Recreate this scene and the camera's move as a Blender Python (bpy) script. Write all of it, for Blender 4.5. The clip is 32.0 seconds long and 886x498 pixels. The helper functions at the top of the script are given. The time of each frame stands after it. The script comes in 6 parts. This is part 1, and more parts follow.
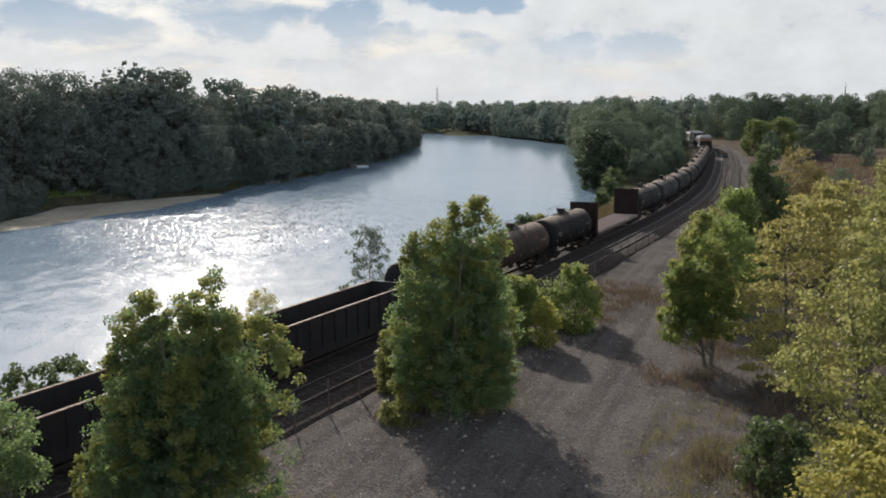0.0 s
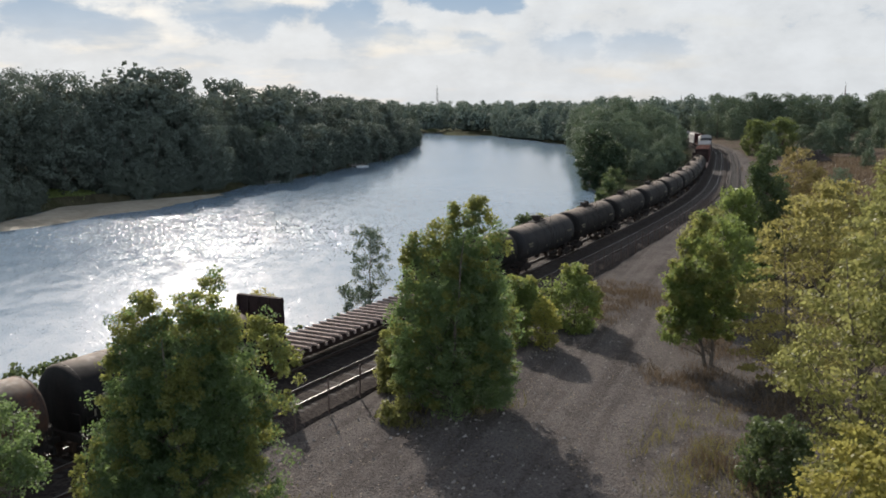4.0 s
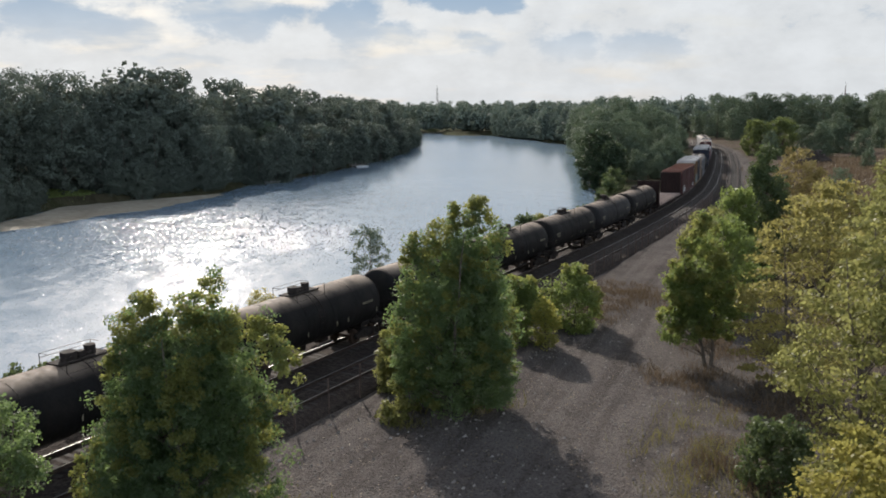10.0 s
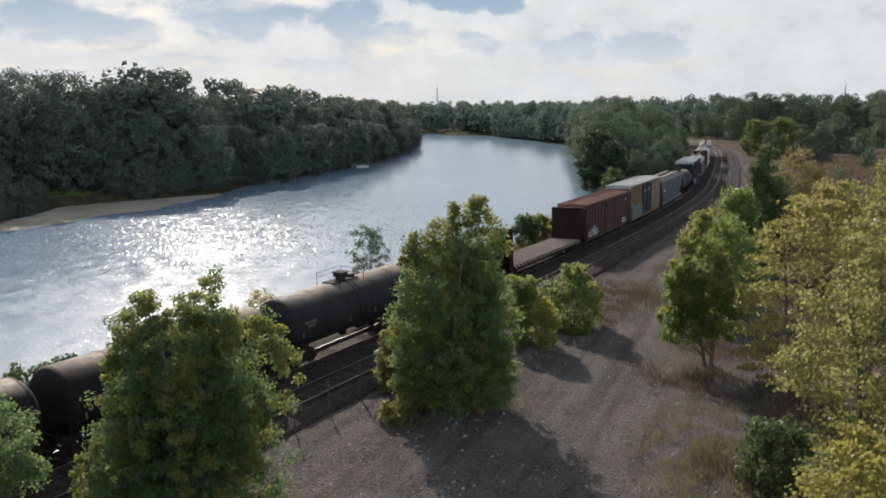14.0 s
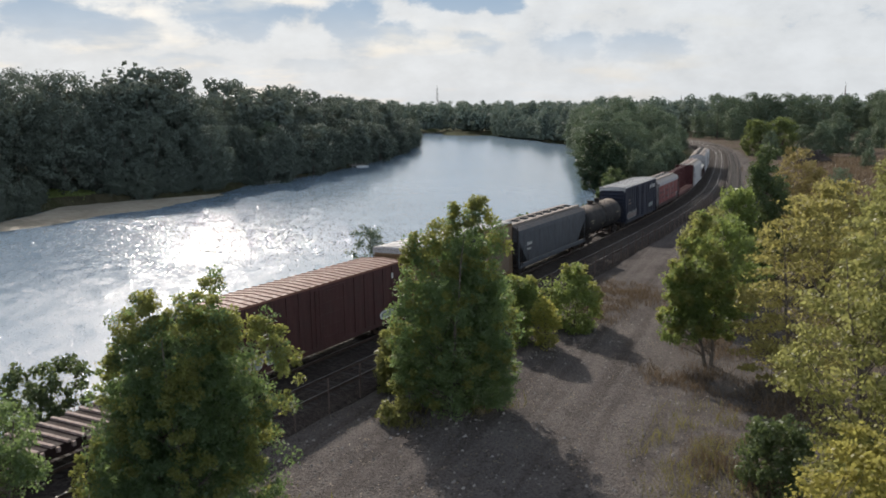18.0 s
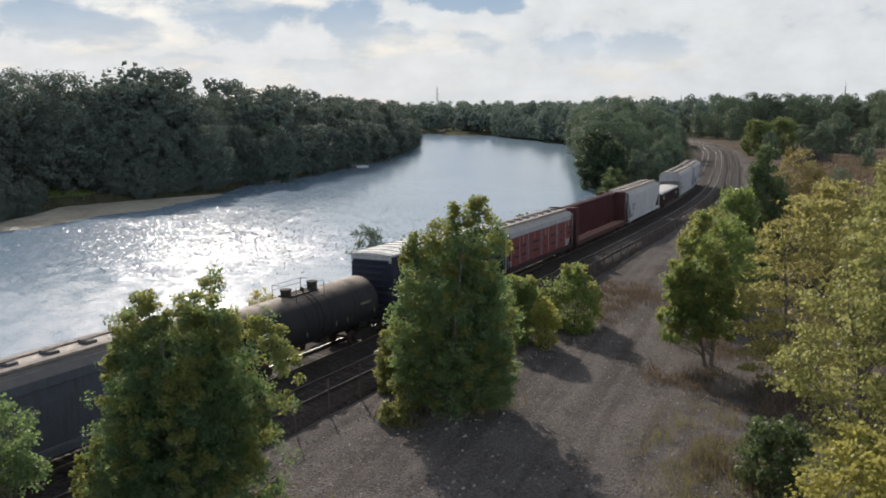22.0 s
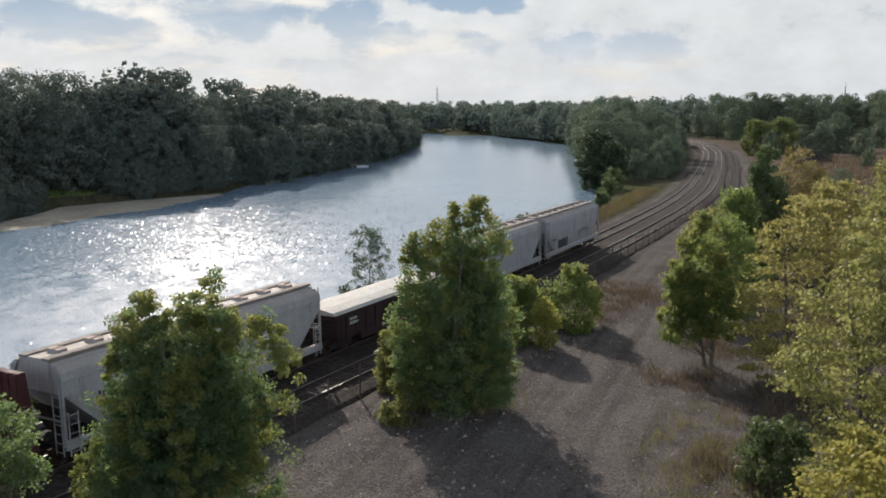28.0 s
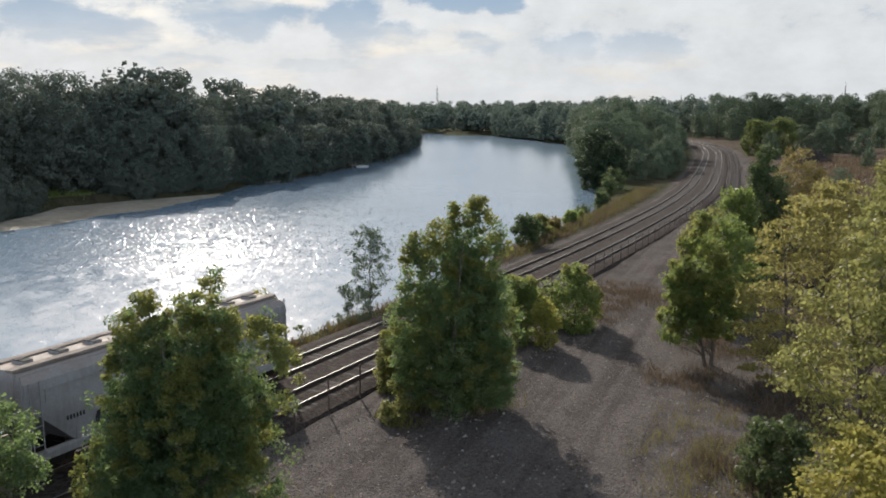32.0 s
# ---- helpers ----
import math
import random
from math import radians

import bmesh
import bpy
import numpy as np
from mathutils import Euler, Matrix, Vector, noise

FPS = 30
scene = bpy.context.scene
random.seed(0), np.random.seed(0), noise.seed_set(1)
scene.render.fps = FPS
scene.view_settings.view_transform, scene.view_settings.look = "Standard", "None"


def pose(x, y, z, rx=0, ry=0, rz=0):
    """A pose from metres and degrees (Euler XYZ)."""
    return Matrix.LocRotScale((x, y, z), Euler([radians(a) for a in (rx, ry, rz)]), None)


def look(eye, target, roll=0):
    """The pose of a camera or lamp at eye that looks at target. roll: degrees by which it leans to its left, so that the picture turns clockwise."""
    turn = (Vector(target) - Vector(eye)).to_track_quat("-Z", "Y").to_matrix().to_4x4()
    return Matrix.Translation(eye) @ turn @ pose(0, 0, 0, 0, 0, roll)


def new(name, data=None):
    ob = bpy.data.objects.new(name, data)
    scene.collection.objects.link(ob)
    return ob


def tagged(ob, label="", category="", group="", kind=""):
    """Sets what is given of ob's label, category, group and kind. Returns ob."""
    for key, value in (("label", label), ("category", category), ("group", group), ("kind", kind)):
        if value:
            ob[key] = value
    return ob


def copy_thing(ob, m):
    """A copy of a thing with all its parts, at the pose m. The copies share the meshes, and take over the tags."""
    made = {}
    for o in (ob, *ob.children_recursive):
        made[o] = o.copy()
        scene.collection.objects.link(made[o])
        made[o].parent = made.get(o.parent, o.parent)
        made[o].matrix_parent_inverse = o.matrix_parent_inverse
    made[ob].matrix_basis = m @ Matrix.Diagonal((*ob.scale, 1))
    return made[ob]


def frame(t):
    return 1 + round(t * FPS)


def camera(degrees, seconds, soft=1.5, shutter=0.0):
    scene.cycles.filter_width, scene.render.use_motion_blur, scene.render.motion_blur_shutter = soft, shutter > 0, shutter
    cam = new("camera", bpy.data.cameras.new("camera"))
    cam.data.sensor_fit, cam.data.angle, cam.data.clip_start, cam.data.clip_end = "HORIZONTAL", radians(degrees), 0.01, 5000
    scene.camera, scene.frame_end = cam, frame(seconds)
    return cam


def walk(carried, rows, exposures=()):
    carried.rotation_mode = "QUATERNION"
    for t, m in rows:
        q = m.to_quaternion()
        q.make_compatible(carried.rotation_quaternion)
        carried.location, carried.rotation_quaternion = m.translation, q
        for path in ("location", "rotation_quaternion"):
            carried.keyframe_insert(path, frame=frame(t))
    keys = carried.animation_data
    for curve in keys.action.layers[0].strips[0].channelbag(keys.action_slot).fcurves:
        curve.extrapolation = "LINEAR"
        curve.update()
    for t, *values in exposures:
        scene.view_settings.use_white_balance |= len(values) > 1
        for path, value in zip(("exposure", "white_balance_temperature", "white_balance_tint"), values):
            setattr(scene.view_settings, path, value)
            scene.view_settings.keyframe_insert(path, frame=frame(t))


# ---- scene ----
cam = camera(55.19, 32.0, soft=1.85)
EYE = pose(0, 0, 14.38, 90 - 9.533, 0, 0)
walk(cam, [(0, EYE), (32, EYE)])

# ---------------------------------------------------------------- light
SUN_AZ, SUN_EL = radians(-17.0), radians(28.5)          # azimuth from +y towards +x
SUN_DIR = Vector((math.sin(SUN_AZ) * math.cos(SUN_EL), math.cos(SUN_AZ) * math.cos(SUN_EL), math.sin(SUN_EL)))


class Nodes:
    """Short hand for a node tree."""

    def __init__(self, tree):
        self.t = tree
        tree.nodes.clear()

    def n(self, kind, ins=None, **props):
        node = self.t.nodes.new(kind)
        for k, v in props.items():
            setattr(node, k, v)
        for k, v in (ins or {}).items():
            if isinstance(v, bpy.types.NodeSocket):
                self.t.links.new(v, node.inputs[k])
            else:
                node.inputs[k].default_value = v
        return node

    def math(self, op, a, b=0.0, c=0.0, clamp=False):
        return self.n("ShaderNodeMath", {0: a, 1: b, 2: c}, operation=op, use_clamp=clamp).outputs[0]

    def ramp(self, fac, lo, hi, a=0.0, b=1.0):
        return self.n("ShaderNodeMapRange", {0: fac, 1: lo, 2: hi, 3: a, 4: b}, interpolation_type="SMOOTHSTEP").outputs[0]

    def mix(self, fac, a, b, blend="MIX"):
        m = self.n("ShaderNodeMix", data_type="RGBA", blend_type=blend)
        for i, v in ((0, fac), (6, a), (7, b)):
            if isinstance(v, bpy.types.NodeSocket):
                self.t.links.new(v, m.inputs[i])
            else:
                m.inputs[i].default_value = v if i == 0 else (*v[:3], 1)
        return m.outputs[2]

    def noise(self, vec, scale, detail=4.0, rough=0.55, dim="3D"):
        return self.n("ShaderNodeTexNoise", {"Vector": vec, "Scale": scale, "Detail": detail, "Roughness": rough}, noise_dimensions=dim).outputs[0]


def make_world():
    w = bpy.data.worlds.new("sky")
    scene.world = w
    w.use_nodes = True
    k = Nodes(w.node_tree)
    sky = k.n("ShaderNodeTexSky", sky_type="NISHITA", sun_disc=False, sun_elevation=SUN_EL, sun_rotation=SUN_AZ,
              air_density=1.2, dust_density=2.5, ozone_density=1.2)
    d = k.n("ShaderNodeTexCoord").outputs["Generated"]
    sep = k.n("ShaderNodeSeparateXYZ", {0: d})
    # cloud layer: the direction spread on a high plane, so that clouds shrink towards the horizon
    up = k.math("MAXIMUM", sep.outputs[2], 0.0)
    den = k.math("ADD", up, 0.16)
    flat = k.n("ShaderNodeCombineXYZ", {0: k.math("DIVIDE", sep.outputs[0], den), 1: k.math("DIVIDE", sep.outputs[1], den), 2: 0.0}).outputs[0]
    big = k.noise(flat, 2.1, 6.0, 0.6)
    small = k.noise(flat, 7.0, 6.0, 0.62)
    tex = k.math("ADD", k.math("MULTIPLY", big, 0.62), k.math("MULTIPLY", small, 0.38))
    # grey-blue undersides that the eye can tell apart
    spots = [(145, 45, 105, 36), (240, 60, 60, 26), (405, 28, 95, 42), (450, 55, 50, 25), (630, 42, 55, 45), (700, 62, 55, 22), (800, 6, 75, 24), (845, 80, 38, 20), (890, 15, 40, 16),
             (1010, 85, 60, 24), (1125, 92, 80, 24), (-5, 50, 25, 22), (560, 120, 60, 12), (330, 110, 70, 10)]
    dark = 0.0
    for px, py, rx, rz in spots:
        c = Vector(((px - 784) / 1500, 1.0, (189 - py) / 1500)).normalized()
        rx, rz = rx / 1500, rz / 1500
        off = k.n("ShaderNodeVectorMath", {0: d, 1: tuple(c)}, operation="SUBTRACT").outputs[0]
        off = k.n("ShaderNodeVectorMath", {0: off, 1: (1 / rx, 0.3 / rx, 1 / rz)}, operation="MULTIPLY").outputs[0]
        ln = k.n("ShaderNodeVectorMath", {0: off}, operation="LENGTH").outputs["Value"]
        dark = k.math("MAXIMUM", k.ramp(ln, 1.7, 0.1), dark)
    puff = k.noise(k.n("ShaderNodeVectorMath", {0: d, 1: (1.0, 1.0, 1.7)}, operation="MULTIPLY").outputs[0], 16.0, 7.0, 0.62)
    grey = k.math("ADD", k.math("MULTIPLY", dark, 0.68), k.math("ADD", k.math("MULTIPLY", k.math("SUBTRACT", puff, 0.5), 1.5), k.math("MULTIPLY", k.math("SUBTRACT", tex, 0.5), 0.4)))
    grey = k.ramp(grey, 0.14, 0.46)
    toward = k.n("ShaderNodeVectorMath", {0: d, 1: tuple(SUN_DIR)}, operation="DOT_PRODUCT").outputs["Value"]
    glow = k.ramp(toward, -0.9, 0.35, 1.95, 0.775)      # clouds across from the sun are lit from the front
    lit = k.n("ShaderNodeVectorMath", {0: k.mix(k.ramp(toward, -0.5, 0.5), (0.86, 0.98, 1.14), (0.935, 0.975, 1.015)), "Scale": k.math("MULTIPLY", glow, k.ramp(puff, 0.25, 0.75, 1.08, 0.92))}, operation="SCALE").outputs[0]
    shade = k.n("ShaderNodeVectorMath", {0: (0.38, 0.555, 0.77), "Scale": glow}, operation="SCALE").outputs[0]
    low = k.ramp(sep.outputs[2], 0.02, 0.14, 0.0, 1.0)
    cloud = k.mix(k.math("MULTIPLY", grey, low), lit, shade)
    high = k.ramp(sep.outputs[2], 0.3, 0.75, 1.0, 0.62)
    cloud = k.n("ShaderNodeVectorMath", {0: cloud, "Scale": high}, operation="SCALE").outputs[0]
    blue = k.n("ShaderNodeVectorMath", {0: sky.outputs[0], "Scale": 0.095}, operation="SCALE").outputs[0]
    veil = k.noise(flat, 1.3, 5.0, 0.55)
    # an almost closed veil low down, broken cloud with blue between it overhead
    cover = k.math("MULTIPLY", k.ramp(veil, 0.28, 0.5, 0.82, 0.97), k.math("SUBTRACT", 1.0, k.math("MULTIPLY", k.ramp(sep.outputs[2], 0.2, 0.6), k.ramp(veil, 0.62, 0.38, 0.35, 0.95))))
    col = k.mix(cover, blue, cloud)
    halo = k.n("ShaderNodeVectorMath", {0: (1.0, 0.86, 0.74), "Scale": k.ramp(toward, 0.945, 0.998, 0.0, 2.4)}, operation="SCALE").outputs[0]
    col = k.n("ShaderNodeVectorMath", {0: col, 1: halo}, operation="ADD").outputs[0]
    bg = k.n("ShaderNodeBackground", {0: col, 1: 1.0})
    k.n("ShaderNodeOutputWorld", {0: bg.outputs[0]})


make_world()
sun = new("sun", bpy.data.lights.new("sun", "SUN"))
sun.data.energy, sun.data.angle, sun.data.color = 5.0, radians(0.53), (1.0, 0.925, 0.84)
sun.matrix_world = look(SUN_DIR * 100, (0, 0, 0))


# ---------------------------------------------------------------- materials
def material(name, rough=0.7, metal=0.0, spec=0.5):
    m = bpy.data.materials.new(name)
    m.use_nodes = True
    k = Nodes(m.node_tree)
    b = k.n("ShaderNodeBsdfPrincipled", {"Roughness": rough, "Metallic": metal, "Specular IOR Level": spec})
    k.n("ShaderNodeOutputMaterial", {0: b.outputs[0]})
    return m, k, b


def link(k, a, b):
    k.t.links.new(a, b)


def bump(k, b, height, strength, dist):
    link(k, k.n("ShaderNodeBump", {"Height": height, "Strength": strength, "Distance": dist}).outputs[0], b.inputs["Normal"])


def painted(name, col, dirt=(0.07, 0.055, 0.045), amount=0.5, rough=0.55, metal=0.0, streak=True, scale=1.0, top_tan=0.0, spec=0.3):
    """Paint on steel with grime, rust spots and rain streaks."""
    m, k, b = material(name, rough, metal, spec)
    p = k.n("ShaderNodeTexCoord").outputs["Object"]
    tall = k.n("ShaderNodeVectorMath", {0: p, 1: (3.0, 3.0, 0.35)}, operation="MULTIPLY").outputs[0]
    a = k.noise(p, 0.9 * scale, 5.0, 0.6)
    s = k.noise(tall, 1.3 * scale, 5.0, 0.65) if streak else k.noise(p, 4.0, 4.0)
    f = k.noise(p, 9.0 * scale, 5.0, 0.7)
    g = k.math("ADD", k.math("MULTIPLY", a, 0.45), k.math("ADD", k.math("MULTIPLY", s, 0.4), k.math("MULTIPLY", f, 0.15)))
    g = k.ramp(g, 0.42, 0.66, 0.0, amount)
    tone = k.mix(k.ramp(f, 0.3, 0.7), [c * 0.86 for c in col], [min(1, c * 1.1) for c in col])
    col = k.mix(g, tone, dirt)
    if top_tan:       # a tan tint on what faces up
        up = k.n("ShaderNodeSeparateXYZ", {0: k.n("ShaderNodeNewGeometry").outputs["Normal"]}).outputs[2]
        col = k.mix(k.math("MULTIPLY", k.ramp(up, 0.62, 0.99, 0.0, top_tan), k.ramp(a, 0.25, 0.6, 0.4, 1.0)), col, (0.3, 0.24, 0.19))
    link(k, col, b.inputs["Base Color"])
    link(k, k.ramp(s, 0.3, 0.7, rough, min(1, rough + 0.25)), b.inputs["Roughness"])
    bump(k, b, f, 0.15, 0.01)
    return m


def leafy(name, dark, light, through_col, patch=0.35, rough=0.55, share=0.45, spec=0.3):
    """Leaves: each one its own tone, light passing through them."""
    m, k, b = material(name, rough, 0.0, spec)
    isle = k.n("ShaderNodeNewGeometry").outputs["Random Per Island"]
    p = k.n("ShaderNodeTexCoord").outputs["Object"]
    n = k.noise(p, patch, 3.0)
    n2 = k.noise(p, patch * 5, 2.0)
    f = k.math("ADD", k.math("MULTIPLY", isle, 0.4), k.math("ADD", k.math("MULTIPLY", n, 0.9), k.math("MULTIPLY", n2, 0.4)))
    f = k.ramp(f, 0.5, 1.2)
    rnd = k.n("ShaderNodeObjectInfo").outputs["Random"]
    col = k.mix(f, dark, light)
    col = k.mix(k.ramp(rnd, 0.0, 1.0, 0.0, 0.75), k.mix(0.45, col, dark), k.mix(0.7, col, light))
    link(k, col, b.inputs["Base Color"])
    tr = k.n("ShaderNodeBsdfTranslucent", {0: k.mix(0.75, col, through_col)})
    mx = k.n("ShaderNodeMixShader", {0: share, 1: b.outputs[0], 2: tr.outputs[0]})
    link(k, mx.outputs[0], k.t.nodes["Material Output"].inputs[0])
    return m


def bark_material():
    m, k, b = material("bark", 0.9)
    p = k.n("ShaderNodeTexCoord").outputs["Object"]
    q = k.n("ShaderNodeVectorMath", {0: p, 1: (9, 9, 1.5)}, operation="MULTIPLY").outputs[0]
    n = k.noise(q, 1.5, 6.0, 0.65)
    link(k, k.mix(k.ramp(n, 0.3, 0.7), (0.05, 0.04, 0.032), (0.15, 0.125, 0.1)), b.inputs["Base Color"])
    bump(k, b, n, 0.6, 0.03)
    return m


def ground_material():
    m, k, b = material("ground", 0.95, 0, 0.02)
    p = k.n("ShaderNodeNewGeometry").outputs["Position"]
    big = k.noise(p, 0.035, 4.0)
    mid = k.noise(p, 0.32, 6.0, 0.62)
    fine = k.noise(p, 5.5, 6.0, 0.7)
    grit = k.n("ShaderNodeTexVoronoi", {"Vector": p, "Scale": 11.0}).outputs["Distance"]
    # cinder and gravel
    grav = k.mix(k.ramp(mid, 0.34, 0.66), (0.08, 0.071, 0.068), (0.145, 0.129, 0.122))
    grav = k.mix(k.ramp(fine, 0.35, 0.75), grav, (0.165, 0.148, 0.139))
    grav = k.mix(k.ramp(fine, 0.42, 0.25, 0, 0.6), grav, (0.045, 0.039, 0.037))
    # wheel ruts along the yard track
    sep = k.n("ShaderNodeSeparateXYZ", {0: p})
    across = k.math("ADD", k.math("MULTIPLY", sep.outputs[0], 0.87), k.math("MULTIPLY", sep.outputs[1], -0.36))
    rut = k.noise(k.n("ShaderNodeCombineXYZ", {0: across, 1: k.math("MULTIPLY", sep.outputs[1], 0.03), 2: 0.0}).outputs[0], 1.1, 3.0)
    grav = k.mix(k.ramp(rut, 0.5, 0.36, 0, 0.38), grav, (0.055, 0.046, 0.043))
    grav = k.mix(k.ramp(rut, 0.52, 0.66, 0, 0.4), grav, (0.17, 0.15, 0.14))
    # dry weeds
    dry = k.mix(k.ramp(fine, 0.3, 0.7), (0.075, 0.058, 0.045), (0.15, 0.118, 0.09))
    green = k.mix(k.ramp(fine, 0.3, 0.7), (0.025, 0.036, 0.012), (0.065, 0.08, 0.028))
    right = k.math("SUBTRACT", sep.outputs[0], k.math("ADD", k.math("MULTIPLY", sep.outputs[1], 0.20), 7.0))
    w = k.math("ADD", k.math("MULTIPLY", right, 0.09), k.math("MULTIPLY", k.math("SUBTRACT", mid, 0.5), 2.6))
    bed = k.n("ShaderNodeAttribute", attribute_name="bed").outputs["Fac"]
    w = k.math("SUBTRACT", w, bed)
    col = k.mix(k.ramp(w, 0.1, 0.9), grav, k.mix(k.ramp(big, 0.52, 0.7), dry, green))
    # river side and far land
    land = k.n("ShaderNodeAttribute", attribute_name="cover").outputs["Fac"]
    weeds = k.mix(k.ramp(mid, 0.35, 0.65), (0.035, 0.034, 0.02), (0.078, 0.067, 0.043))
    col = k.mix(land, col, k.mix(k.ramp(big, 0.3, 0.7), weeds, green))
    spot = k.n("ShaderNodeTexVoronoi", {"Vector": p, "Scale": 17.0})
    pick = k.n("ShaderNodeSeparateXYZ", {0: spot.outputs["Color"]})
    col = k.mix(k.math("MULTIPLY", k.ramp(pick.outputs[0], 0.8, 0.97, 0.0, 0.5), k.ramp(mid, 0.3, 0.6, 0.3, 1.0)), col, (0.2, 0.17, 0.145))
    col = k.mix(k.ramp(pick.outputs[1], 0.7, 0.95, 0.0, 0.6), col, (0.028, 0.024, 0.022))
    link(k, col, b.inputs["Base Color"])
    h = k.math("ADD", k.math("MULTIPLY", fine, 0.9), k.math("MULTIPLY", grit, 0.6))
    bump(k, b, h, 1.0, 0.11)
    return m


def stone_material(name, lo, hi, scale=7.0):
    m, k, b = material(name, 0.95, 0, 0.05)
    p = k.n("ShaderNodeNewGeometry").outputs["Position"]
    v = k.n("ShaderNodeTexVoronoi", {"Vector": p, "Scale": scale})
    f = k.noise(p, 0.5, 5.0, 0.6)
    c = k.mix(k.n("ShaderNodeSeparateXYZ", {0: v.outputs["Color"]}).outputs[0], lo, hi)
    c = k.mix(k.ramp(f, 0.35, 0.7, 0, 0.6), c, (0.042, 0.034, 0.031))
    link(k, c, b.inputs["Base Color"])
    bump(k, b, v.outputs["Distance"], 1.0, 0.06)
    return m


def water_material():
    m, k, b = material("water", 0.13, 0, 0.5)
    b.inputs["IOR"].default_value = 1.33
    b.inputs["Specular Tint"].default_value = (1.0, 0.88, 0.85, 1.0)
    p = k.n("ShaderNodeTexCoord").outputs["Object"]
    sep = k.n("ShaderNodeSeparateXYZ", {0: p})
    broad = k.noise(p, 0.018, 3.0)
    link(k, k.mix(k.ramp(broad, 0.35, 0.65), (0.17, 0.24, 0.315), (0.2, 0.275, 0.355)), b.inputs["Base Color"])

    def slopes(stretch, scale, detail):
        v = k.n("ShaderNodeVectorMath", {0: p, 1: stretch}, operation="MULTIPLY").outputs[0]
        c = k.n("ShaderNodeTexNoise", {"Vector": v, "Scale": scale, "Detail": detail, "Roughness": 0.5}).outputs["Color"]
        return k.n("ShaderNodeVectorMath", {0: c, 1: (0.5, 0.5, 0.5)}, operation="SUBTRACT").outputs[0]

    def times(v, f):
        return k.n("ShaderNodeVectorMath", {0: v, "Scale": f}, operation="SCALE").outputs[0]

    def plus(a, c):
        return k.n("ShaderNodeVectorMath", {0: a, 1: c}, operation="ADD").outputs[0]

    # short wind waves: longer in open water, short along the near bank
    open_water = k.ramp(sep.outputs[1], 66.0, 118.0)
    ripple = k.mix(open_water, slopes((1.0, 0.36, 1.0), 12.0, 1.0), slopes((1.0, 0.26, 1.0), 7.0, 1.0))
    # gusts roughen small patches only
    gust = k.mix(open_water, k.noise(k.n("ShaderNodeVectorMath", {0: p, 1: (1.0, 0.75, 1.0)}, operation="MULTIPLY").outputs[0], 4.6, 2.0), k.noise(k.n("ShaderNodeVectorMath", {0: p, 1: (1.0, 0.42, 1.0)}, operation="MULTIPLY").outputs[0], 2.7, 2.0))
    gust = k.math("SUBTRACT", gust, k.ramp(sep.outputs[1], 60.0, 112.0, 0.065, 0.0))
    wind = k.ramp(k.noise(k.n("ShaderNodeVectorMath", {0: p, 1: (0.5, 1.0, 1.0)}, operation="MULTIPLY").outputs[0], 0.06, 3.0), 0.3, 0.65, 0.75, 1.1)
    lee = k.ramp(sep.outputs[1], 110.0, 190.0, 1.0, 0.22)       # calmer up the river
    force = k.math("MULTIPLY", k.math("MULTIPLY", wind, lee), k.ramp(gust, 0.45, 0.7, 0.1, 1.0))
    swell = slopes((1.0, 0.5, 1.0), 0.5, 2.0)
    tilt = plus(times(ripple, k.math("MULTIPLY", force, 1.8)), times(swell, k.math("MULTIPLY", lee, 0.12)))
    tilt = k.n("ShaderNodeVectorMath", {0: plus(tilt, (0.0, -0.03, 0.0)), 1: (1.0, 1.0, 0.0)}, operation="MULTIPLY").outputs[0]
    nrm = plus(tilt, (0.0, 0.0, 1.0))
    link(k, k.n("ShaderNodeVectorMath", {0: nrm}, operation="NORMALIZE").outputs[0], b.inputs["Normal"])
    return m


def plain(name, lo, hi, rough=0.8, metal=0.0, scale=6.0, rel=0.3):
    m, k, b = material(name, rough, metal)
    p = k.n("ShaderNodeTexCoord").outputs["Object"]
    n = k.math("ADD", k.math("MULTIPLY", k.noise(p, scale, 6.0, 0.65), 0.6), k.math("MULTIPLY", k.noise(p, scale * 0.15, 3.0), 0.4))
    link(k, k.mix(k.ramp(n, 0.3, 0.7), lo, hi), b.inputs["Base Color"])
    bump(k, b, n, rel, 0.02)
    return m


BARK = bark_material()
GROUND = ground_material()
WATER = water_material()
BALLAST = stone_material("ballast", (0.033, 0.028, 0.0255), (0.088, 0.073, 0.064))
MUD = plain("mud_flat", (0.22, 0.19, 0.14), (0.4, 0.36, 0.285), 0.85, 0, 0.8, 0.5)
RAIL_SIDE = plain("rail_rust", (0.03, 0.02, 0.016), (0.075, 0.048, 0.036), 0.85, 0.1)
RAIL_TOP = plain("rail_bright", (0.24, 0.23, 0.22), (0.34, 0.33, 0.32), 0.5, 1.0, 12, 0.05)
TIE = plain("tie_wood", (0.026, 0.0225, 0.021), (0.06, 0.051, 0.046), 0.9, 0, 5.0, 0.5)
POST = plain("rusty_post", (0.075, 0.05, 0.042), (0.16, 0.115, 0.095), 0.75, 0.15)
LEAF_MID = leafy("leaf_green", (0.06, 0.092, 0.036), (0.15, 0.195, 0.068), (0.36, 0.44, 0.12), share=0.5)
LEAF_YEL = leafy("leaf_yellow_green", (0.09, 0.108, 0.036), (0.255, 0.245, 0.075), (0.42, 0.42, 0.15))
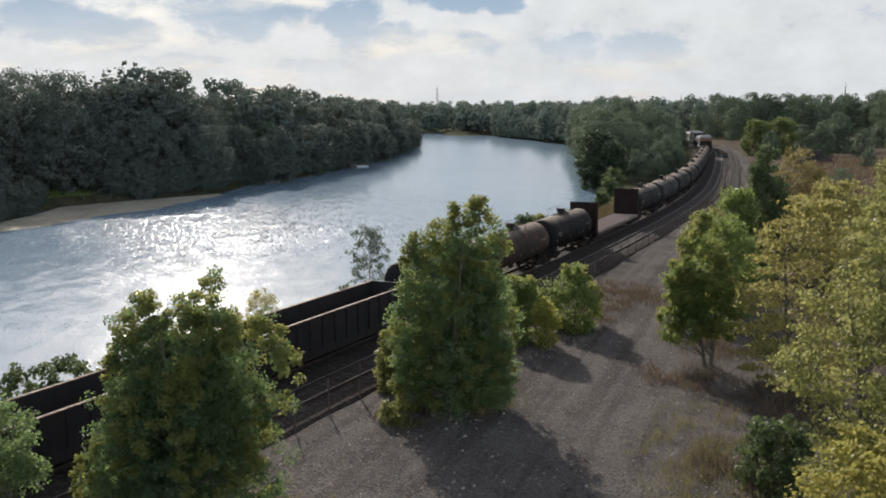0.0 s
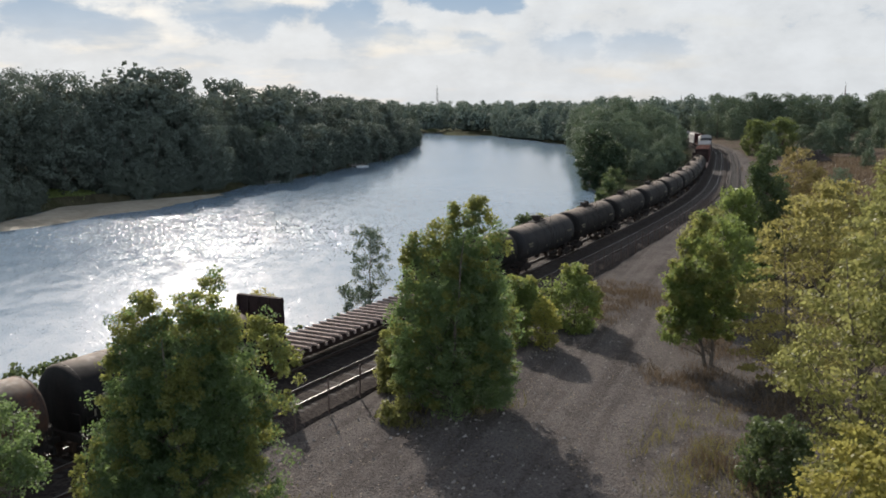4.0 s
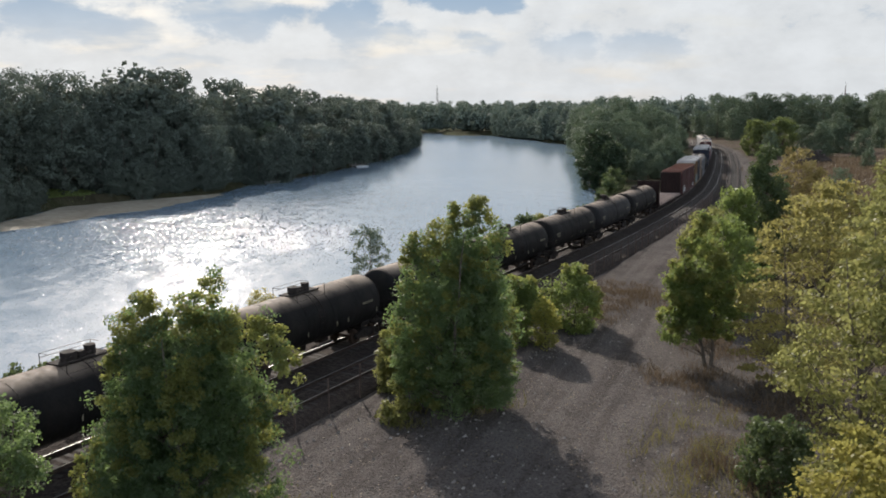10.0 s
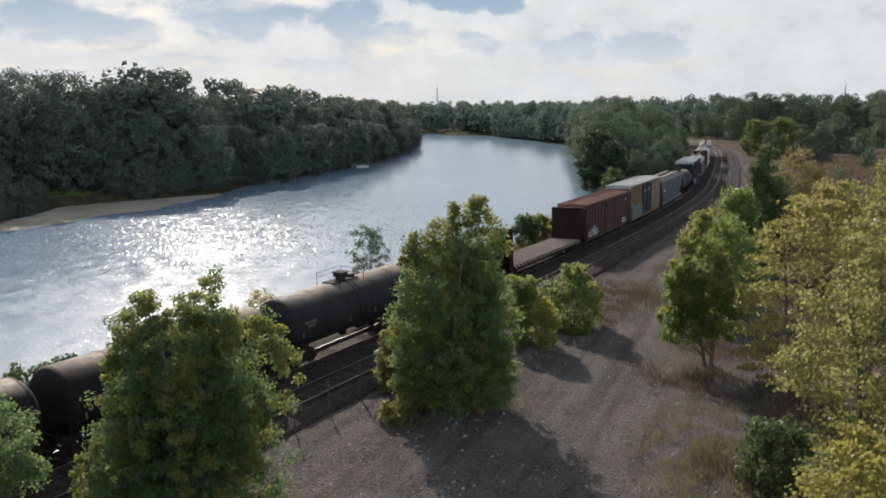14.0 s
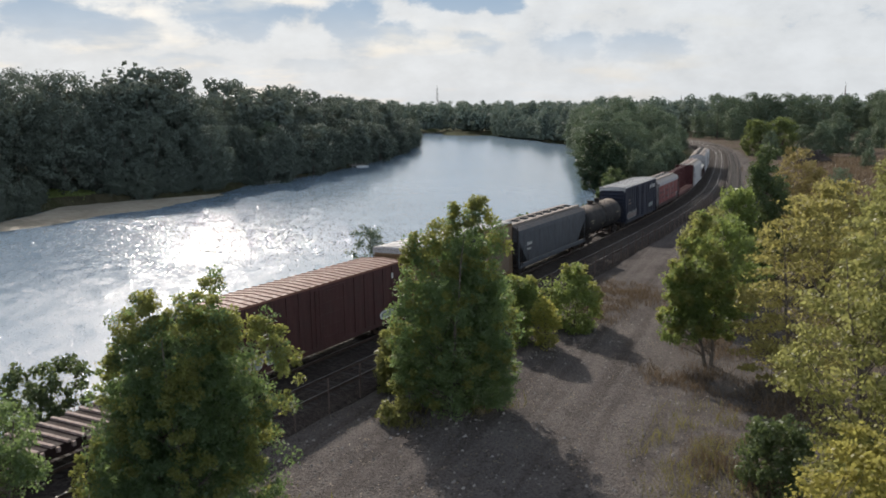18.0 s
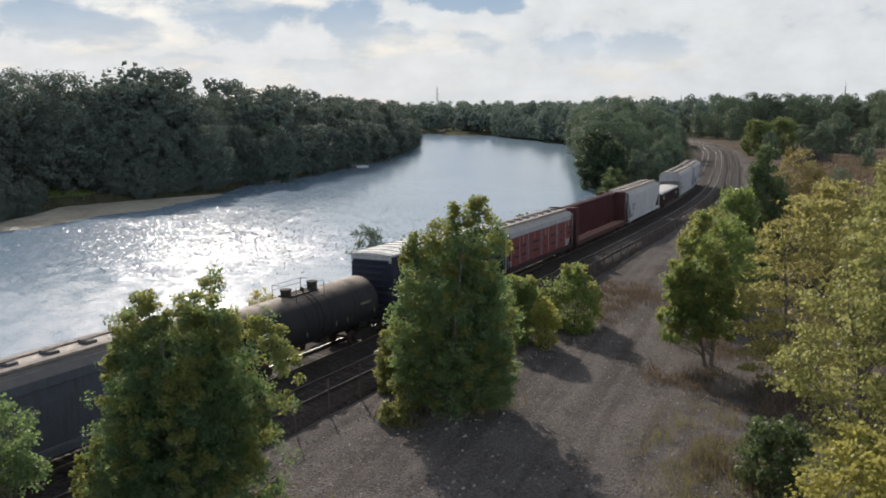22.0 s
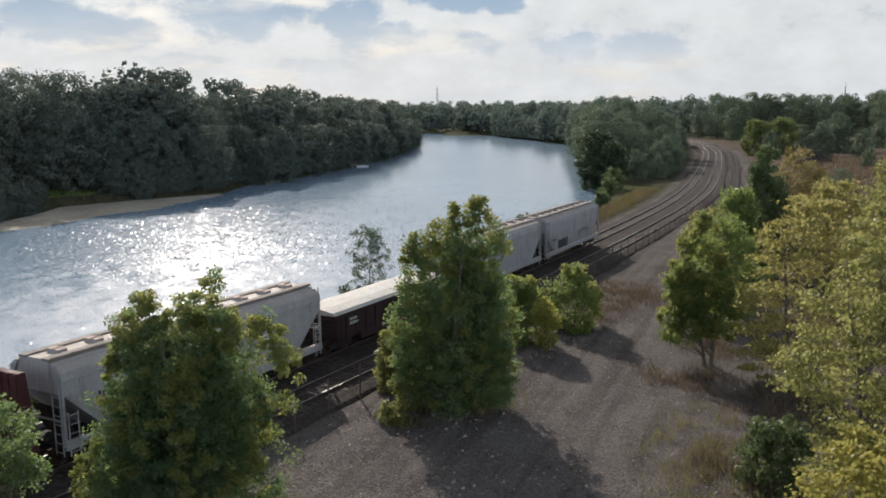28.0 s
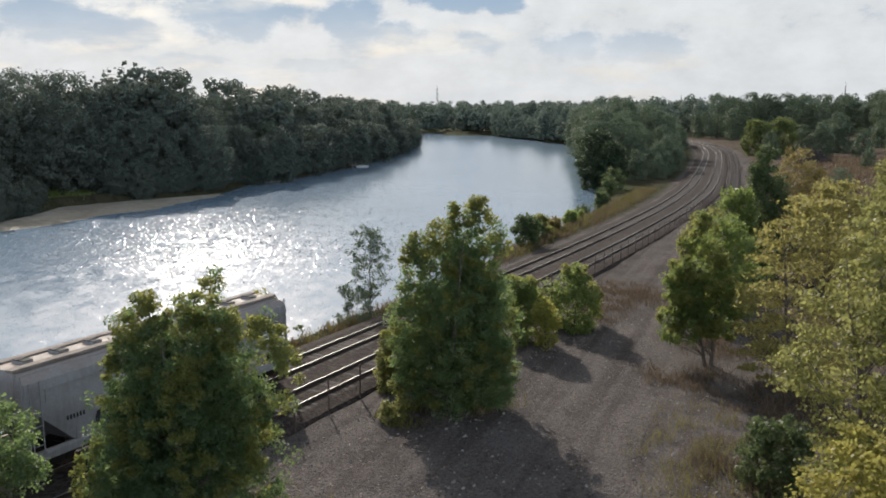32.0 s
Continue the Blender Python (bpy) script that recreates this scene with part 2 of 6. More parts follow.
LEAF_PALE = leafy("leaf_pale_yellow", (0.135, 0.13, 0.045), (0.3, 0.275, 0.1), (0.5, 0.45, 0.15), share=0.5)
LEAF_DARK = leafy("leaf_dark", (0.045, 0.07, 0.036), (0.1, 0.135, 0.06), (0.18, 0.23, 0.08), share=0.35, spec=0.25)
# base colour lifted towards blue-grey, in place of haze over the river
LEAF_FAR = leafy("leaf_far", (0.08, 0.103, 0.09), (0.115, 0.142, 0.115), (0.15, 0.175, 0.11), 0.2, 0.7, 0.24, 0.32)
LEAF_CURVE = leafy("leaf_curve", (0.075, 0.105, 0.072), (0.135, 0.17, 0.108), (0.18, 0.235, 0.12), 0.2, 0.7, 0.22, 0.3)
# paler, bluer leaf colour that carries the haze of distance
LEAF_HAZE_TINT = leafy("leaf_haze_tint", (0.12, 0.155, 0.135), (0.17, 0.205, 0.17), (0.2, 0.25, 0.15), 0.05, 0.75, 0.22, 0.2)
DOCK_WOOD = plain("dock_wood", (0.16, 0.15, 0.135), (0.32, 0.3, 0.27), 0.85)
DOCK_PAINT = plain("boat_paint", (0.5, 0.5, 0.48), (0.7, 0.7, 0.68), 0.5)
LEAF_BRIGHT = leafy("leaf_bright", (0.14, 0.155, 0.04), (0.3, 0.29, 0.075), (0.55, 0.52, 0.13), share=0.55)
PEBBLE = plain("pale_stone", (0.14, 0.125, 0.115), (0.32, 0.29, 0.27), 0.85, 0, 3.0)
GRASS_LAWN = leafy("lawn_grass", (0.14, 0.19, 0.06), (0.24, 0.3, 0.1), (0.3, 0.36, 0.09), share=0.4)
LEAF_LITTER = leafy("leaf_litter", (0.13, 0.09, 0.055), (0.3, 0.24, 0.17), (0.3, 0.22, 0.12), share=0.15)
# leaf colour with sunlight painted in, for crown rims and tops
LEAF_SUN_TINT = leafy("leaf_sun_tint", (0.08, 0.1, 0.032), (0.18, 0.19, 0.06), (0.42, 0.43, 0.12), share=0.5)
LEAF_COTTON = leafy("leaf_cottonwood", (0.042, 0.074, 0.042), (0.11, 0.158, 0.07), (0.29, 0.41, 0.13), share=0.5, spec=0.5)
LEAF_SHADE = leafy("leaf_shade", (0.03, 0.05, 0.03), (0.06, 0.085, 0.045), (0.1, 0.14, 0.05), share=0.25, spec=0.2)
LEAF_OLIVE = leafy("leaf_olive", (0.06, 0.085, 0.035), (0.12, 0.15, 0.056), (0.26, 0.31, 0.09), share=0.42)
LEAF_OCHRE = leafy("leaf_ochre", (0.14, 0.115, 0.047), (0.27, 0.225, 0.088), (0.37, 0.31, 0.12))
LEAF_RUSSET = leafy("leaf_russet", (0.11, 0.07, 0.045), (0.2, 0.135, 0.085), (0.24, 0.16, 0.09))
LEAF_MAPLE = leafy("leaf_maple", (0.14, 0.135, 0.03), (0.32, 0.28, 0.06), (0.43, 0.4, 0.12), share=0.45)
GRASS_DRY = leafy("dry_grass", (0.085, 0.061, 0.042), (0.18, 0.132, 0.088), (0.19, 0.14, 0.085), share=0.3)
GRASS_GREEN = leafy("green_grass", (0.06, 0.062, 0.022), (0.17, 0.155, 0.055), (0.26, 0.23, 0.07), share=0.35)


# ---------------------------------------------------------------- mesh helpers
class M:
    """Collects faces for one mesh."""

    def __init__(self):
        self.v, self.f = [], []

    def add(self, vs, fs):
        o = len(self.v)
        self.v += [tuple(a) for a in vs]
        self.f += [tuple(i + o for i in f) for f in fs]
        return self

    def box(self, x0, x1, y0, y1, z0, z1):
        return self.add([(x, y, z) for x in (x0, x1) for y in (y0, y1) for z in (z0, z1)],
                        [(0, 1, 3, 2), (4, 6, 7, 5), (0, 4, 5, 1), (2, 3, 7, 6), (0, 2, 6, 4), (1, 5, 7, 3)])

    def tube(self, a, b, r0, r1=None, n=8, caps=True):
        a, b = Vector(a), Vector(b)
        r1 = r0 if r1 is None else r1
        d = (b - a).normalized()
        u = d.orthogonal().normalized()
        w = d.cross(u)
        ring = [(u * math.cos(2 * math.pi * i / n) + w * math.sin(2 * math.pi * i / n)) for i in range(n)]
        vs = [a + c * r0 for c in ring] + [b + c * r1 for c in ring]
        fs = [(i, (i + 1) % n, n + (i + 1) % n, n + i) for i in range(n)]
        if caps:
            fs += [tuple(range(n - 1, -1, -1)), tuple(range(n, 2 * n))]
        return self.add(vs, fs)

    def extrude(self, prof, y0, y1):
        """A closed outline of (x, z), drawn along y."""
        n = len(prof)
        vs = [(x, y0, z) for x, z in prof] + [(x, y1, z) for x, z in prof]
        return self.add(vs, [(i, (i + 1) % n, n + (i + 1) % n, n + i) for i in range(n)] + [tuple(range(n - 1, -1, -1)), tuple(range(n, 2 * n))])

    def across(self, prof, x0, x1):
        """A closed outline of (y, z), drawn along x."""
        n = len(prof)
        vs = [(x0, y, z) for y, z in prof] + [(x1, y, z) for y, z in prof]
        return self.add(vs, [(i, n + i, n + (i + 1) % n, (i + 1) % n) for i in range(n)] + [tuple(range(n)), tuple(range(2 * n - 1, n - 1, -1))])

    def lathe(self, prof, n=24, cz=0.0):
        """An outline of (y, r), turned round the y axis at height cz."""
        vs, fs = [], []
        for y, r in prof:
            vs += [(r * math.cos(2 * math.pi * i / n), y, cz + r * math.sin(2 * math.pi * i / n)) for i in range(n)]
        for j in range(len(prof) - 1):
            fs += [(j * n + i, j * n + (i + 1) % n, (j + 1) * n + (i + 1) % n, (j + 1) * n + i) for i in range(n)]
        return self.add(vs, fs)

    def mesh(self, name, mat, smooth=False, fix=True):
        me = bpy.data.meshes.new(name)
        me.from_pydata(self.v, [], self.f)
        if fix:
            bm = bmesh.new()
            bm.from_mesh(me)
            bmesh.ops.recalc_face_normals(bm, faces=bm.faces)
            bm.to_mesh(me)
            bm.free()
        me.materials.append(mat)
        if smooth:
            me.shade_smooth()
            me.set_sharp_from_angle(angle=radians(40))
        return me


def part(name, m, mat, parent, label="", smooth=False, at=None):
    """Links what m holds (or a finished mesh) as one mesh object under parent."""
    me = m.mesh(name, mat, smooth) if isinstance(m, M) else m
    ob = new(name, me)
    ob.parent = parent
    if at is not None:
        ob.matrix_basis = at
    if label:
        ob["label"] = label
    return ob


def quads(name, pts, mat):
    """A mesh of loose four-cornered pieces from an array (n, 4, 3)."""
    n = len(pts)
    me = bpy.data.meshes.new(name)
    me.vertices.add(n * 4)
    me.vertices.foreach_set("co", np.asarray(pts, np.float32).ravel())
    me.loops.add(n * 4)
    me.loops.foreach_set("vertex_index", np.arange(n * 4, dtype=np.int32))
    me.polygons.add(n)
    me.polygons.foreach_set("loop_start", np.arange(0, n * 4, 4, dtype=np.int32))
    me.update(calc_edges=True)
    me.validate()
    me.materials.append(mat)
    return me


# ---------------------------------------------------------------- the line of the track
KNOT_S = np.array([-60, 0, 50, 100, 150, 200, 250, 300, 340, 520, 900.0])
KNOT_H = np.array([0.5124, 0.5124, 0.5008, 0.441, 0.3357, 0.3218, 0.3021, 0.2166, 0.12, -0.4425, -0.4425])
LINE_S = np.arange(-60, 901, 2.0)
LINE_H = np.interp(LINE_S, KNOT_S, KNOT_H)
LINE_X = np.r_[0, np.cumsum(np.sin(LINE_H)[1:] + np.sin(LINE_H)[:-1])]
LINE_Y = np.r_[0, np.cumsum(np.cos(LINE_H)[1:] + np.cos(LINE_H)[:-1])]
LINE_X += -16.6445 - LINE_X[30]
LINE_Y += 31.9188 - LINE_Y[30]


def on_line(s, off=0.0):
    """Place and heading at s metres along the main track, off metres to its right (the yard side)."""
    h = float(np.interp(s, LINE_S, LINE_H))
    x, y = float(np.interp(s, LINE_S, LINE_X)), float(np.interp(s, LINE_S, LINE_Y))
    if s < -60:
        x, y = x + (s + 60) * math.sin(h), y + (s + 60) * math.cos(h)
    return x + off * math.cos(h), y - off * math.sin(h), h


# ---------------------------------------------------------------- land and water
WATER_Z = -3.0
SHORE_LEFT = [(-330, -420), (-160, -80), (-100, 30), (-75, 90), (-67, 126), (-66, 147), (-60, 154), (-52, 162), (-44.5, 169), (-42.7, 191), (-36, 205), (-30, 232),
              (-23, 260), (-16.7, 299), (-11.8, 365), (-11.7, 452), (-14.5, 524), (-15.6, 562)]
SHORE_RIGHT = [(9.7, 524), (29, 513), (43.7, 452), (48, 437), (59, 386), (55.8, 365), (42, 260), (33.5, 200), (33, 177), (30, 160)]
RIVER = np.array(SHORE_LEFT + SHORE_RIGHT + [on_line(s, -9.3 - 0.05 * max(0, s - 70))[:2] for s in (110, 90, 70, 50, 30, 10, -10, -60, -200, -420)])


def river_depth(x, y):
    """Metres inside the river (minus: on land)."""
    a, b = RIVER, np.roll(RIVER, -1, 0)
    best = np.full(x.shape, 1e9)
    inside = np.zeros(x.shape, bool)
    for (ax, ay), (bx, by) in zip(a, b):
        ex, ey = bx - ax, by - ay
        t = np.clip(((x - ax) * ex + (y - ay) * ey) / (ex * ex + ey * ey), 0, 1)
        best = np.minimum(best, np.hypot(x - ax - t * ex, y - ay - t * ey))
        cross = (ay > y) != (by > y)
        with np.errstate(divide="ignore", invalid="ignore"):
            inside ^= cross & (x < (bx - ax) * (y - ay) / (by - ay) + ax)
    return np.where(inside, best, -best)


def line_offset(x, y):
    """Metres to the right of the main track."""
    out, near = np.zeros(x.shape), np.full(x.shape, 1e18)
    for s in np.arange(-420, 620, 8.0):
        px, py, h = on_line(s)
        d = (x - px) ** 2 + (y - py) ** 2
        o = (x - px) * math.cos(h) - (y - py) * math.sin(h)
        sel = d < near
        near[sel], out[sel] = d[sel], o[sel]
    far = np.sqrt(near)
    return np.where(far > np.abs(out) + 15, np.sign(out) * far, out)


def land_height(x, y):
    depth, off = river_depth(x, y), line_offset(x, y)
    yard = -0.45 + 0.05 * np.sin(x * 0.9) * np.sin(y * 0.7) + 0.09 * np.sin(x * 0.23 + 1) * np.sin(y * 0.19)
    right = np.clip((off - 22) / 60, 0, 1)
    yard = yard + 2.2 * right * right * (3 - 2 * right)
    left_land = off < -2
    far_side = left_land & ((x < 5) | (y > 430)) & (y > -400)
    base = np.where(far_side, -1.6 + np.clip(-depth / 40, 0, 3) * 1.2, yard)
    t = np.clip((-depth + 0.2) / 3.2, 0, 1)
    shore = WATER_Z - 0.5 + t * t * (3 - 2 * t) * (base - WATER_Z + 0.5)
    return np.where(depth > 0.2, np.maximum(WATER_Z - 0.5 - (depth - 0.2) * 0.5, -7), shore), depth, off


def grid_axis(lo, hi, fine, out_lo, out_hi):
    mid = list(np.arange(lo, hi + 0.01, fine))
    a, step = lo, fine
    left = []
    while a > out_lo:
        step *= 1.25
        a -= step
        left.append(a)
    b, step = hi, fine
    right = []
    while b < out_hi:
        step *= 1.25
        b += step
        right.append(b)
    return np.array(left[::-1] + mid + right)


def build_land():
    xs = grid_axis(-75, 110, 1.1, -4500, 4500)
    ys = grid_axis(10, 240, 1.1, -1500, 4900)
    gx, gy = np.meshgrid(xs, ys)
    z, depth, off = land_height(gx, gy)
    ny, nx = gx.shape
    me = bpy.data.meshes.new("ground")
    idx = np.arange(nx * ny).reshape(ny, nx)
    fs = np.stack([idx[:-1, :-1], idx[:-1, 1:], idx[1:, 1:], idx[1:, :-1]], -1).reshape(-1, 4)
    me.from_pydata(np.stack([gx, gy, z], -1).reshape(-1, 3).tolist(), [], fs.tolist())
    me.materials.append(GROUND)
    cover = me.attributes.new("cover", "FLOAT", "POINT")
    c = np.where(off < 0, np.clip((-off - 3.2) / 1.2, 0, 1), np.clip((np.hypot(gx, gy) - 440) / 60, 0, 1))
    cover.data.foreach_set("value", c.ravel().astype(np.float32))
    bed = me.attributes.new("bed", "FLOAT", "POINT")
    bed.data.foreach_set("value", (3.0 * np.clip((15 - off) / 4, 0, 1) * np.clip((gy - 80) / 30, 0, 1)).ravel().astype(np.float32))
    me.shade_smooth()
    tagged(new("ground", me), "grey-brown cinder yard with weedy river banks", "ground", kind="structure")
    w = M().add([(-4000, -1400, WATER_Z), (4000, -1400, WATER_Z), (4000, 700, WATER_Z), (-4000, 700, WATER_Z)], [(0, 1, 2, 3)])
    global RIVER_WATER
    RIVER_WATER = tagged(new("water", w.mesh("water", WATER)), "rippled blue river glittering in low sun", "river", kind="structure")


build_land()


def height_at(x, y):
    return float(land_height(np.array([float(x)]), np.array([float(y)]))[0][0])


def build_mud():
    inner = [(-69, 118), (-66.5, 126), (-65.5, 134), (-66.2, 146), (-60, 153.5), (-52, 161.5), (-44.5, 169)]
    outer = [(-63, 114), (-61, 118), (-56.6, 123.5), (-53.1, 135), (-48, 142.5), (-46.5, 154), (-43.6, 168)]
    m = M()
    rows = 7
    n = 60
    t = np.linspace(0, len(inner) - 1, n)
    ins = [np.interp(t, range(len(inner)), [p[c] for p in inner]) for c in (0, 1)]
    ous = [np.interp(t, range(len(outer)), [p[c] for p in outer]) for c in (0, 1)]
    vs = []
    for j in range(rows):
        a = j / (rows - 1)
        for i in range(n):
            w = noise.noise(Vector((i * 0.35, j * 1.1, 3))) * 0.9 * (a > 0)
            x, y = ins[0][i] * (1 - a) + ous[0][i] * a + w, ins[1][i] * (1 - a) + ous[1][i] * a + w * 0.6
            vs.append((x, y, WATER_Z + 0.28 * (1 - a) - 0.03 + 0.06 * noise.noise(Vector((x * 0.5, y * 0.5, 0))) - (0.1 if j == rows - 1 else 0)))
    fs = [(j * n + i, j * n + i + 1, (j + 1) * n + i + 1, (j + 1) * n + i) for j in range(rows - 1) for i in range(n - 1)]
    m.add(vs, fs)
    tagged(new("mud_flat", m.mesh("mud_flat", MUD, True)), "pale sandy mud flat at the water's edge", "mud flat", kind="structure")


build_mud()


# ---------------------------------------------------------------- tracks
def sweep(prof, off, s0, s1, step=4.0):
    """An outline of (x, z) carried along the line of the track."""
    m = M()
    n = len(prof)
    ss = np.linspace(s0, s1, max(2, int((s1 - s0) / step) + 1))
    vs = []
    for s in ss:
        for px, pz in prof:
            x, y, h = on_line(s, off + px)
            vs.append((x, y, pz))
    fs = [(j * n + i, j * n + (i + 1) % n, (j + 1) * n + (i + 1) % n, (j + 1) * n + i) for j in range(len(ss) - 1) for i in range(n)]
    fs += [tuple(range(n)), tuple(range(len(vs) - 1, len(vs) - 1 - n, -1))]
    return m.add(vs, fs)


RAIL_FOOT = [(-0.07, -0.17), (0.07, -0.17), (0.07, -0.155), (0.012, -0.14), (0.012, -0.045), (0.038, -0.045), (0.038, -0.0075), (-0.038, -0.0075), (-0.038, -0.045), (-0.012, -0.045), (-0.012, -0.14), (-0.07, -0.155)]
RAIL_HEAD = [(-0.03, -0.0074), (0.03, -0.0074), (0.022, 0.0), (-0.022, 0.0)]


def tie_mesh():
    return M().box(-1.3, 1.3, -0.115, 0.115, -0.36, -0.171).mesh("tie", TIE)


def build_track(name, off, s0, s1, near0, near1, label, tie=None, tie_dull=False):
    root = tagged(new(name), label, "railway track", kind="structure")
    for side in (-0.7525, 0.7525):
        r = part("rail", sweep(RAIL_FOOT, off + side, s0, s1), RAIL_SIDE, root)
        part("railhead", sweep(RAIL_HEAD, off + side, s0, s1), RAIL_SIDE if tie_dull else RAIL_TOP, r, "rusty running surface" if tie_dull else "bright worn running surface")
    rest = M()
    rnd = random.Random(5)
    s = s0
    while s < s1:
        x, y, h = on_line(s, off)
        jig = rnd.uniform(-0.02, 0.02)
        if near0 <= s <= near1:
            part("tie", tie, TIE, root, at=Matrix.Translation((x, y, rnd.uniform(-0.01, 0.0))) @ Matrix.Rotation(-h + jig, 4, "Z"))
        else:
            c, sn = math.cos(h), math.sin(h)
            P = lambda a, b, z: (x + a * c + b * sn, y - a * sn + b * c, z)
            rest.add([P(a, b, z) for a in (-1.3, 1.3) for b in (-0.115, 0.115) for z in (-0.36, -0.171)],
                     [(0, 1, 3, 2), (4, 6, 7, 5), (0, 4, 5, 1), (2, 3, 7, 6), (0, 2, 6, 4), (1, 5, 7, 3)])
        s += 0.53
    ob = part("tie_row", rest.mesh("tie_row", TIE, fix=False), TIE, root)
    ob["kind"] = "stuff"


def build_tracks():
    t = tie_mesh()
    bed = [(-3.4, -0.75), (-3.2, -0.62), (-1.75, -0.178), (5.2, -0.178), (5.84, -0.29), (6.02, -0.46), (6.2, -0.6)]
    tagged(new("ballast", sweep(bed, 0, -160, 600).mesh("ballast", BALLAST)), "dirty grey crushed-stone ballast under two tracks", "ballast", kind="structure")
    build_track("track_1", 0.0, -160, 600, 8, 80, "main track with bright rails on old ties", t)
    build_track("track_2", 3.75, -160, 560, 2, 60, "second track with duller rails on old ties", t)
    build_track("track_3", 7.5, 92, 330, 92, 100, "half-buried rusty siding", t, True)


build_tracks()


def build_fence():
    root = tagged(new("fence"), "rusty chain-link fence along the tracks", "fence", kind="structure")
    pm = M().tube((0, 0, -0.3), (0, 0, 1.8), 0.042, n=7).tube((0, 0, 1.8), (0, 0, 1.86), 0.052, 0.02, n=7).mesh("post", POST)
    s = -22.0
    ends = 116
    rnd = random.Random(3)
    while s < ends:
        x, y, h = on_line(s, 5.95)
        part("post", pm, POST, root, at=Matrix.Translation((x, y, -0.45)) @ Matrix.Rotation(-h, 4, "Z") @ Euler((rnd.uniform(-0.03, 0.03), rnd.uniform(-0.03, 0.03), 0)).to_matrix().to_4x4())
        s += 2.62
    m = M()
    for s in np.arange(-22, ends - 2, 0.16):
        for d in (-1, 1):
            a, b = on_line(s + 0.8 - d * 0.8, 5.99), on_line(s + 0.8 + d * 0.8, 5.99)
            m.tube((a[0], a[1], -0.42), (b[0], b[1], 1.22), 0.0013, n=3, caps=False)
    w = part("chain_link", m.mesh("chain_link", POST, fix=False), POST, root, "weathered wire mesh")
    for z in (1.24,):
        part("tension_wire", sweep([(-0.006, z - 0.006), (0.006, z - 0.006), (0, z + 0.006)], 5.99, -22, ends - 2, 2.6), POST, root)


build_fence()


# ---------------------------------------------------------------- trees
def leaf_cloud(rng, centres, radii, per, size, droop=0.3, outward=0.0, flat=0.8):
    """Leaves scattered round clump centres: an array (n, 4, 3)."""
    n = len(centres) * per
    c = np.repeat(centres, per, 0)
    r = np.repeat(radii, per)[:, None]
    d = rng.normal(size=(n, 3))
    d /= np.linalg.norm(d, axis=1)[:, None]
    p = c + d * r * (rng.random((n, 1)) ** (0.15 if outward else 0.45)) * np.array([1, 1, flat])
    a = rng.normal(size=(n, 3))
    a[:, 2] -= droop
    a /= np.linalg.norm(a, axis=1)[:, None]
    nrm = rng.normal(size=(n, 3)) * 0.8
    nrm[:, 2] += 0.7
    if outward:         # a closed, rounded mass of foliage: leaves lie along its surface
        nrm = d * outward + nrm * 0.35
    b = np.cross(a, nrm)
    b /= np.linalg.norm(b, axis=1)[:, None] + 1e-9
    s = size * (0.65 + 0.7 * rng.random((n, 1)))
    tip, side = a * s, b * s * 0.42
    if outward:
        a = np.cross(nrm, b)
        a /= np.linalg.norm(a, axis=1)[:, None] + 1e-9
        tip, side = a * s, b * s * 0.55
    up = np.cross(a, b) * s * 0.12
    return np.stack([p - tip * 0.5, p + side + up, p + tip * 0.5, p - side + up], 1)


def crown_points(rng, n, height, base, profile, wob, seed):
    """Points in a crown: profile gives the radius at a share of the height; lobes and gaps come from noise."""
    pts = []
    tries = 0
    while len(pts) < n and tries < n * 60:
        tries += 1
        u = rng.random()
        z = base + u * (height - base)
        a = rng.random() * 2 * math.pi
        R = float(np.interp(u, np.linspace(0, 1, len(profile)), profile))
        lob = noise.noise(Vector((math.cos(a) * 1.3 + seed, math.sin(a) * 1.3, z * 0.45)))
        lob2 = noise.noise(Vector((math.cos(a) * 3 + seed, math.sin(a) * 3 + 7, z * 1.1)))
        R *= 1 + wob * (lob * 1.1 + lob2 * 0.6)
        q = rng.random() ** 0.42
        if rng.random() > (R / max(profile)) ** 1.2 + 0.1:
            continue
        x, y = R * q * math.cos(a), R * q * math.sin(a)
        if noise.noise(Vector((x * 0.55 + seed, y * 0.55, z * 0.55))) < -0.3:
            continue
        pts.append((x, y, z))
    return np.array(pts)


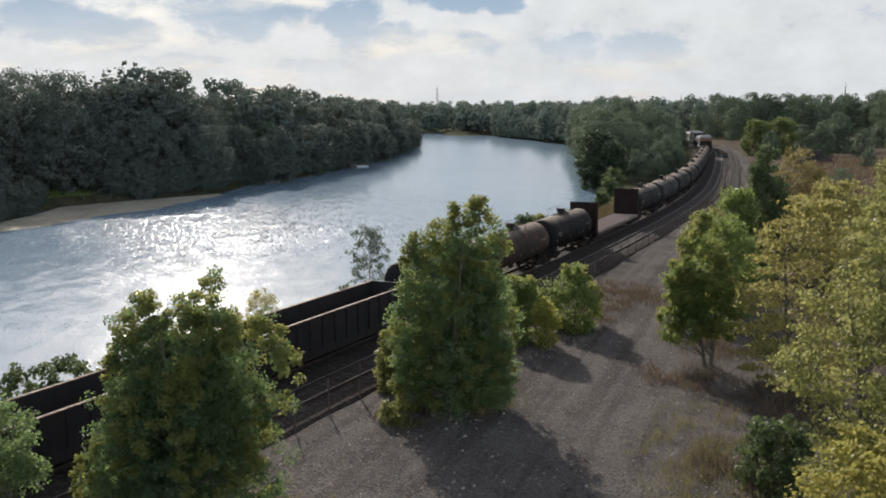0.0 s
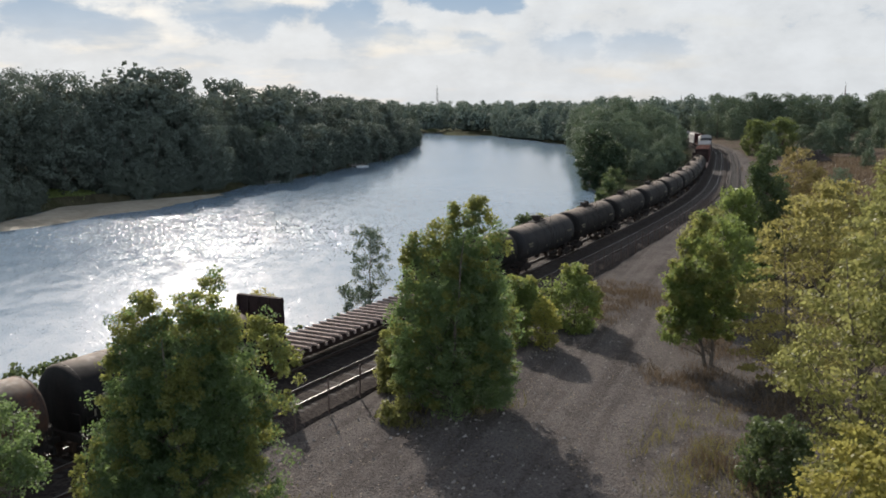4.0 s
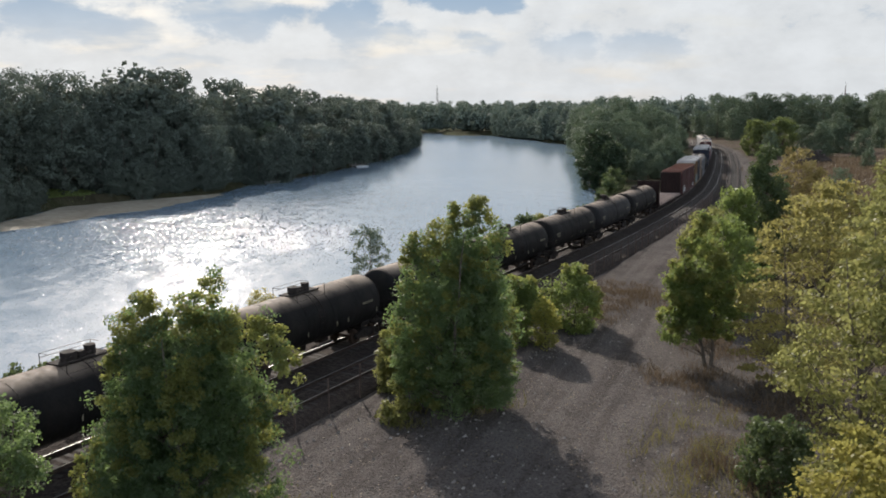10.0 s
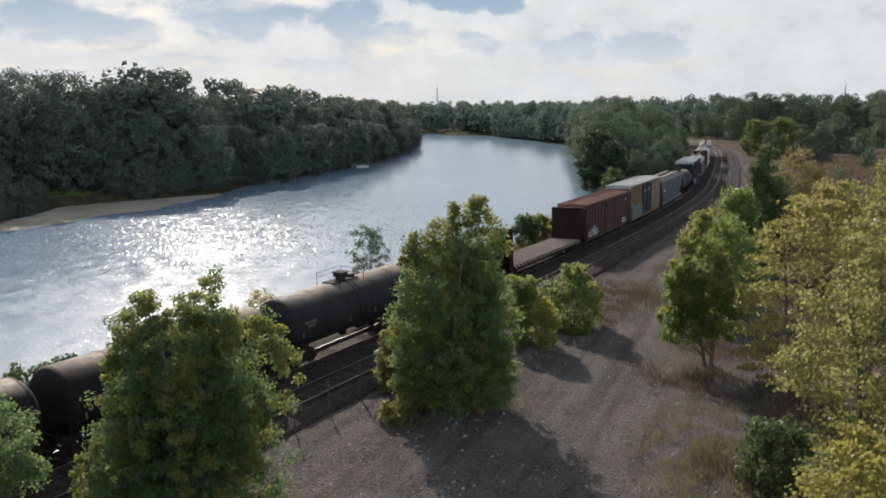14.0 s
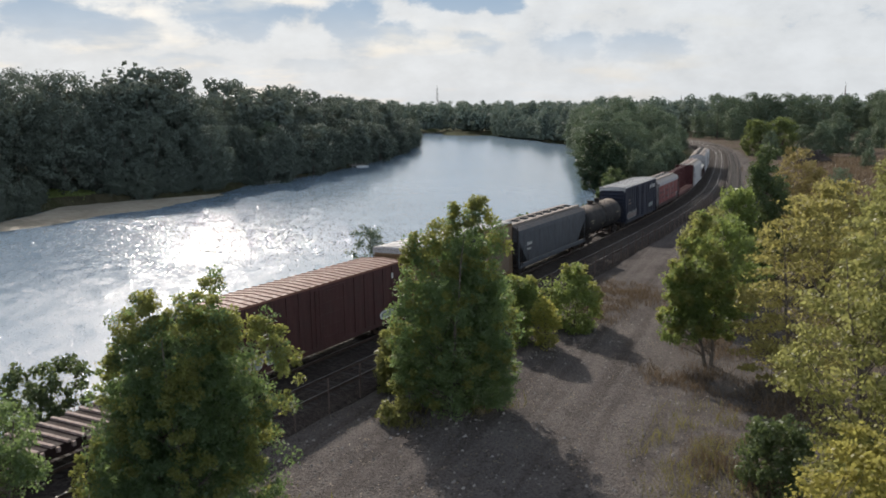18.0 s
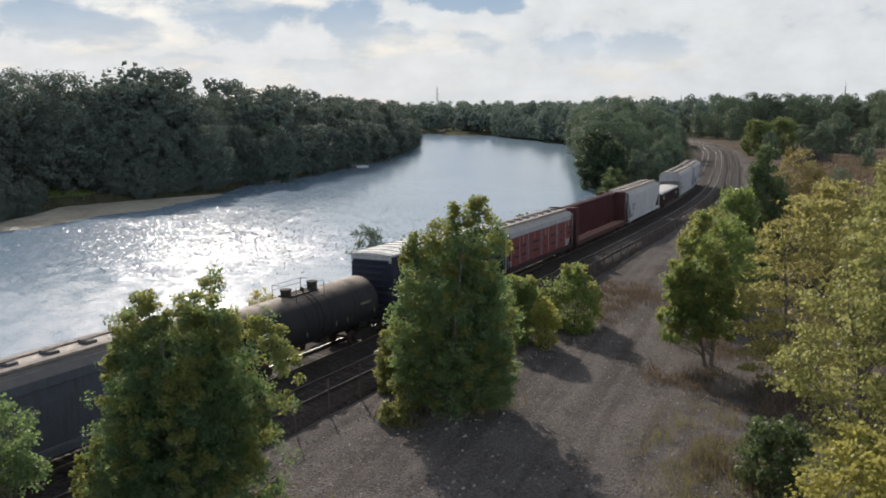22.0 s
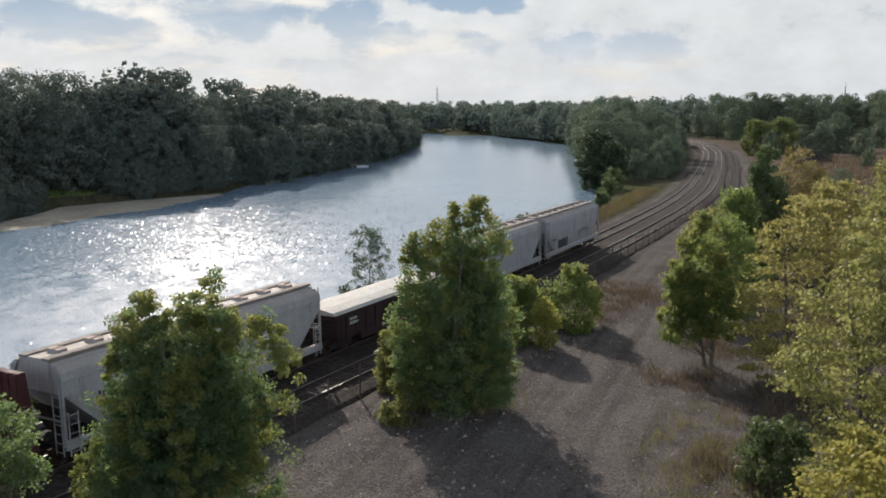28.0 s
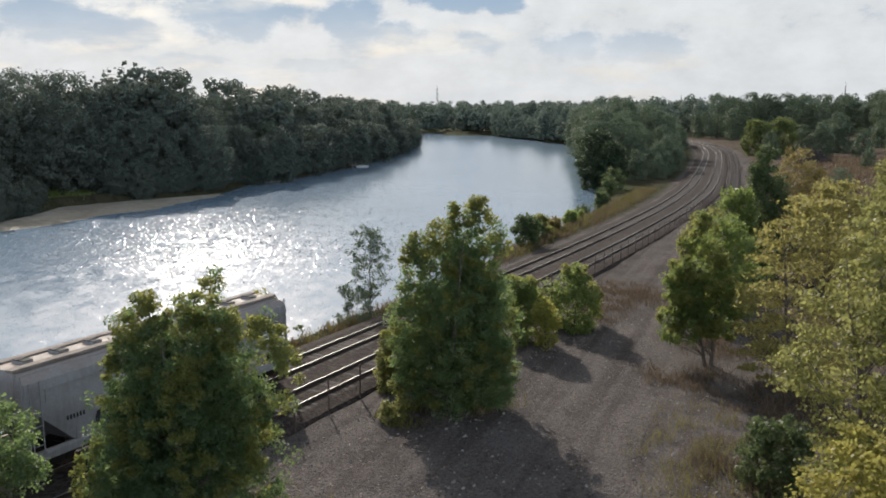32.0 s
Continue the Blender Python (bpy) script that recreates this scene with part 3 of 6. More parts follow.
def plume_points(rng, n, plumes, seed):
    """Points in a crown of several upright plumes (x, y, foot, tip, radius); also how near each is to the rim (0: inside the crown)."""
    weight = np.array([r ** 1.3 * (z1 - z0) for _, _, z0, z1, r in plumes])
    pts, rims = [], []
    while len(pts) < n:
        x0, y0, z0, z1, r = plumes[rng.choice(len(plumes), p=weight / weight.sum())]
        u, a, q = rng.random(), rng.random() * 2 * math.pi, rng.random() ** 0.45
        R = r * math.sin(math.pi * (0.18 + 0.78 * u)) ** 0.65 * (1.12 - 0.3 * u)
        R *= 1 + 0.5 * noise.noise(Vector((math.cos(a) * 1.4 + seed + x0, math.sin(a) * 1.4, (z0 + u * (z1 - z0)) * 0.8)))
        if rng.random() > (R / r) ** 1.1 + 0.3 * u + 0.15:
            continue
        p = (x0 + R * q * math.cos(a), y0 + R * q * math.sin(a), z0 + u * (z1 - z0))
        if noise.noise(Vector((p[0] * 1.1 + seed, p[1] * 1.1, p[2] * 1.1))) < -0.38:
            continue
        held = sum((p[0] - a1) ** 2 + (p[1] - b1) ** 2 < (0.85 * r1) ** 2 and c1 < p[2] < c1 + 0.85 * (d1 - c1) for a1, b1, c1, d1, r1 in plumes)
        pts.append(p)
        rims.append(0.0 if held > 1 else max(q, u))
    return np.array(pts), np.array(rims)


def wood(rng, height, base, pts, trunk_r, stems, lean):
    """Trunks that taper, limbs that reach towards the clumps."""
    m = M()
    stem_tops = []
    for i in range(stems):
        a = 2 * math.pi * i / max(1, stems) + rng.random()
        sp = (0.25 if stems > 1 else 0.0)
        p0 = Vector((sp * math.cos(a) * 0.6, sp * math.sin(a) * 0.6, -0.3))
        top = Vector((lean[0] + (height * 0.16 * math.cos(a) if stems > 1 else 0), lean[1] + (height * 0.16 * math.sin(a) if stems > 1 else 0), height * 0.86))
        line = [p0 + (top - p0) * t + Vector((rng.normal() * 0.06, rng.normal() * 0.06, 0)) * height * 0.12 * math.sin(t * 3.1) for t in np.linspace(0, 1, 7)]
        r = trunk_r / math.sqrt(stems)
        for j in range(6):
            m.tube(line[j], line[j + 1], r * (1 - j / 6.6) * (1.25 if j == 0 else 1), r * (1 - (j + 1) / 6.6), n=7, caps=False)
        stem_tops.append(line)
    for p in pts[rng.permutation(len(pts))[:min(len(pts), 90)]]:
        line = stem_tops[rng.integers(stems)]
        t = min(0.95, max(0.12, (p[2] - base * 0.4 - np.hypot(p[0], p[1]) * 0.5) / height))
        j = min(5, int(t * 6))
        a = line[j].lerp(line[j + 1], t * 6 - j)
        b = Vector(p)
        mid = a.lerp(b, 0.55) + Vector((0, 0, -0.06 * (b - a).length))
        r = trunk_r * 0.2 * (1 - t * 0.6)
        m.tube(a, mid, r, r * 0.6, n=4, caps=False)
        m.tube(mid, b, r * 0.6, r * 0.2, n=4, caps=False)
    return m


def make_tree(name, seed, height, base, profile, clumps, per, size, clump_r, leaf, trunk_r=0.16, stems=1, wob=0.45, lean=(0, 0), label="", category="tree", at=(0, 0, 0), turn=0.0, group="", sway=0.0, fringe=False, plumes=(), flat=0.8):
    rng = np.random.default_rng(seed)
    if plumes:
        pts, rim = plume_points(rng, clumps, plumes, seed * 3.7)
        # rim clumps, set apart to wear leaves coloured as if sunlit
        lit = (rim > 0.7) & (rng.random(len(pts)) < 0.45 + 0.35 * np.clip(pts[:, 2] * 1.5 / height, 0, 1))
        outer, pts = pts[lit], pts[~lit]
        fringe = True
    else:
        pts = crown_points(rng, clumps, height, base, profile, wob, seed * 3.7)
        pts[:, 0] += sway * np.clip((pts[:, 2] - base) / (height - base), 0, 1) ** 2
    if fringe and not plumes:      # clumps on the rim and at the top take the sun-tinted leaf colour
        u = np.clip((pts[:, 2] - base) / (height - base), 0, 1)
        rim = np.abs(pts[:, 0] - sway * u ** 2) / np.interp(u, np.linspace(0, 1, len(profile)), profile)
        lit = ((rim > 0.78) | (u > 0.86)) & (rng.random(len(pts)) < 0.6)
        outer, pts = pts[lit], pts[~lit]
    root = tagged(new(name), label, category, group)
    root.matrix_basis = Matrix.Translation(at) @ Matrix.Rotation(turn, 4, "Z")
    if trunk_r:
        part("trunk", wood(rng, height, base, pts, trunk_r, stems, lean).mesh("trunk", BARK, True, fix=False), BARK, root)
    part("crown", quads("crown", leaf_cloud(rng, pts, clump_r * (0.7 + 0.6 * rng.random(len(pts))), per, size, flat=flat), leaf), leaf, root)
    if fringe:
        part("sunlit_foliage", quads("sunlit_foliage", leaf_cloud(rng, outer, clump_r * 0.75 * (0.7 + 0.6 * rng.random(len(outer))), per, size * 1.1), LEAF_SUN_TINT), LEAF_SUN_TINT, root, "paler foliage with sunlight in its colour")
    return root


def on_ground(x, y, sink=0.05):
    return (x, y, height_at(x, y) - sink)


def near_trees():
    # big tree between the tracks and the yard road
    make_tree("tree", 11, 10.8, 0.2, None, 1350, 80, 0.11, 0.42, LEAF_COTTON, 0.2, 3, lean=(0.8, 0), label="leafy green cottonwood in the cinder yard", at=on_ground(0.3, 39.6),
              plumes=[(0.1, 0.3, 3.0, 10.2, 1.05), (0.8, 0.2, 4.0, 10.1, 1.05), (1.4, -0.1, 3.5, 10.8, 1.2), (2.1, 0.4, 2.0, 9.5, 1.3), (-1.5, 0.2, 1.5, 8.8, 1.4), (-1.9, -0.3, 0.8, 6.8, 1.1), (-0.7, -0.5, 1.0, 9.6, 1.2),
                      (0.4, -0.9, 0.4, 8.0, 1.7), (1.6, 0.7, 0.3, 7.5, 1.7), (2.2, -0.4, 0.5, 5.8, 1.15), (2.15, 0.1, 0.5, 3.9, 1.1), (-1.1, 0.6, 0.2, 5.0, 1.1), (-0.6, 1.2, 0.1, 4.5, 1.2), (0.5, 1.3, 0.2, 8.5, 1.5), (-2.2, 0.8, 1.6, 4.4, 0.7)])
    make_tree("tree", 12, 9.0, 0.3, None, 1750, 86, 0.092, 0.36, LEAF_COTTON, 0.18, 3, label="bushy green cottonwood beside the fence", at=on_ground(-8.7, 27.0),
              plumes=[(-1.05, 0.0, 3.0, 9.1, 0.95), (1.05, 0.2, 3.0, 9.6, 1.15), (-1.9, 0.3, 2.0, 8.1, 0.95), (0.0, -0.2, 2.5, 8.7, 1.2), (0.5, 0.4, 2.0, 8.2, 1.4), (-0.9, -0.3, 2.0, 8.0, 1.3), (2.75, 0.1, 4.8, 8.1, 1.2), (1.6, -0.3, 2.0, 8.3, 1.2),
                      (2.5, 0.0, 0.3, 5.1, 1.3), (-2.0, -0.2, 1.5, 6.8, 1.05), (-2.7, 0.0, 0.0, 3.8, 1.25), (0.3, -0.9, 0.1, 7.2, 1.6), (-0.9, 0.8, 0.1, 7.2, 1.6), (1.2, 0.9, 0.1, 6.6, 1.5), (-1.3, -0.7, 0.1, 6.0, 1.4)])
    make_tree("tree", 13, 6.5, 0.2, [1.3, 1.6, 1.7, 1.4, 0.7], 220, 100, 0.095, 0.4, LEAF_COTTON, 0.14, 2, 0.4, label="young green cottonwood close to the tracks", at=on_ground(-14.3, 25.0))
    make_tree("tree", 14, 8.5, 1.5, None, 460, 60, 0.13, 0.38, LEAF_MID, 0.17, 2, lean=(-0.7, 0), label="slim green tree with a forked trunk", at=on_ground(15.4, 47.4),
              plumes=[(-0.6, 0.0, 3.0, 8.9, 1.1), (-1.6, 0.2, 2.6, 7.6, 1.0), (-2.2, 0.0, 1.5, 5.8, 0.9), (-0.2, -0.5, 2.6, 7.0, 1.3), (0.8, 0.3, 2.2, 6.5, 1.1), (-1.3, -0.6, 1.6, 5.5, 1.2), (-2.1, 0.3, 1.2, 3.6, 0.7), (0.6, -0.3, 1.6, 4.5, 0.8)])
    make_tree("bush", 15, 4.4, 0.0, [1.5, 1.8, 1.7, 1.3, 0.6], 150, 54, 0.17, 0.42, LEAF_MID, 0.08, 3, 0.3, fringe=True, label="green sapling clump in the yard", category="bush", at=on_ground(5.0, 52.5))
    make_tree("bush", 32, 3.4, 0.3, [0.6, 0.9, 1.0, 0.85, 0.4], 90, 24, 0.14, 0.3, LEAF_BRIGHT, 0.06, 1, 0.35, label="bright yellow sapling in the yard", category="bush", at=on_ground(6.3, 50.6))
    make_tree("bush", 16, 4.4, 0.0, [1.9, 2.1, 1.9, 1.4, 0.6], 200, 56, 0.15, 0.42, LEAF_MID, 0.08, 3, 0.4, fringe=True, label="round green bush in the yard", category="bush", at=on_ground(8.8, 56.0))
    make_tree("bush", 17, 2.9, 0.0, [1.3, 1.6, 1.4, 0.8], 140, 50, 0.14, 0.35, LEAF_DARK, 0.06, 3, 0.35, label="dark green shrub on the weedy slope", category="bush", at=on_ground(13.0, 31.2))
    # the big tree's lower left bulge, its sunlight put into the leaf colour
    make_tree("bush", 36, 3.1, 0.0, [0.8, 1.0, 1.05, 0.8, 0.4], 90, 60, 0.16, 0.36, LEAF_YEL, 0.06, 2, 0.4, label="yellow-green lower bulge of a cottonwood, sunlight in its colour", category="bush", at=on_ground(-2.6, 43.0))
    make_tree("bush", 18, 1.0, 0.0, [0.8, 0.9, 0.5], 30, 46, 0.15, 0.3, LEAF_YEL, 0, 1, 0.4, label="low yellow-green weeds at a trunk's foot", category="bush", at=on_ground(-2.3, 38.8))
    # yellowing trees on the yard's far edge
    make_tree("tree", 19, 10.2, 0.6, [2.3, 3.1, 3.5, 3.4, 2.9, 2.1, 1.1], 300, 56, 0.15, 0.68, LEAF_PALE, 0.2, 2, 0.55, flat=0.3, label="yellowing willow with thin foliage", at=on_ground(18.7, 43.2))
    make_tree("tree", 20, 11.6, 1.0, [1.6, 2.6, 3.0, 3.0, 2.6, 1.9, 0.9], 400, 70, 0.14, 0.62, LEAF_YEL, 0.2, 2, 0.5, flat=0.32, label="yellow-green tree beside the yard", at=on_ground(14.6, 26.5))
    make_tree("tree", 21, 8.0, 1.0, [1.7, 2.3, 2.5, 2.3, 1.6, 0.7], 330, 84, 0.11, 0.5, LEAF_MAPLE, 0.15, 2, 0.6, flat=0.3, label="golden yellow maple below the bridge", at=on_ground(8.9, 16.6))
    make_tree("tree", 22, 7.6, 0.6, [1.6, 2.4, 2.7, 2.4, 1.7, 0.7], 240, 50, 0.18, 0.5, LEAF_MID, 0.17, 2, 0.4, label="green tree behind a slim one", at=on_ground(19.5, 57.0))
    make_tree("tree", 23, 11.3, 0.3, [1.9, 2.1, 2.1, 1.9, 1.5, 0.6], 280, 50, 0.22, 0.5, LEAF_DARK, 0.2, 1, 0.4, label="dense dark green tree at the yard's edge", at=on_ground(28.4, 74.0))
    make_tree("tree", 24, 8.0, 0.3, [1.6, 1.9, 1.9, 1.5, 0.8], 200, 46, 0.24, 0.6, LEAF_MID, 0.17, 2, 0.4, label="green tree at the yard's edge", at=on_ground(25.2, 72.0))
    make_tree("tree", 25, 8.5, 0.3, [2.6, 3.2, 3.2, 2.6, 1.4], 230, 46, 0.22, 0.7, LEAF_PALE, 0.17, 2, 0.5, label="yellowing tree at the yard's edge", at=on_ground(33.0, 71.0))
    make_tree("tree", 26, 9.5, 0.3, [2.6, 3.2, 3.4, 2.8, 1.6], 240, 46, 0.22, 0.7, LEAF_YEL, 0.17, 2, 0.5, label="yellow-green tree at the yard's edge", at=on_ground(30.5, 57.0))
    make_tree("tree", 33, 10.8, 0.4, [2.0, 2.3, 2.4, 2.1, 1.2], 230, 46, 0.2, 0.55, LEAF_OCHRE, 0.15, 2, 0.6, label="ochre autumn tree at the yard's edge", at=on_ground(33.4, 80.0))
    make_tree("tree", 34, 11.5, 0.4, [2.0, 2.6, 2.8, 2.4, 1.4], 220, 46, 0.2, 0.55, LEAF_YEL, 0.15, 2, 0.5, label="yellow-green tree in the scrub", at=on_ground(43.5, 80.0))
    make_tree("tree", 35, 7.0, 0.3, [1.8, 2.3, 2.3, 1.8, 1.0], 180, 46, 0.2, 0.5, LEAF_YEL, 0.13, 2, 0.5, label="yellow-green tree at the yard's edge", at=on_ground(20.6, 66.0))
    rs = random.Random(77)
    for i in range(22):
        y = rs.uniform(68, 150)
        x = (0.44 + rs.uniform(-0.05, 0.12)) * y + 3
        h = rs.uniform(1.2, 2.8)
        make_tree("bush", 120 + i, h, 0.0, [h * 0.45, h * 0.6, h * 0.5, h * 0.25], int(24 + h * 12), 34, 0.22, 0.45, rs.choice([LEAF_RUSSET, LEAF_RUSSET, LEAF_OCHRE, LEAF_PALE, LEAF_MID]), 0.04, 2, 0.5,
                  label="russet scrub bush in the dry field", category="bush", at=on_ground(x, y), group="scrub bushes")
    # river bank
    make_tree("tree", 27, 7.0, 1.6, [0.7, 1.2, 1.45, 1.35, 0.8], 110, 44, 0.12, 0.36, LEAF_CURVE, 0.07, 1, 0.6, label="thin sapling on the river bank", at=on_ground(*on_line(32.6, -5.4)[:2]))
    make_tree("bush", 28, 2.9, 0.2, [1.0, 1.3, 1.1, 0.6], 70, 40, 0.12, 0.35, LEAF_CURVE, 0.04, 2, 0.5, label="shrub at the river's edge", category="bush", at=on_ground(*on_line(30.4, -5.6)[:2]))
    make_tree("bush", 29, 1.5, 0.2, [0.2, 0.35, 0.2], 8, 26, 0.14, 0.22, LEAF_DARK, 0.02, 1, 0.5, label="spindly shoot on the river bank", category="bush", at=on_ground(*on_line(23.5, -5.0)[:2]))
    make_tree("bush", 44, 4.3, 0.2, [0.9, 1.3, 1.5, 1.3, 0.7], 90, 44, 0.1, 0.34, LEAF_PALE, 0.05, 3, 0.5, label="thin yellowing shrub on the river bank", category="bush", at=on_ground(*on_line(20.6, -5.6)[:2]))
    rnd = random.Random(31)
    for i, (s, off, h, leaf) in enumerate([(9.5, -6.2, 2.6, LEAF_MID), (3.5, -5.5, 4.0, LEAF_DARK), (6.1, -5.6, 3.7, LEAF_DARK), (-1, -6.4, 4.6, LEAF_DARK), (63.5, -5.6, 3.2, LEAF_DARK), (69, -6.6, 2.0, LEAF_DARK), (72, -7.2, 2.6, LEAF_YEL), (76, -7.0, 1.6, LEAF_OCHRE),
                                           (84, -7.6, 1.6, LEAF_MID), (93, -9.4, 2.4, LEAF_MID), (97, -10.0, 3.0, LEAF_DARK), (118, -12, 3.0, LEAF_DARK), (126, -12.5, 3.6, LEAF_DARK), (133, -13, 4.2, LEAF_DARK)]):
        make_tree("bush", 60 + i, h, 0.0, [h * 0.3, h * 0.42, h * 0.4, h * 0.25], int(26 + h * 12), 34, 0.2 if s < 60 else 0.28, 0.4 if s < 60 else 0.55, leaf, 0.04, 2, 0.5,
                  label="bushy riverside shrub below the track", category="bush", at=on_ground(*on_line(s, off)[:2]), group="shrubs on the river bank")


near_trees()


def far_woods():
    kinds = []
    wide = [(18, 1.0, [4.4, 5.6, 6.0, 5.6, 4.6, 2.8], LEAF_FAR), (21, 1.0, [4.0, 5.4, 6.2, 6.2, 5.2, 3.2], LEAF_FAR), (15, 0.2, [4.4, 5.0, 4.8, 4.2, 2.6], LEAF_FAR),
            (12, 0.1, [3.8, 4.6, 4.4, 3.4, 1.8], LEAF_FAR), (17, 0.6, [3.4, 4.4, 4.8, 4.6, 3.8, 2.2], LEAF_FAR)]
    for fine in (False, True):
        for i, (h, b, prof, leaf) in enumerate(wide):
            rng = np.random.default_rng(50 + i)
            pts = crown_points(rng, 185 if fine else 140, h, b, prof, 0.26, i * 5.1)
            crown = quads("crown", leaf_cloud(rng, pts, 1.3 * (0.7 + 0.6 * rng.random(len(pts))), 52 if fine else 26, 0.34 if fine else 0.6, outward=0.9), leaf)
            trunk = wood(rng, h, b, pts[:20], 0.35, 1, (0, 0)).mesh("trunk", BARK, True, fix=False)
            kinds.append((h, crown, trunk))

    greener = []
    for h, crown, trunk in kinds[5:]:
        c = crown.copy()
        c.materials[0] = LEAF_CURVE
        greener.append((h, c, trunk))
    # the same crowns with haze put into their leaf colour
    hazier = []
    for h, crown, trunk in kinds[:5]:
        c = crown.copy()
        c.materials[0] = LEAF_HAZE_TINT
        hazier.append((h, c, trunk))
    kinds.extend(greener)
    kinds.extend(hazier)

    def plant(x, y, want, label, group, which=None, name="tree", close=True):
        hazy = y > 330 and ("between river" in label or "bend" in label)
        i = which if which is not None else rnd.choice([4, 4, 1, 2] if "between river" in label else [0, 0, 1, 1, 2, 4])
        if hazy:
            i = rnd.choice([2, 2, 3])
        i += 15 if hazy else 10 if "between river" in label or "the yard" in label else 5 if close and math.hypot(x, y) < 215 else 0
        h, crown, trunk = kinds[i]
        s = want / h
        root = tagged(new(name), label, name, group)
        root.matrix_basis = Matrix.Translation(on_ground(x, y, 0.2)) @ Matrix.Rotation(rnd.uniform(0, 6.28), 4, "Z") @ Matrix.Diagonal((s * rnd.uniform(0.9, 1.15), s * rnd.uniform(0.9, 1.15), s, 1))
        part("trunk", trunk, BARK, root)
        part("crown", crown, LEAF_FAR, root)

    rnd = random.Random(8)
    # the wood on the far bank: rows behind the shore
    shore = [(-120, 60), (-90, 96), (-78, 122), (-74, 140), (-68, 158), (-58, 166), (-48, 176), (-46, 193), (-39, 208), (-33, 236), (-27, 262), (-21, 300), (-18, 335), (-17, 370), (-19, 415)]
    for row, gap, lift in ((0, 6.5, 13), (1, 7.5, 19), (2, 9.0, 21.5)):
        for (ax, ay), (bx, by) in zip(shore, shore[1:]):
            n = max(1, round(math.hypot(bx - ax, by - ay) / gap))
            for j in range(n):
                t = (j + rnd.uniform(0.2, 0.8)) / n
                x, y = ax + (bx - ax) * t, ay + (by - ay) * t
                nx, ny = -(by - ay), bx - ax
                ln = math.hypot(nx, ny)
                k = (-2.5 + row * 8.5 + rnd.uniform(-2, 2)) / ln
                if row == 0 and (rnd.random() < 0.2 or (138 < y < 160 and x < -60)):
                    continue
                fall = 1 - 0.2 * min(1, max(0, (y - 180) / 150))
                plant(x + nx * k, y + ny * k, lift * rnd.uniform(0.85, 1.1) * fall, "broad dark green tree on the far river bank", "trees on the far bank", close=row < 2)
    # bushes that hang over the far shore
    for (ax, ay), (bx, by) in zip(SHORE_LEFT[3:15], SHORE_LEFT[4:16]):
        n = max(1, round(math.hypot(bx - ax, by - ay) / 3.6))
        for j in range(n):
            t = (j + rnd.uniform(0.1, 0.9)) / n
            if 138 < ay + (by - ay) * t < 156 or (118 < ay + (by - ay) * t < 150 and rnd.random() < 0.5):
                continue
            ln = math.hypot(bx - ax, by - ay)
            k = rnd.uniform(1.0, 3.5) / ln
            plant(ax + (bx - ax) * t - (by - ay) * k, ay + (by - ay) * t + (bx - ax) * k, rnd.uniform(3.5, 6.5), "dark bush hanging over the far shore", "bushes on the far bank", 3, "bush")
    edge = [(-71.5, 100), (-70.5, 112), (-68.5, 122), (-67.5, 134), (-68, 146), None, (-61.5, 155), (-55, 161.5), (-47.5, 168.5)]
    for p, q in zip(edge, edge[1:]):
        if p and q:
            n = round(math.hypot(q[0] - p[0], q[1] - p[1]) / 2.2)
            for j in range(n):
                t = (j + rnd.random()) / n
                plant(p[0] + (q[0] - p[0]) * t - rnd.uniform(0, 2.5), p[1] + (q[1] - p[1]) * t + rnd.uniform(0, 1.5), rnd.uniform(3.0, 6.0), "dark bush hanging over the far shore", "bushes on the far bank", 3, "bush")
    for x, y, h in [(-84, 118, 17), (-92, 130, 20), (-98, 122, 20), (-104, 140, 21), (-88, 146, 20), (-112, 128, 21), (-76, 130, 13), (-120, 150, 22), (-95, 156, 22), (-82, 166, 22), (-73, 165, 21), (-78, 174, 22), (-70, 157, 17), (-66, 172, 20)]:
        plant(x, y, h, "broad dark green tree on the far river bank", "trees on the far bank")
    tall = random.Random(4)
    # the wood between the river and the curve
    for x, y, h in [(37, 202, 12), (44, 196, 13), (43, 208, 13), (50, 210, 12), (50, 225, 15), (44, 226, 14), (57, 236, 14), (51, 245, 16), (62, 255, 14), (57, 262, 16),
                    (66, 275, 15), (61, 285, 16), (72, 292, 13), (70, 305, 16), (78, 312, 14), (66, 325, 17), (80, 335, 16), (70, 350, 17), (84, 360, 16), (75, 375, 17), (40, 176, 6), (47, 186, 7), (52, 198, 8), (45, 178, 5), (49, 190, 5.5), (53, 206, 6), (56, 218, 6), (60, 228, 7), (64, 240, 7), (68, 254, 7), (73, 270, 7), (77, 284, 7), (82, 298, 8), (86, 312, 8), (89, 328, 9),
                    (55, 214, 12), (60, 232, 13), (64, 246, 13), (46, 216, 13), (40, 195, 12)]:
        plant(x, y, h * (tall.uniform(0.72, 1.12) if h > 10 else 1.0), "leafy green tree between river and railway", "trees by the curve", 3 if h < 10 else None, "bush" if h < 8 else "tree")
    # the right shore up to the bend
    for (ax, ay), (bx, by) in zip(SHORE_RIGHT[1:7], SHORE_RIGHT[2:8]):
        n = max(1, round(math.hypot(bx - ax, by - ay) / 4.5))
        for j in range(n):
            t = (j + rnd.uniform(0.2, 0.8)) / n
            plant(ax + (bx - ax) * t + rnd.uniform(1.5, 5), ay + (by - ay) * t + 2, rnd.uniform(9, 16), "leafy green tree between river and railway", "trees by the curve")
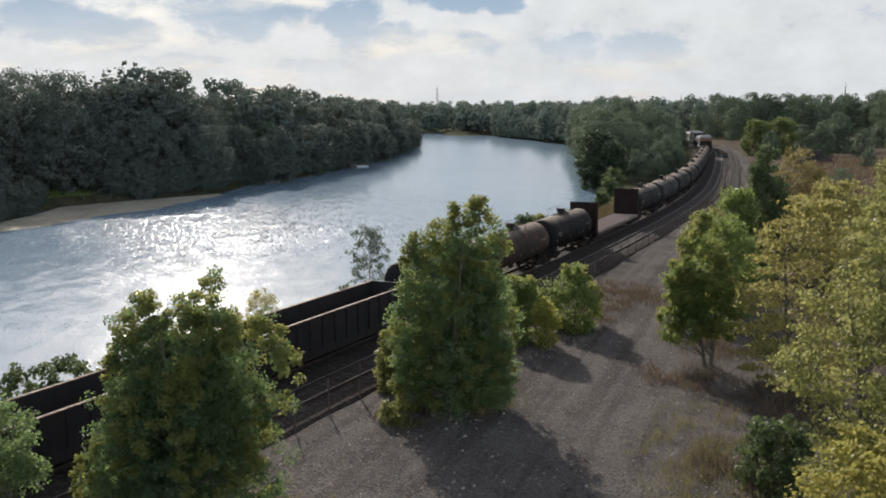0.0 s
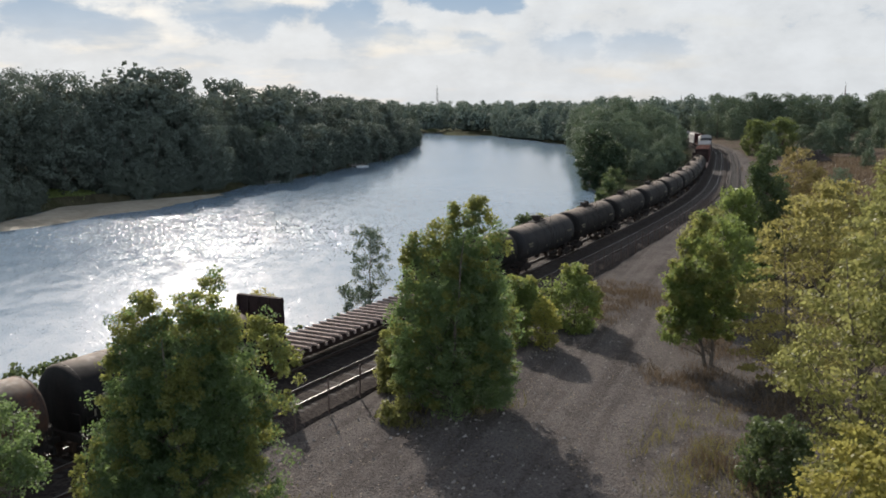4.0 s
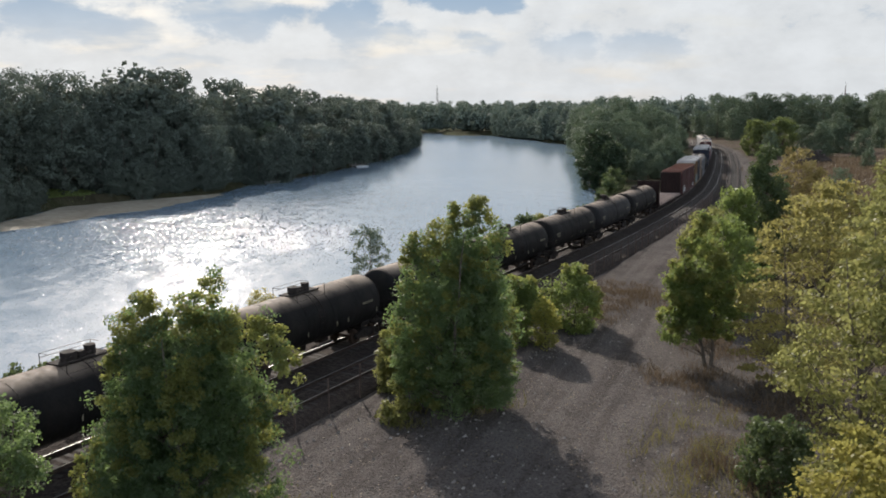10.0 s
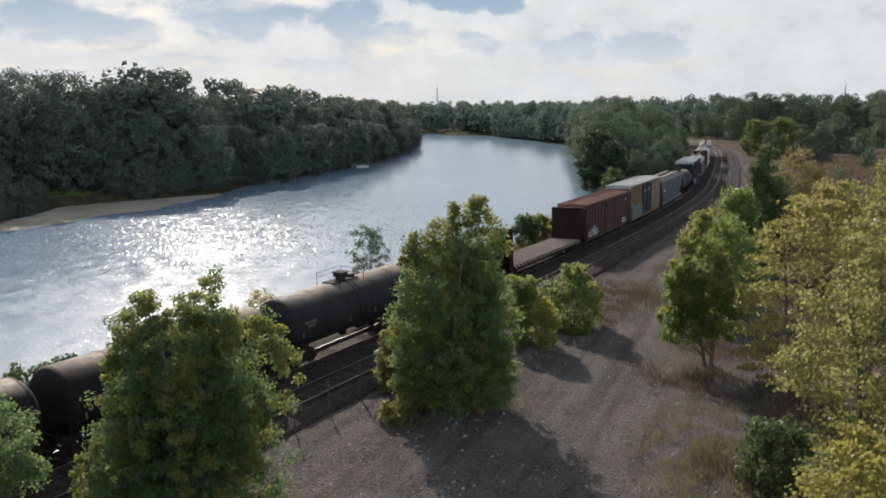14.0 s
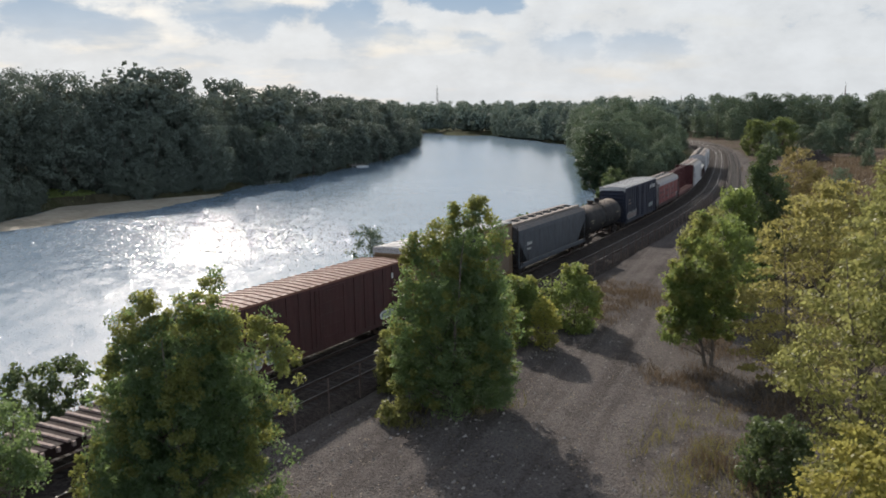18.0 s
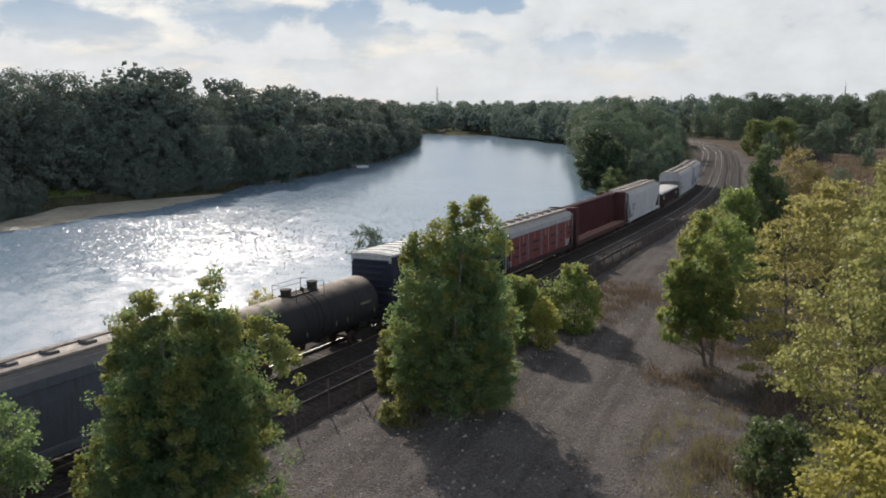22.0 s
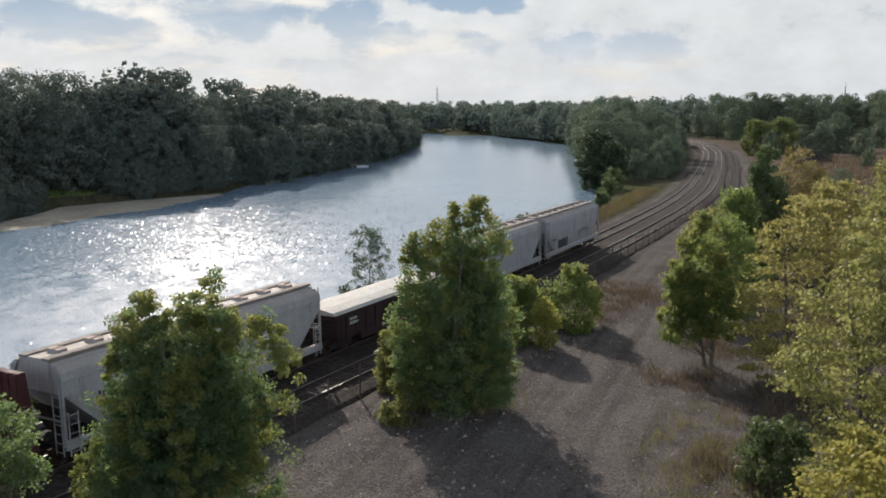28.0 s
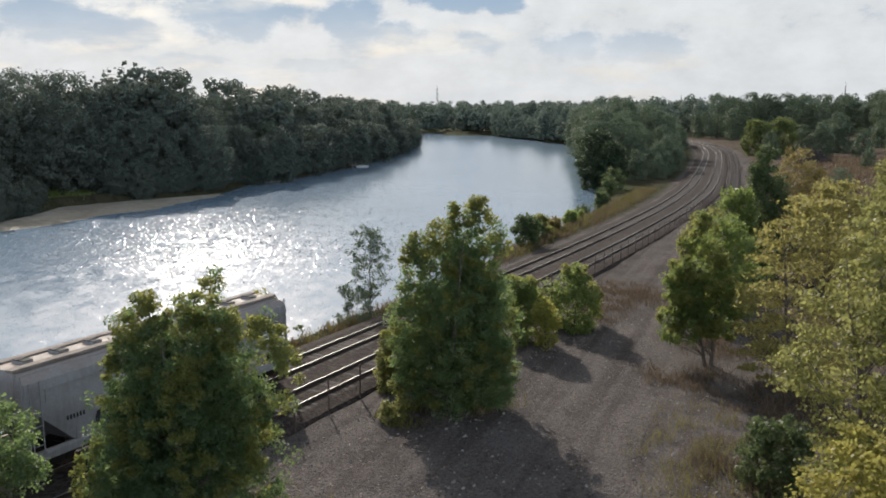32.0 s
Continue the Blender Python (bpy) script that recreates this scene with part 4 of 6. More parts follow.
    # a dark tree that leans out over the water, with a wood of separate crowns behind it
    make_tree("tree", 41, 13.0, 0.6, [2.2, 3.4, 4.0, 4.0, 3.4, 2.0], 200, 46, 0.4, 0.9, LEAF_SHADE, 0.3, 2, 0.6, label="dark tree leaning over the river by the curve", at=on_ground(32.4, 179.5))
    make_tree("tree", 42, 8.0, 0.6, [2.0, 2.8, 3.0, 2.4, 1.2], 130, 40, 0.4, 0.85, LEAF_SHADE, 0.2, 2, 0.5, label="dark tree at the water's edge by the curve", at=on_ground(34.8, 174.0))
    make_tree("tree", 43, 12.0, 0.4, [3.4, 4.2, 4.4, 3.8, 2.2], 190, 46, 0.5, 1.0, LEAF_CURVE, 0.25, 1, 0.4, label="paler green tree on the far river bank", at=on_ground(-42.5, 207.0))
    # woods behind the yard and across the river's end
    for i in range(24):
        x = rnd.uniform(108, 330)
        y = rnd.uniform(340, 440) - 0.25 * (x - 110)
        plant(x, y, rnd.uniform(13, 20), "green tree in the wood behind the yard", "trees behind the yard")
    for x, y, h in [(122, 408, 13), (127, 396, 20.5), (135, 402, 19), (143, 398, 21), (150, 396, 20), (157, 392, 19.5), (166, 396, 18), (174, 392, 18.5), (184, 390, 17.5), (196, 385, 20), (206, 380, 22), (216, 384, 20)]:
        plant(x, y, h, "tall dark tree in the wood behind the yard", "trees behind the yard", rnd.choice([0, 1, 4]))
    for x, y, h in [(96.5, 262, 10.6), (104.8, 264, 11.4)]:
        make_tree("tree", int(x), h, 0.2, [3.4, 4.4, 4.7, 4.0, 2.2], 190, 44, 0.42, 0.95, LEAF_OLIVE, 0.3, 2, 0.3, label="round olive-green tree beside the yard", at=on_ground(x, y))
    for i in range(20):
        t = i / 19
        x, y = -60 + 190 * t + rnd.uniform(-5, 5), 610 - 150 * t * t + rnd.uniform(0, 40) - (40 if t > 0.4 else 0)
        if river_depth(np.array([x]), np.array([y]))[0] > -4:
            y += 60
        plant(x, y, rnd.uniform(13, 18), "hazy green tree at the river's bend", "trees at the bend")
    for x, y, h in [(96, 250, 8), (113, 255, 10), (125, 270, 12), (140, 262, 11), (150, 250, 12), (118, 240, 8), (165, 262, 13), (60, 128, 6), (72, 118, 7), (80, 112, 8), (120, 285, 9), (132, 292, 10), (146, 284, 9), (160, 296, 11), (112, 296, 8), (175, 280, 10), (190, 292, 12), (100, 200, 5), (112, 190, 5), (122, 205, 6), (135, 200, 7), (88, 150, 5), (96, 140, 6)]:
        plant(x, y, h, "green bushy tree at the edge of the yard", "trees behind the yard", rnd.choice([0, 2, 3]))


far_woods()


def distant_wood(name, label, band, n, seed, leaf):
    """A far belt of trees, too many to count: leaf clumps heaped in crowns."""
    rng = np.random.default_rng(seed)
    cent, rad = [], []
    for i in range(n):
        t = rng.random()
        x0, y0, x1, y1, deep, hmin, hmax = band
        x, y = x0 + (x1 - x0) * t + rng.normal() * 3, y0 + (y1 - y0) * t + rng.random() * deep
        if river_depth(np.array([x]), np.array([y]))[0] > -3:
            continue
        h = hmin + (hmax - hmin) * rng.random()
        g = -0.5
        for j in range(13):
            u = rng.random()
            r = h * 0.3 * math.sqrt(max(0.05, 1 - (2 * u - 0.9) ** 2))
            a = rng.random() * 6.28
            cent.append((x + r * math.cos(a), y + r * math.sin(a), g + h * (0.08 + 0.87 * u)))
            rad.append(h * 0.13)
    me = quads(name, leaf_cloud(rng, np.array(cent), np.array(rad), 22, 1.35, outward=0.9), leaf)
    tagged(new(name, me), label, "wood", kind="stuff")


# these belts look hazy through their leaf colour alone
distant_wood("distant_wood", "hazy green wood across the river's end", (-90, 640, 190, 560, 60, 13, 19), 190, 5, LEAF_HAZE_TINT)
distant_wood("distant_wood", "green bushes along the river's end", (-30, 582, 66, 505, 14, 8, 13), 60, 8, LEAF_HAZE_TINT)
distant_wood("distant_wood", "hazy green wood on the horizon", (-200, 900, 420, 800, 90, 15, 22), 220, 6, LEAF_HAZE_TINT)
distant_wood("distant_wood", "green wood behind the railway yard", (95, 470, 420, 300, 60, 15, 22), 220, 7, LEAF_HAZE_TINT)


def grass(name, spots, n, leaf, label, seed, tall=0.5, wide=0.025):
    """Blades of grass and weeds, as loose thin pieces: spots of (x, y, rx, ry)."""
    rng = np.random.default_rng(seed)
    area = np.array([a[2] * a[3] for a in spots])
    pick = rng.choice(len(spots), n, p=area / area.sum())
    sp = np.array([a[:4] for a in spots])[pick]
    r, a = np.sqrt(rng.random(n)) * (1 + 0.25 * rng.normal(size=n)), rng.random(n) * 6.283
    x, y = sp[:, 0] + sp[:, 2] * r * np.cos(a), sp[:, 1] + sp[:, 3] * r * np.sin(a)
    keep = np.array([noise.noise(Vector((u * 0.5, v * 0.5, seed))) > -0.15 for u, v in zip(x, y)])
    x, y = x[keep], y[keep]
    z = land_height(x, y)[0]
    ok = z > WATER_Z + 0.3
    x, y, z = x[ok], y[ok], z[ok]
    m = len(x)
    h = tall * (0.4 + 0.9 * rng.random(m))
    t = rng.random(m) * 6.283
    dx, dy = np.cos(t) * wide, np.sin(t) * wide
    lx, ly = rng.normal(size=m) * h * 0.35, rng.normal(size=m) * h * 0.35
    pts = np.stack([np.stack([x - dx, y - dy, z - 0.03], 1), np.stack([x + dx, y + dy, z - 0.03], 1), np.stack([x + lx + dx * 0.5, y + ly + dy * 0.5, z + h], 1), np.stack([x + lx - dx * 0.5, y + ly - dy * 0.5, z + h * 0.95], 1)], 1)
    tagged(new(name, quads(name, pts, leaf)), label, "grass", kind="stuff")


def weeds():
    bank = [(*on_line(s, -5.0 - 0.02 * max(0, s - 40))[:2], 1.6, 2.2) for s in np.arange(-10, 135, 2.5)]
    grass("bank_grass", bank, 16000, GRASS_DRY, "dry brown grass on the river bank", 1, 0.5, 0.03)
    grass("bank_weeds", bank, 9000, GRASS_GREEN, "green weeds on the river bank", 2, 0.6, 0.03)
    grass("dry_grass", [(14.5, 66, 3.2, 5), (11, 60, 2, 3), (13.5, 45, 2.5, 2.5), (18, 52, 3, 4), (17, 40, 3, 4), (10.5, 27, 2.2, 3), (12, 33, 2, 3)], 13000, GRASS_DRY, "tawny dry grass in the yard", 3, 0.38, 0.016)
    grass("yard_weeds", [(10.2, 33, 2.4, 4.0), (9.3, 28, 2.0, 3.0), (12.5, 37, 2.5, 3.5), (11.5, 25, 2.5, 4), (16, 33, 3, 5)], 4200, GRASS_GREEN, "thin yellow-green weeds on the cinders", 4, 0.45, 0.012)
    grass("yard_weeds", [(-4.0, 26, 2.5, 2.5), (-6.0, 29, 2, 2), (-1.5, 38.5, 1.5, 1), (2.0, 40.0, 2.0, 1.2)], 2500, GRASS_GREEN, "thin yellow-green weeds on the cinders", 5, 0.4, 0.018)
    grass("lawn", [(-70, 156, 4.5, 5), (-73, 152, 4, 5)], 14000, GRASS_LAWN, "bright green lawn between trees on the far bank", 16, 0.3, 0.09)
    grass("scrub", [(60, 125, 8, 18), (75, 150, 12, 20), (90, 180, 16, 30), (55, 105, 8, 12), (48, 90, 8, 12), (110, 210, 18, 26)], 16000, GRASS_DRY, "russet dry scrub beyond the yard", 6, 1.1, 0.1)


weeds()


def pebbles():
    rng = np.random.default_rng(9)
    n = 3800
    x, y = rng.uniform(-8, 14, n), 22 + 42 * rng.random(n) ** 1.3
    off = line_offset(x, y)
    ok = (off > 6.6)
    x, y = x[ok], y[ok]
    z = land_height(x, y)[0]
    m = M()
    for a, b, c in zip(x, y, z):
        r = 0.018 + 0.06 * rng.random() ** 4
        t = rng.random(3) * 0.6 + 0.7
        m.add([(a - r * t[0], b - r, c - 0.01), (a + r, b - r * t[1], c - 0.01), (a + r * t[2], b + r, c - 0.01), (a - r, b + r, c - 0.01), (a - r * 0.4, b - r * 0.4, c + r), (a + r * 0.5, b, c + r * t[0]), (a, b + r * 0.5, c + r * t[1])],
              [(0, 1, 5, 4), (1, 2, 5), (2, 3, 6, 5), (3, 0, 4, 6), (4, 5, 6)])
    tagged(new("loose_stones", m.mesh("loose_stones", PEBBLE, fix=False)), "pale loose stones on the cinder ground", "stones", kind="stuff")


pebbles()


def litter():
    rng = np.random.default_rng(21)
    n = 9000
    x, y = rng.uniform(-9, 19, n), 20 + 52 * rng.random(n) ** 1.2
    ok = (line_offset(x, y) > 6.2) & (rng.random(n) < 0.25 + 0.75 * np.array([noise.noise(Vector((a * 0.3, b * 0.3, 4))) > 0.05 for a, b in zip(x, y)]))
    x, y = x[ok], y[ok]
    z = land_height(x, y)[0] + 0.012
    m = len(x)
    a = rng.random(m) * 6.283
    s = 0.028 + 0.04 * rng.random(m)
    dx, dy = np.cos(a) * s, np.sin(a) * s
    lift = rng.random(m) * 0.03
    pts = np.stack([np.stack([x - dx, y - dy, z], 1), np.stack([x + dy * 0.6, y - dx * 0.6, z + lift], 1), np.stack([x + dx, y + dy, z + 0.01], 1), np.stack([x - dy * 0.6, y + dx * 0.6, z + lift * 0.4], 1)], 1)
    tagged(new("fallen_leaves", quads("fallen_leaves", pts, LEAF_LITTER)), "pale fallen leaves scattered over the cinders", "leaves", kind="stuff")


litter()


def rubble():
    rng = random.Random(12)
    root = tagged(new("rubble_pile"), "dark heap of old ties and rubble in the scrub", "rubble pile")
    x, y = 97, 222
    root.matrix_basis = Matrix.Translation((x, y, height_at(x, y) - 0.1))
    m = M()
    n, k = 18, 6
    vs = [(0, 0, 3.4)]
    for j in range(1, k + 1):
        for i in range(n):
            a = 2 * math.pi * i / n
            r = j / k
            vs.append((6.0 * r * math.cos(a) + rng.uniform(-0.2, 0.2), 3.2 * r * math.sin(a) + rng.uniform(-0.2, 0.2), 3.4 * (1 - r) ** 0.8 + rng.uniform(-0.3, 0.3) * (j < k)))
    fs = [(0, 1 + i, 1 + (i + 1) % n) for i in range(n)] + [(1 + (j - 1) * n + i, 1 + j * n + i, 1 + j * n + (i + 1) % n, 1 + (j - 1) * n + (i + 1) % n) for j in range(1, k) for i in range(n)]
    part("heap", m.add(vs, fs), BALLAST, root)
    t = M().box(-1.3, 1.3, -0.12, 0.12, -0.1, 0.1).mesh("old_tie", TIE)
    for i in range(26):
        a, r = rng.uniform(0, 6.28), rng.uniform(0, 0.85)
        part("old_tie", t, TIE, root, at=pose(6 * r * math.cos(a), 3.2 * r * math.sin(a), 3.4 * (1 - r) ** 0.8 + 0.1, rng.uniform(-20, 20), rng.uniform(-25, 25), rng.uniform(0, 180)))


rubble()


def switch_stand(s, off):
    x, y, h = on_line(s, off)
    root = tagged(new("switch_stand"), "low dark switch stand beside the old siding", "switch stand")
    root.matrix_basis = Matrix.Translation((x, y, height_at(x, y) - 0.02)) @ Matrix.Rotation(-h, 4, "Z")
    part("base_tie", M().box(-1.1, 1.1, -0.35, -0.12, 0.0, 0.16), TIE, root)
    part("base_tie", M().box(-1.1, 1.1, 0.12, 0.35, 0.0, 0.16), TIE, root)
    part("housing", M().box(-0.2, 0.2, -0.3, 0.3, 0.161, 0.5), RAIL_SIDE, root)
    part("mast", M().tube((0, 0, 0.5), (0, 0, 1.35), 0.035, n=8), RAIL_SIDE, root)
    part("target", M().box(-0.38, 0.38, -0.015, 0.015, 1.1, 1.34), RAIL_SIDE, root, "rusty target blade")
    part("throw_lever", M().tube((0.0, 0.3, 0.4), (0.0, 0.95, 0.55), 0.025, n=6), RAIL_SIDE, root)


switch_stand(95.0, 9.3)


def dock(x, y, turn, label):
    root = tagged(new("dock"), label, "dock")
    root.matrix_basis = Matrix.Translation((x, y, WATER_Z)) @ Matrix.Rotation(turn, 4, "Z")
    for i in range(12):
        part("plank", M().box(-0.9, 0.9, i * 0.42, i * 0.42 + 0.39, 0.55, 0.62), DOCK_WOOD, root)
    for px in (-0.85, 0.85):
        part("beam", M().box(px - 0.06, px + 0.06, 0, 5.0, 0.42, 0.55), DOCK_WOOD, root)
        for py in (0.3, 2.5, 4.7):
            part("post", M().tube((px, py, -1.5), (px, py, 1.2), 0.09, n=8), DOCK_WOOD, root)
    boat = tagged(new("rowing_boat"), "small pale boat moored at a dock", "boat")
    boat.matrix_basis = Matrix.Translation((x, y, WATER_Z)) @ Matrix.Rotation(turn, 4, "Z") @ Matrix.Translation((2.0, 1.0, 0))
    ring = [(-0.35, 0.0), (-0.75, 0.8), (-0.8, 2.2), (-0.45, 3.5), (0.0, 4.1), (0.45, 3.5), (0.8, 2.2), (0.75, 0.8), (0.35, 0.0)]
    n = len(ring)
    m = M().add([(a * 0.6, b * 0.94 + 0.1, -0.12) for a, b in ring] + [(a, b, 0.45) for a, b in ring] + [(a * 0.9, b * 0.96 + 0.06, 0.45) for a, b in ring] + [(a * 0.55, b * 0.9 + 0.2, 0.0) for a, b in ring],
                [(j * n + i, j * n + (i + 1) % n, (j + 1) * n + (i + 1) % n, (j + 1) * n + i) for j in range(3) for i in range(n)] + [tuple(range(n)), tuple(range(3 * n, 4 * n))])
    part("hull", m, DOCK_PAINT, boat)
    for yy in (1.0, 2.4):
        part("seat", M().box(-0.62, 0.62, yy - 0.14, yy + 0.14, 0.3, 0.34), DOCK_WOOD, boat)


dock(-43.0, 195.5, -0.9, "weathered grey dock at the far shore")
dock(-27.0, 247.0, -0.9, "weathered grey dock at the far shore")


# ---------------------------------------------------------------- freight cars
# A car's own space: y runs back along the train, x to the yard side, z up from the railhead.
STEEL_DARK = painted("dark_steel", (0.025, 0.023, 0.022), (0.06, 0.042, 0.033), 0.6, 0.75, spec=0.15)
TANK_BLACK = painted("tank_black", (0.012, 0.0115, 0.0115), (0.034, 0.029, 0.026), 0.55, 0.6, top_tan=0.8, spec=0.14)
TANK_BROWN = painted("tank_brown", (0.045, 0.036, 0.032), (0.12, 0.055, 0.032), 0.7, 0.6, top_tan=0.7, spec=0.14)
TANK_GREY = painted("tank_grey", (0.026, 0.026, 0.028), (0.045, 0.038, 0.034), 0.55, 0.6, top_tan=0.8, spec=0.14)
WHEEL = painted("wheel_steel", (0.07, 0.045, 0.033), (0.03, 0.025, 0.02), 0.6, 0.6, 0.4)
WHITE_MARK = painted("white_marking", (0.62, 0.62, 0.6), (0.2, 0.17, 0.15), 0.5, 0.6)
BOX_RED = painted("boxcar_red", (0.07, 0.029, 0.027), (0.05, 0.035, 0.032), 0.6, 0.65)
BOX_RED_ROOF = painted("boxcar_red_roof", (0.185, 0.082, 0.06), (0.13, 0.08, 0.06), 0.6, 0.6)
BOX_GOLD = painted("boxcar_gold", (0.16, 0.105, 0.058), (0.1, 0.06, 0.04), 0.6, 0.65)
BOX_TAN = painted("boxcar_tan", (0.16, 0.12, 0.088), (0.12, 0.08, 0.06), 0.6, 0.65)
BOX_NAVY = painted("boxcar_navy", (0.013, 0.017, 0.032), (0.04, 0.035, 0.036), 0.5, 0.6)
ROOF_WHITE = painted("galvanised_roof", (0.4, 0.4, 0.4), (0.2, 0.18, 0.165), 0.6, 0.6, 0.2, False)
DOOR_BLACK = painted("door_black", (0.016, 0.018, 0.03), (0.06, 0.045, 0.04), 0.5, 0.6)
GREY_HOPPER = painted("hopper_grey", (0.068, 0.076, 0.09), (0.05, 0.045, 0.042), 0.5, 0.6, top_tan=0.7)
PALE_HOPPER = painted("hopper_pale", (0.3, 0.3, 0.31), (0.17, 0.145, 0.13), 0.5, 0.6, top_tan=0.85)
WHITE_HOPPER = painted("hopper_white", (0.36, 0.36, 0.36), (0.2, 0.17, 0.15), 0.45, 0.6, top_tan=0.85)
HATCH_PALE = painted("hatch_pale", (0.4, 0.31, 0.27), (0.22, 0.15, 0.12), 0.6, 0.7, 0, False)
GRAFF_RED = painted("graffiti_red", (0.16, 0.038, 0.037), (0.1, 0.05, 0.04), 0.35, 0.6)
GRAFF_DARK = painted("graffiti_dark", (0.02, 0.02, 0.024), (0.06, 0.05, 0.05), 0.3, 0.6)
GRAFF_PALE = painted("graffiti_pale", (0.24, 0.27, 0.26), (0.16, 0.16, 0.15), 0.5, 0.65)
GRAFF_FADED = painted("graffiti_faded", (0.22, 0.18, 0.145), (0.13, 0.1, 0.08), 0.6, 0.65)
GRAFF_TEAL = painted("graffiti_teal", (0.075, 0.125, 0.12), (0.1, 0.1, 0.09), 0.5, 0.65)
GRAFF_PINK = painted("graffiti_pink", (0.16, 0.075, 0.07), (0.15, 0.1, 0.09), 0.4, 0.6)
BEAM_RED = painted("beam_red", (0.06, 0.017, 0.018), (0.09, 0.04, 0.035), 0.5, 0.6)
DECK_RED = painted("deck_red", (0.2, 0.1, 0.085), (0.3, 0.24, 0.2), 0.7, 0.8, 0, False)
FLAT_BROWN = painted("flat_brown", (0.024, 0.015, 0.014), (0.045, 0.027, 0.022), 0.5, 0.8, spec=0.15)
SLAT_WOOD = painted("slat_pale", (0.36, 0.28, 0.25), (0.1, 0.07, 0.06), 0.6, 0.8, 0, False)
GON_DARK = painted("gondola_dark", (0.017, 0.0155, 0.017), (0.045, 0.03, 0.025), 0.5, 0.65)
GON_MAROON = painted("gondola_maroon", (0.032, 0.016, 0.016), (0.045, 0.032, 0.028), 0.5, 0.7)
COVER_WHITE = painted("cover_white", (0.46, 0.44, 0.41), (0.26, 0.23, 0.2), 0.45, 0.65, 0, False)
TANK_MARK = painted("tank_marking", (0.2, 0.18, 0.13), (0.06, 0.05, 0.045), 0.6, 0.6)
GRATE = painted("walkway_grate", (0.24, 0.205, 0.18), (0.1, 0.09, 0.08), 0.6, 0.8, 0, False)
GRATE_DARK = painted("hatch_dark", (0.09, 0.085, 0.08), (0.05, 0.045, 0.04), 0.6, 0.8, 0, False)
GON_EDGE = painted("worn_edge", (0.13, 0.075, 0.058), (0.07, 0.045, 0.036), 0.6, 0.6, 0.1)
GLITTER_STEEL = painted("bare_edge", (0.26, 0.24, 0.225), (0.14, 0.1, 0.08), 0.6, 0.6, 0.2)


def truck_meshes():
    w = M()
    for x in (-0.76, 0.76):
        s = 1 if x > 0 else -1
        w.tube((x - 0.05 * s, 0, 0), (x + 0.05 * s, 0, 0), 0.42, n=20)
        w.tube((x - 0.1 * s, 0, 0), (x - 0.05 * s, 0, 0), 0.45, n=20)
        w.tube((x + 0.05 * s, 0, 0), (x + 0.1 * s, 0, 0), 0.12, n=10)
    w.tube((-1.05, 0, 0), (1.05, 0, 0), 0.08, n=10)
    frame_side = M().across([(-1.18, 0.5), (-1.18, 0.66), (-0.75, 0.7), (-0.45, 0.86), (0.45, 0.86), (0.75, 0.7), (1.18, 0.66), (1.18, 0.5), (0.78, 0.5), (0.5, 0.3), (-0.5, 0.3), (-0.78, 0.5)], -0.07, 0.07)
    for y in (-0.9, 0.9):
        frame_side.box(-0.1, 0.1, y - 0.17, y + 0.17, 0.34, 0.62)
    springs = M()
    for y in (-0.22, 0.0, 0.22):
        springs.tube((0.0, y, 0.4), (0.0, y, 0.7), 0.09, n=8)
    springs.box(-0.11, 0.11, -0.33, 0.33, 0.37, 0.41).box(-0.11, 0.11, -0.33, 0.33, 0.69, 0.72)
    bolster = M().across([(-0.22, 0.6), (-0.26, 0.85), (0.26, 0.85), (0.22, 0.6)], -1.1, 1.1).tube((0, 0, 0.8), (0, 0, 0.98), 0.2, n=12)
    return (w.mesh("wheelset", WHEEL, True), frame_side.mesh("side_frame", STEEL_DARK), springs.mesh("spring_nest", STEEL_DARK, True), bolster.mesh("truck", STEEL_DARK))


TRUCK = truck_meshes()
WHEELSETS = []


def add_trucks(root, L, inset=1.75):
    for y in (-L / 2 + inset, L / 2 - inset):
        t = part("truck", TRUCK[3], STEEL_DARK, root, at=Matrix.Translation((0, y, 0)))
        for x in (-1.0, 1.0):
            part("side_frame", TRUCK[1], STEEL_DARK, t, at=Matrix.Translation((x, 0, 0)))
            part("spring_nest", TRUCK[2], STEEL_DARK, t, at=Matrix.Translation((x, 0, 0)))
        for dy in (-0.9, 0.9):
            w = part("wheelset", TRUCK[0], WHEEL, t, "brown steel wheels on an axle", at=Matrix.Translation((0, dy, 0.45)))
            WHEELSETS.append(w)


def coupler_mesh(sgn):
    m = M().box(-0.1, 0.1, min(0, sgn * 0.55), max(0, sgn * 0.55), 0.72, 0.95)
    m.box(-0.19, 0.14, min(sgn * 0.42, sgn * 0.72), max(sgn * 0.42, sgn * 0.72), 0.68, 1.0)
    return m.mesh("coupler", STEEL_DARK)


COUPLERS = (coupler_mesh(-1), coupler_mesh(1))


def add_couplers(root, L, body):
    for i, sg in enumerate((-1, 1)):
        part("coupler", COUPLERS[i], STEEL_DARK, root, at=Matrix.Translation((0, sg * (L / 2 - 0.72), 0)))


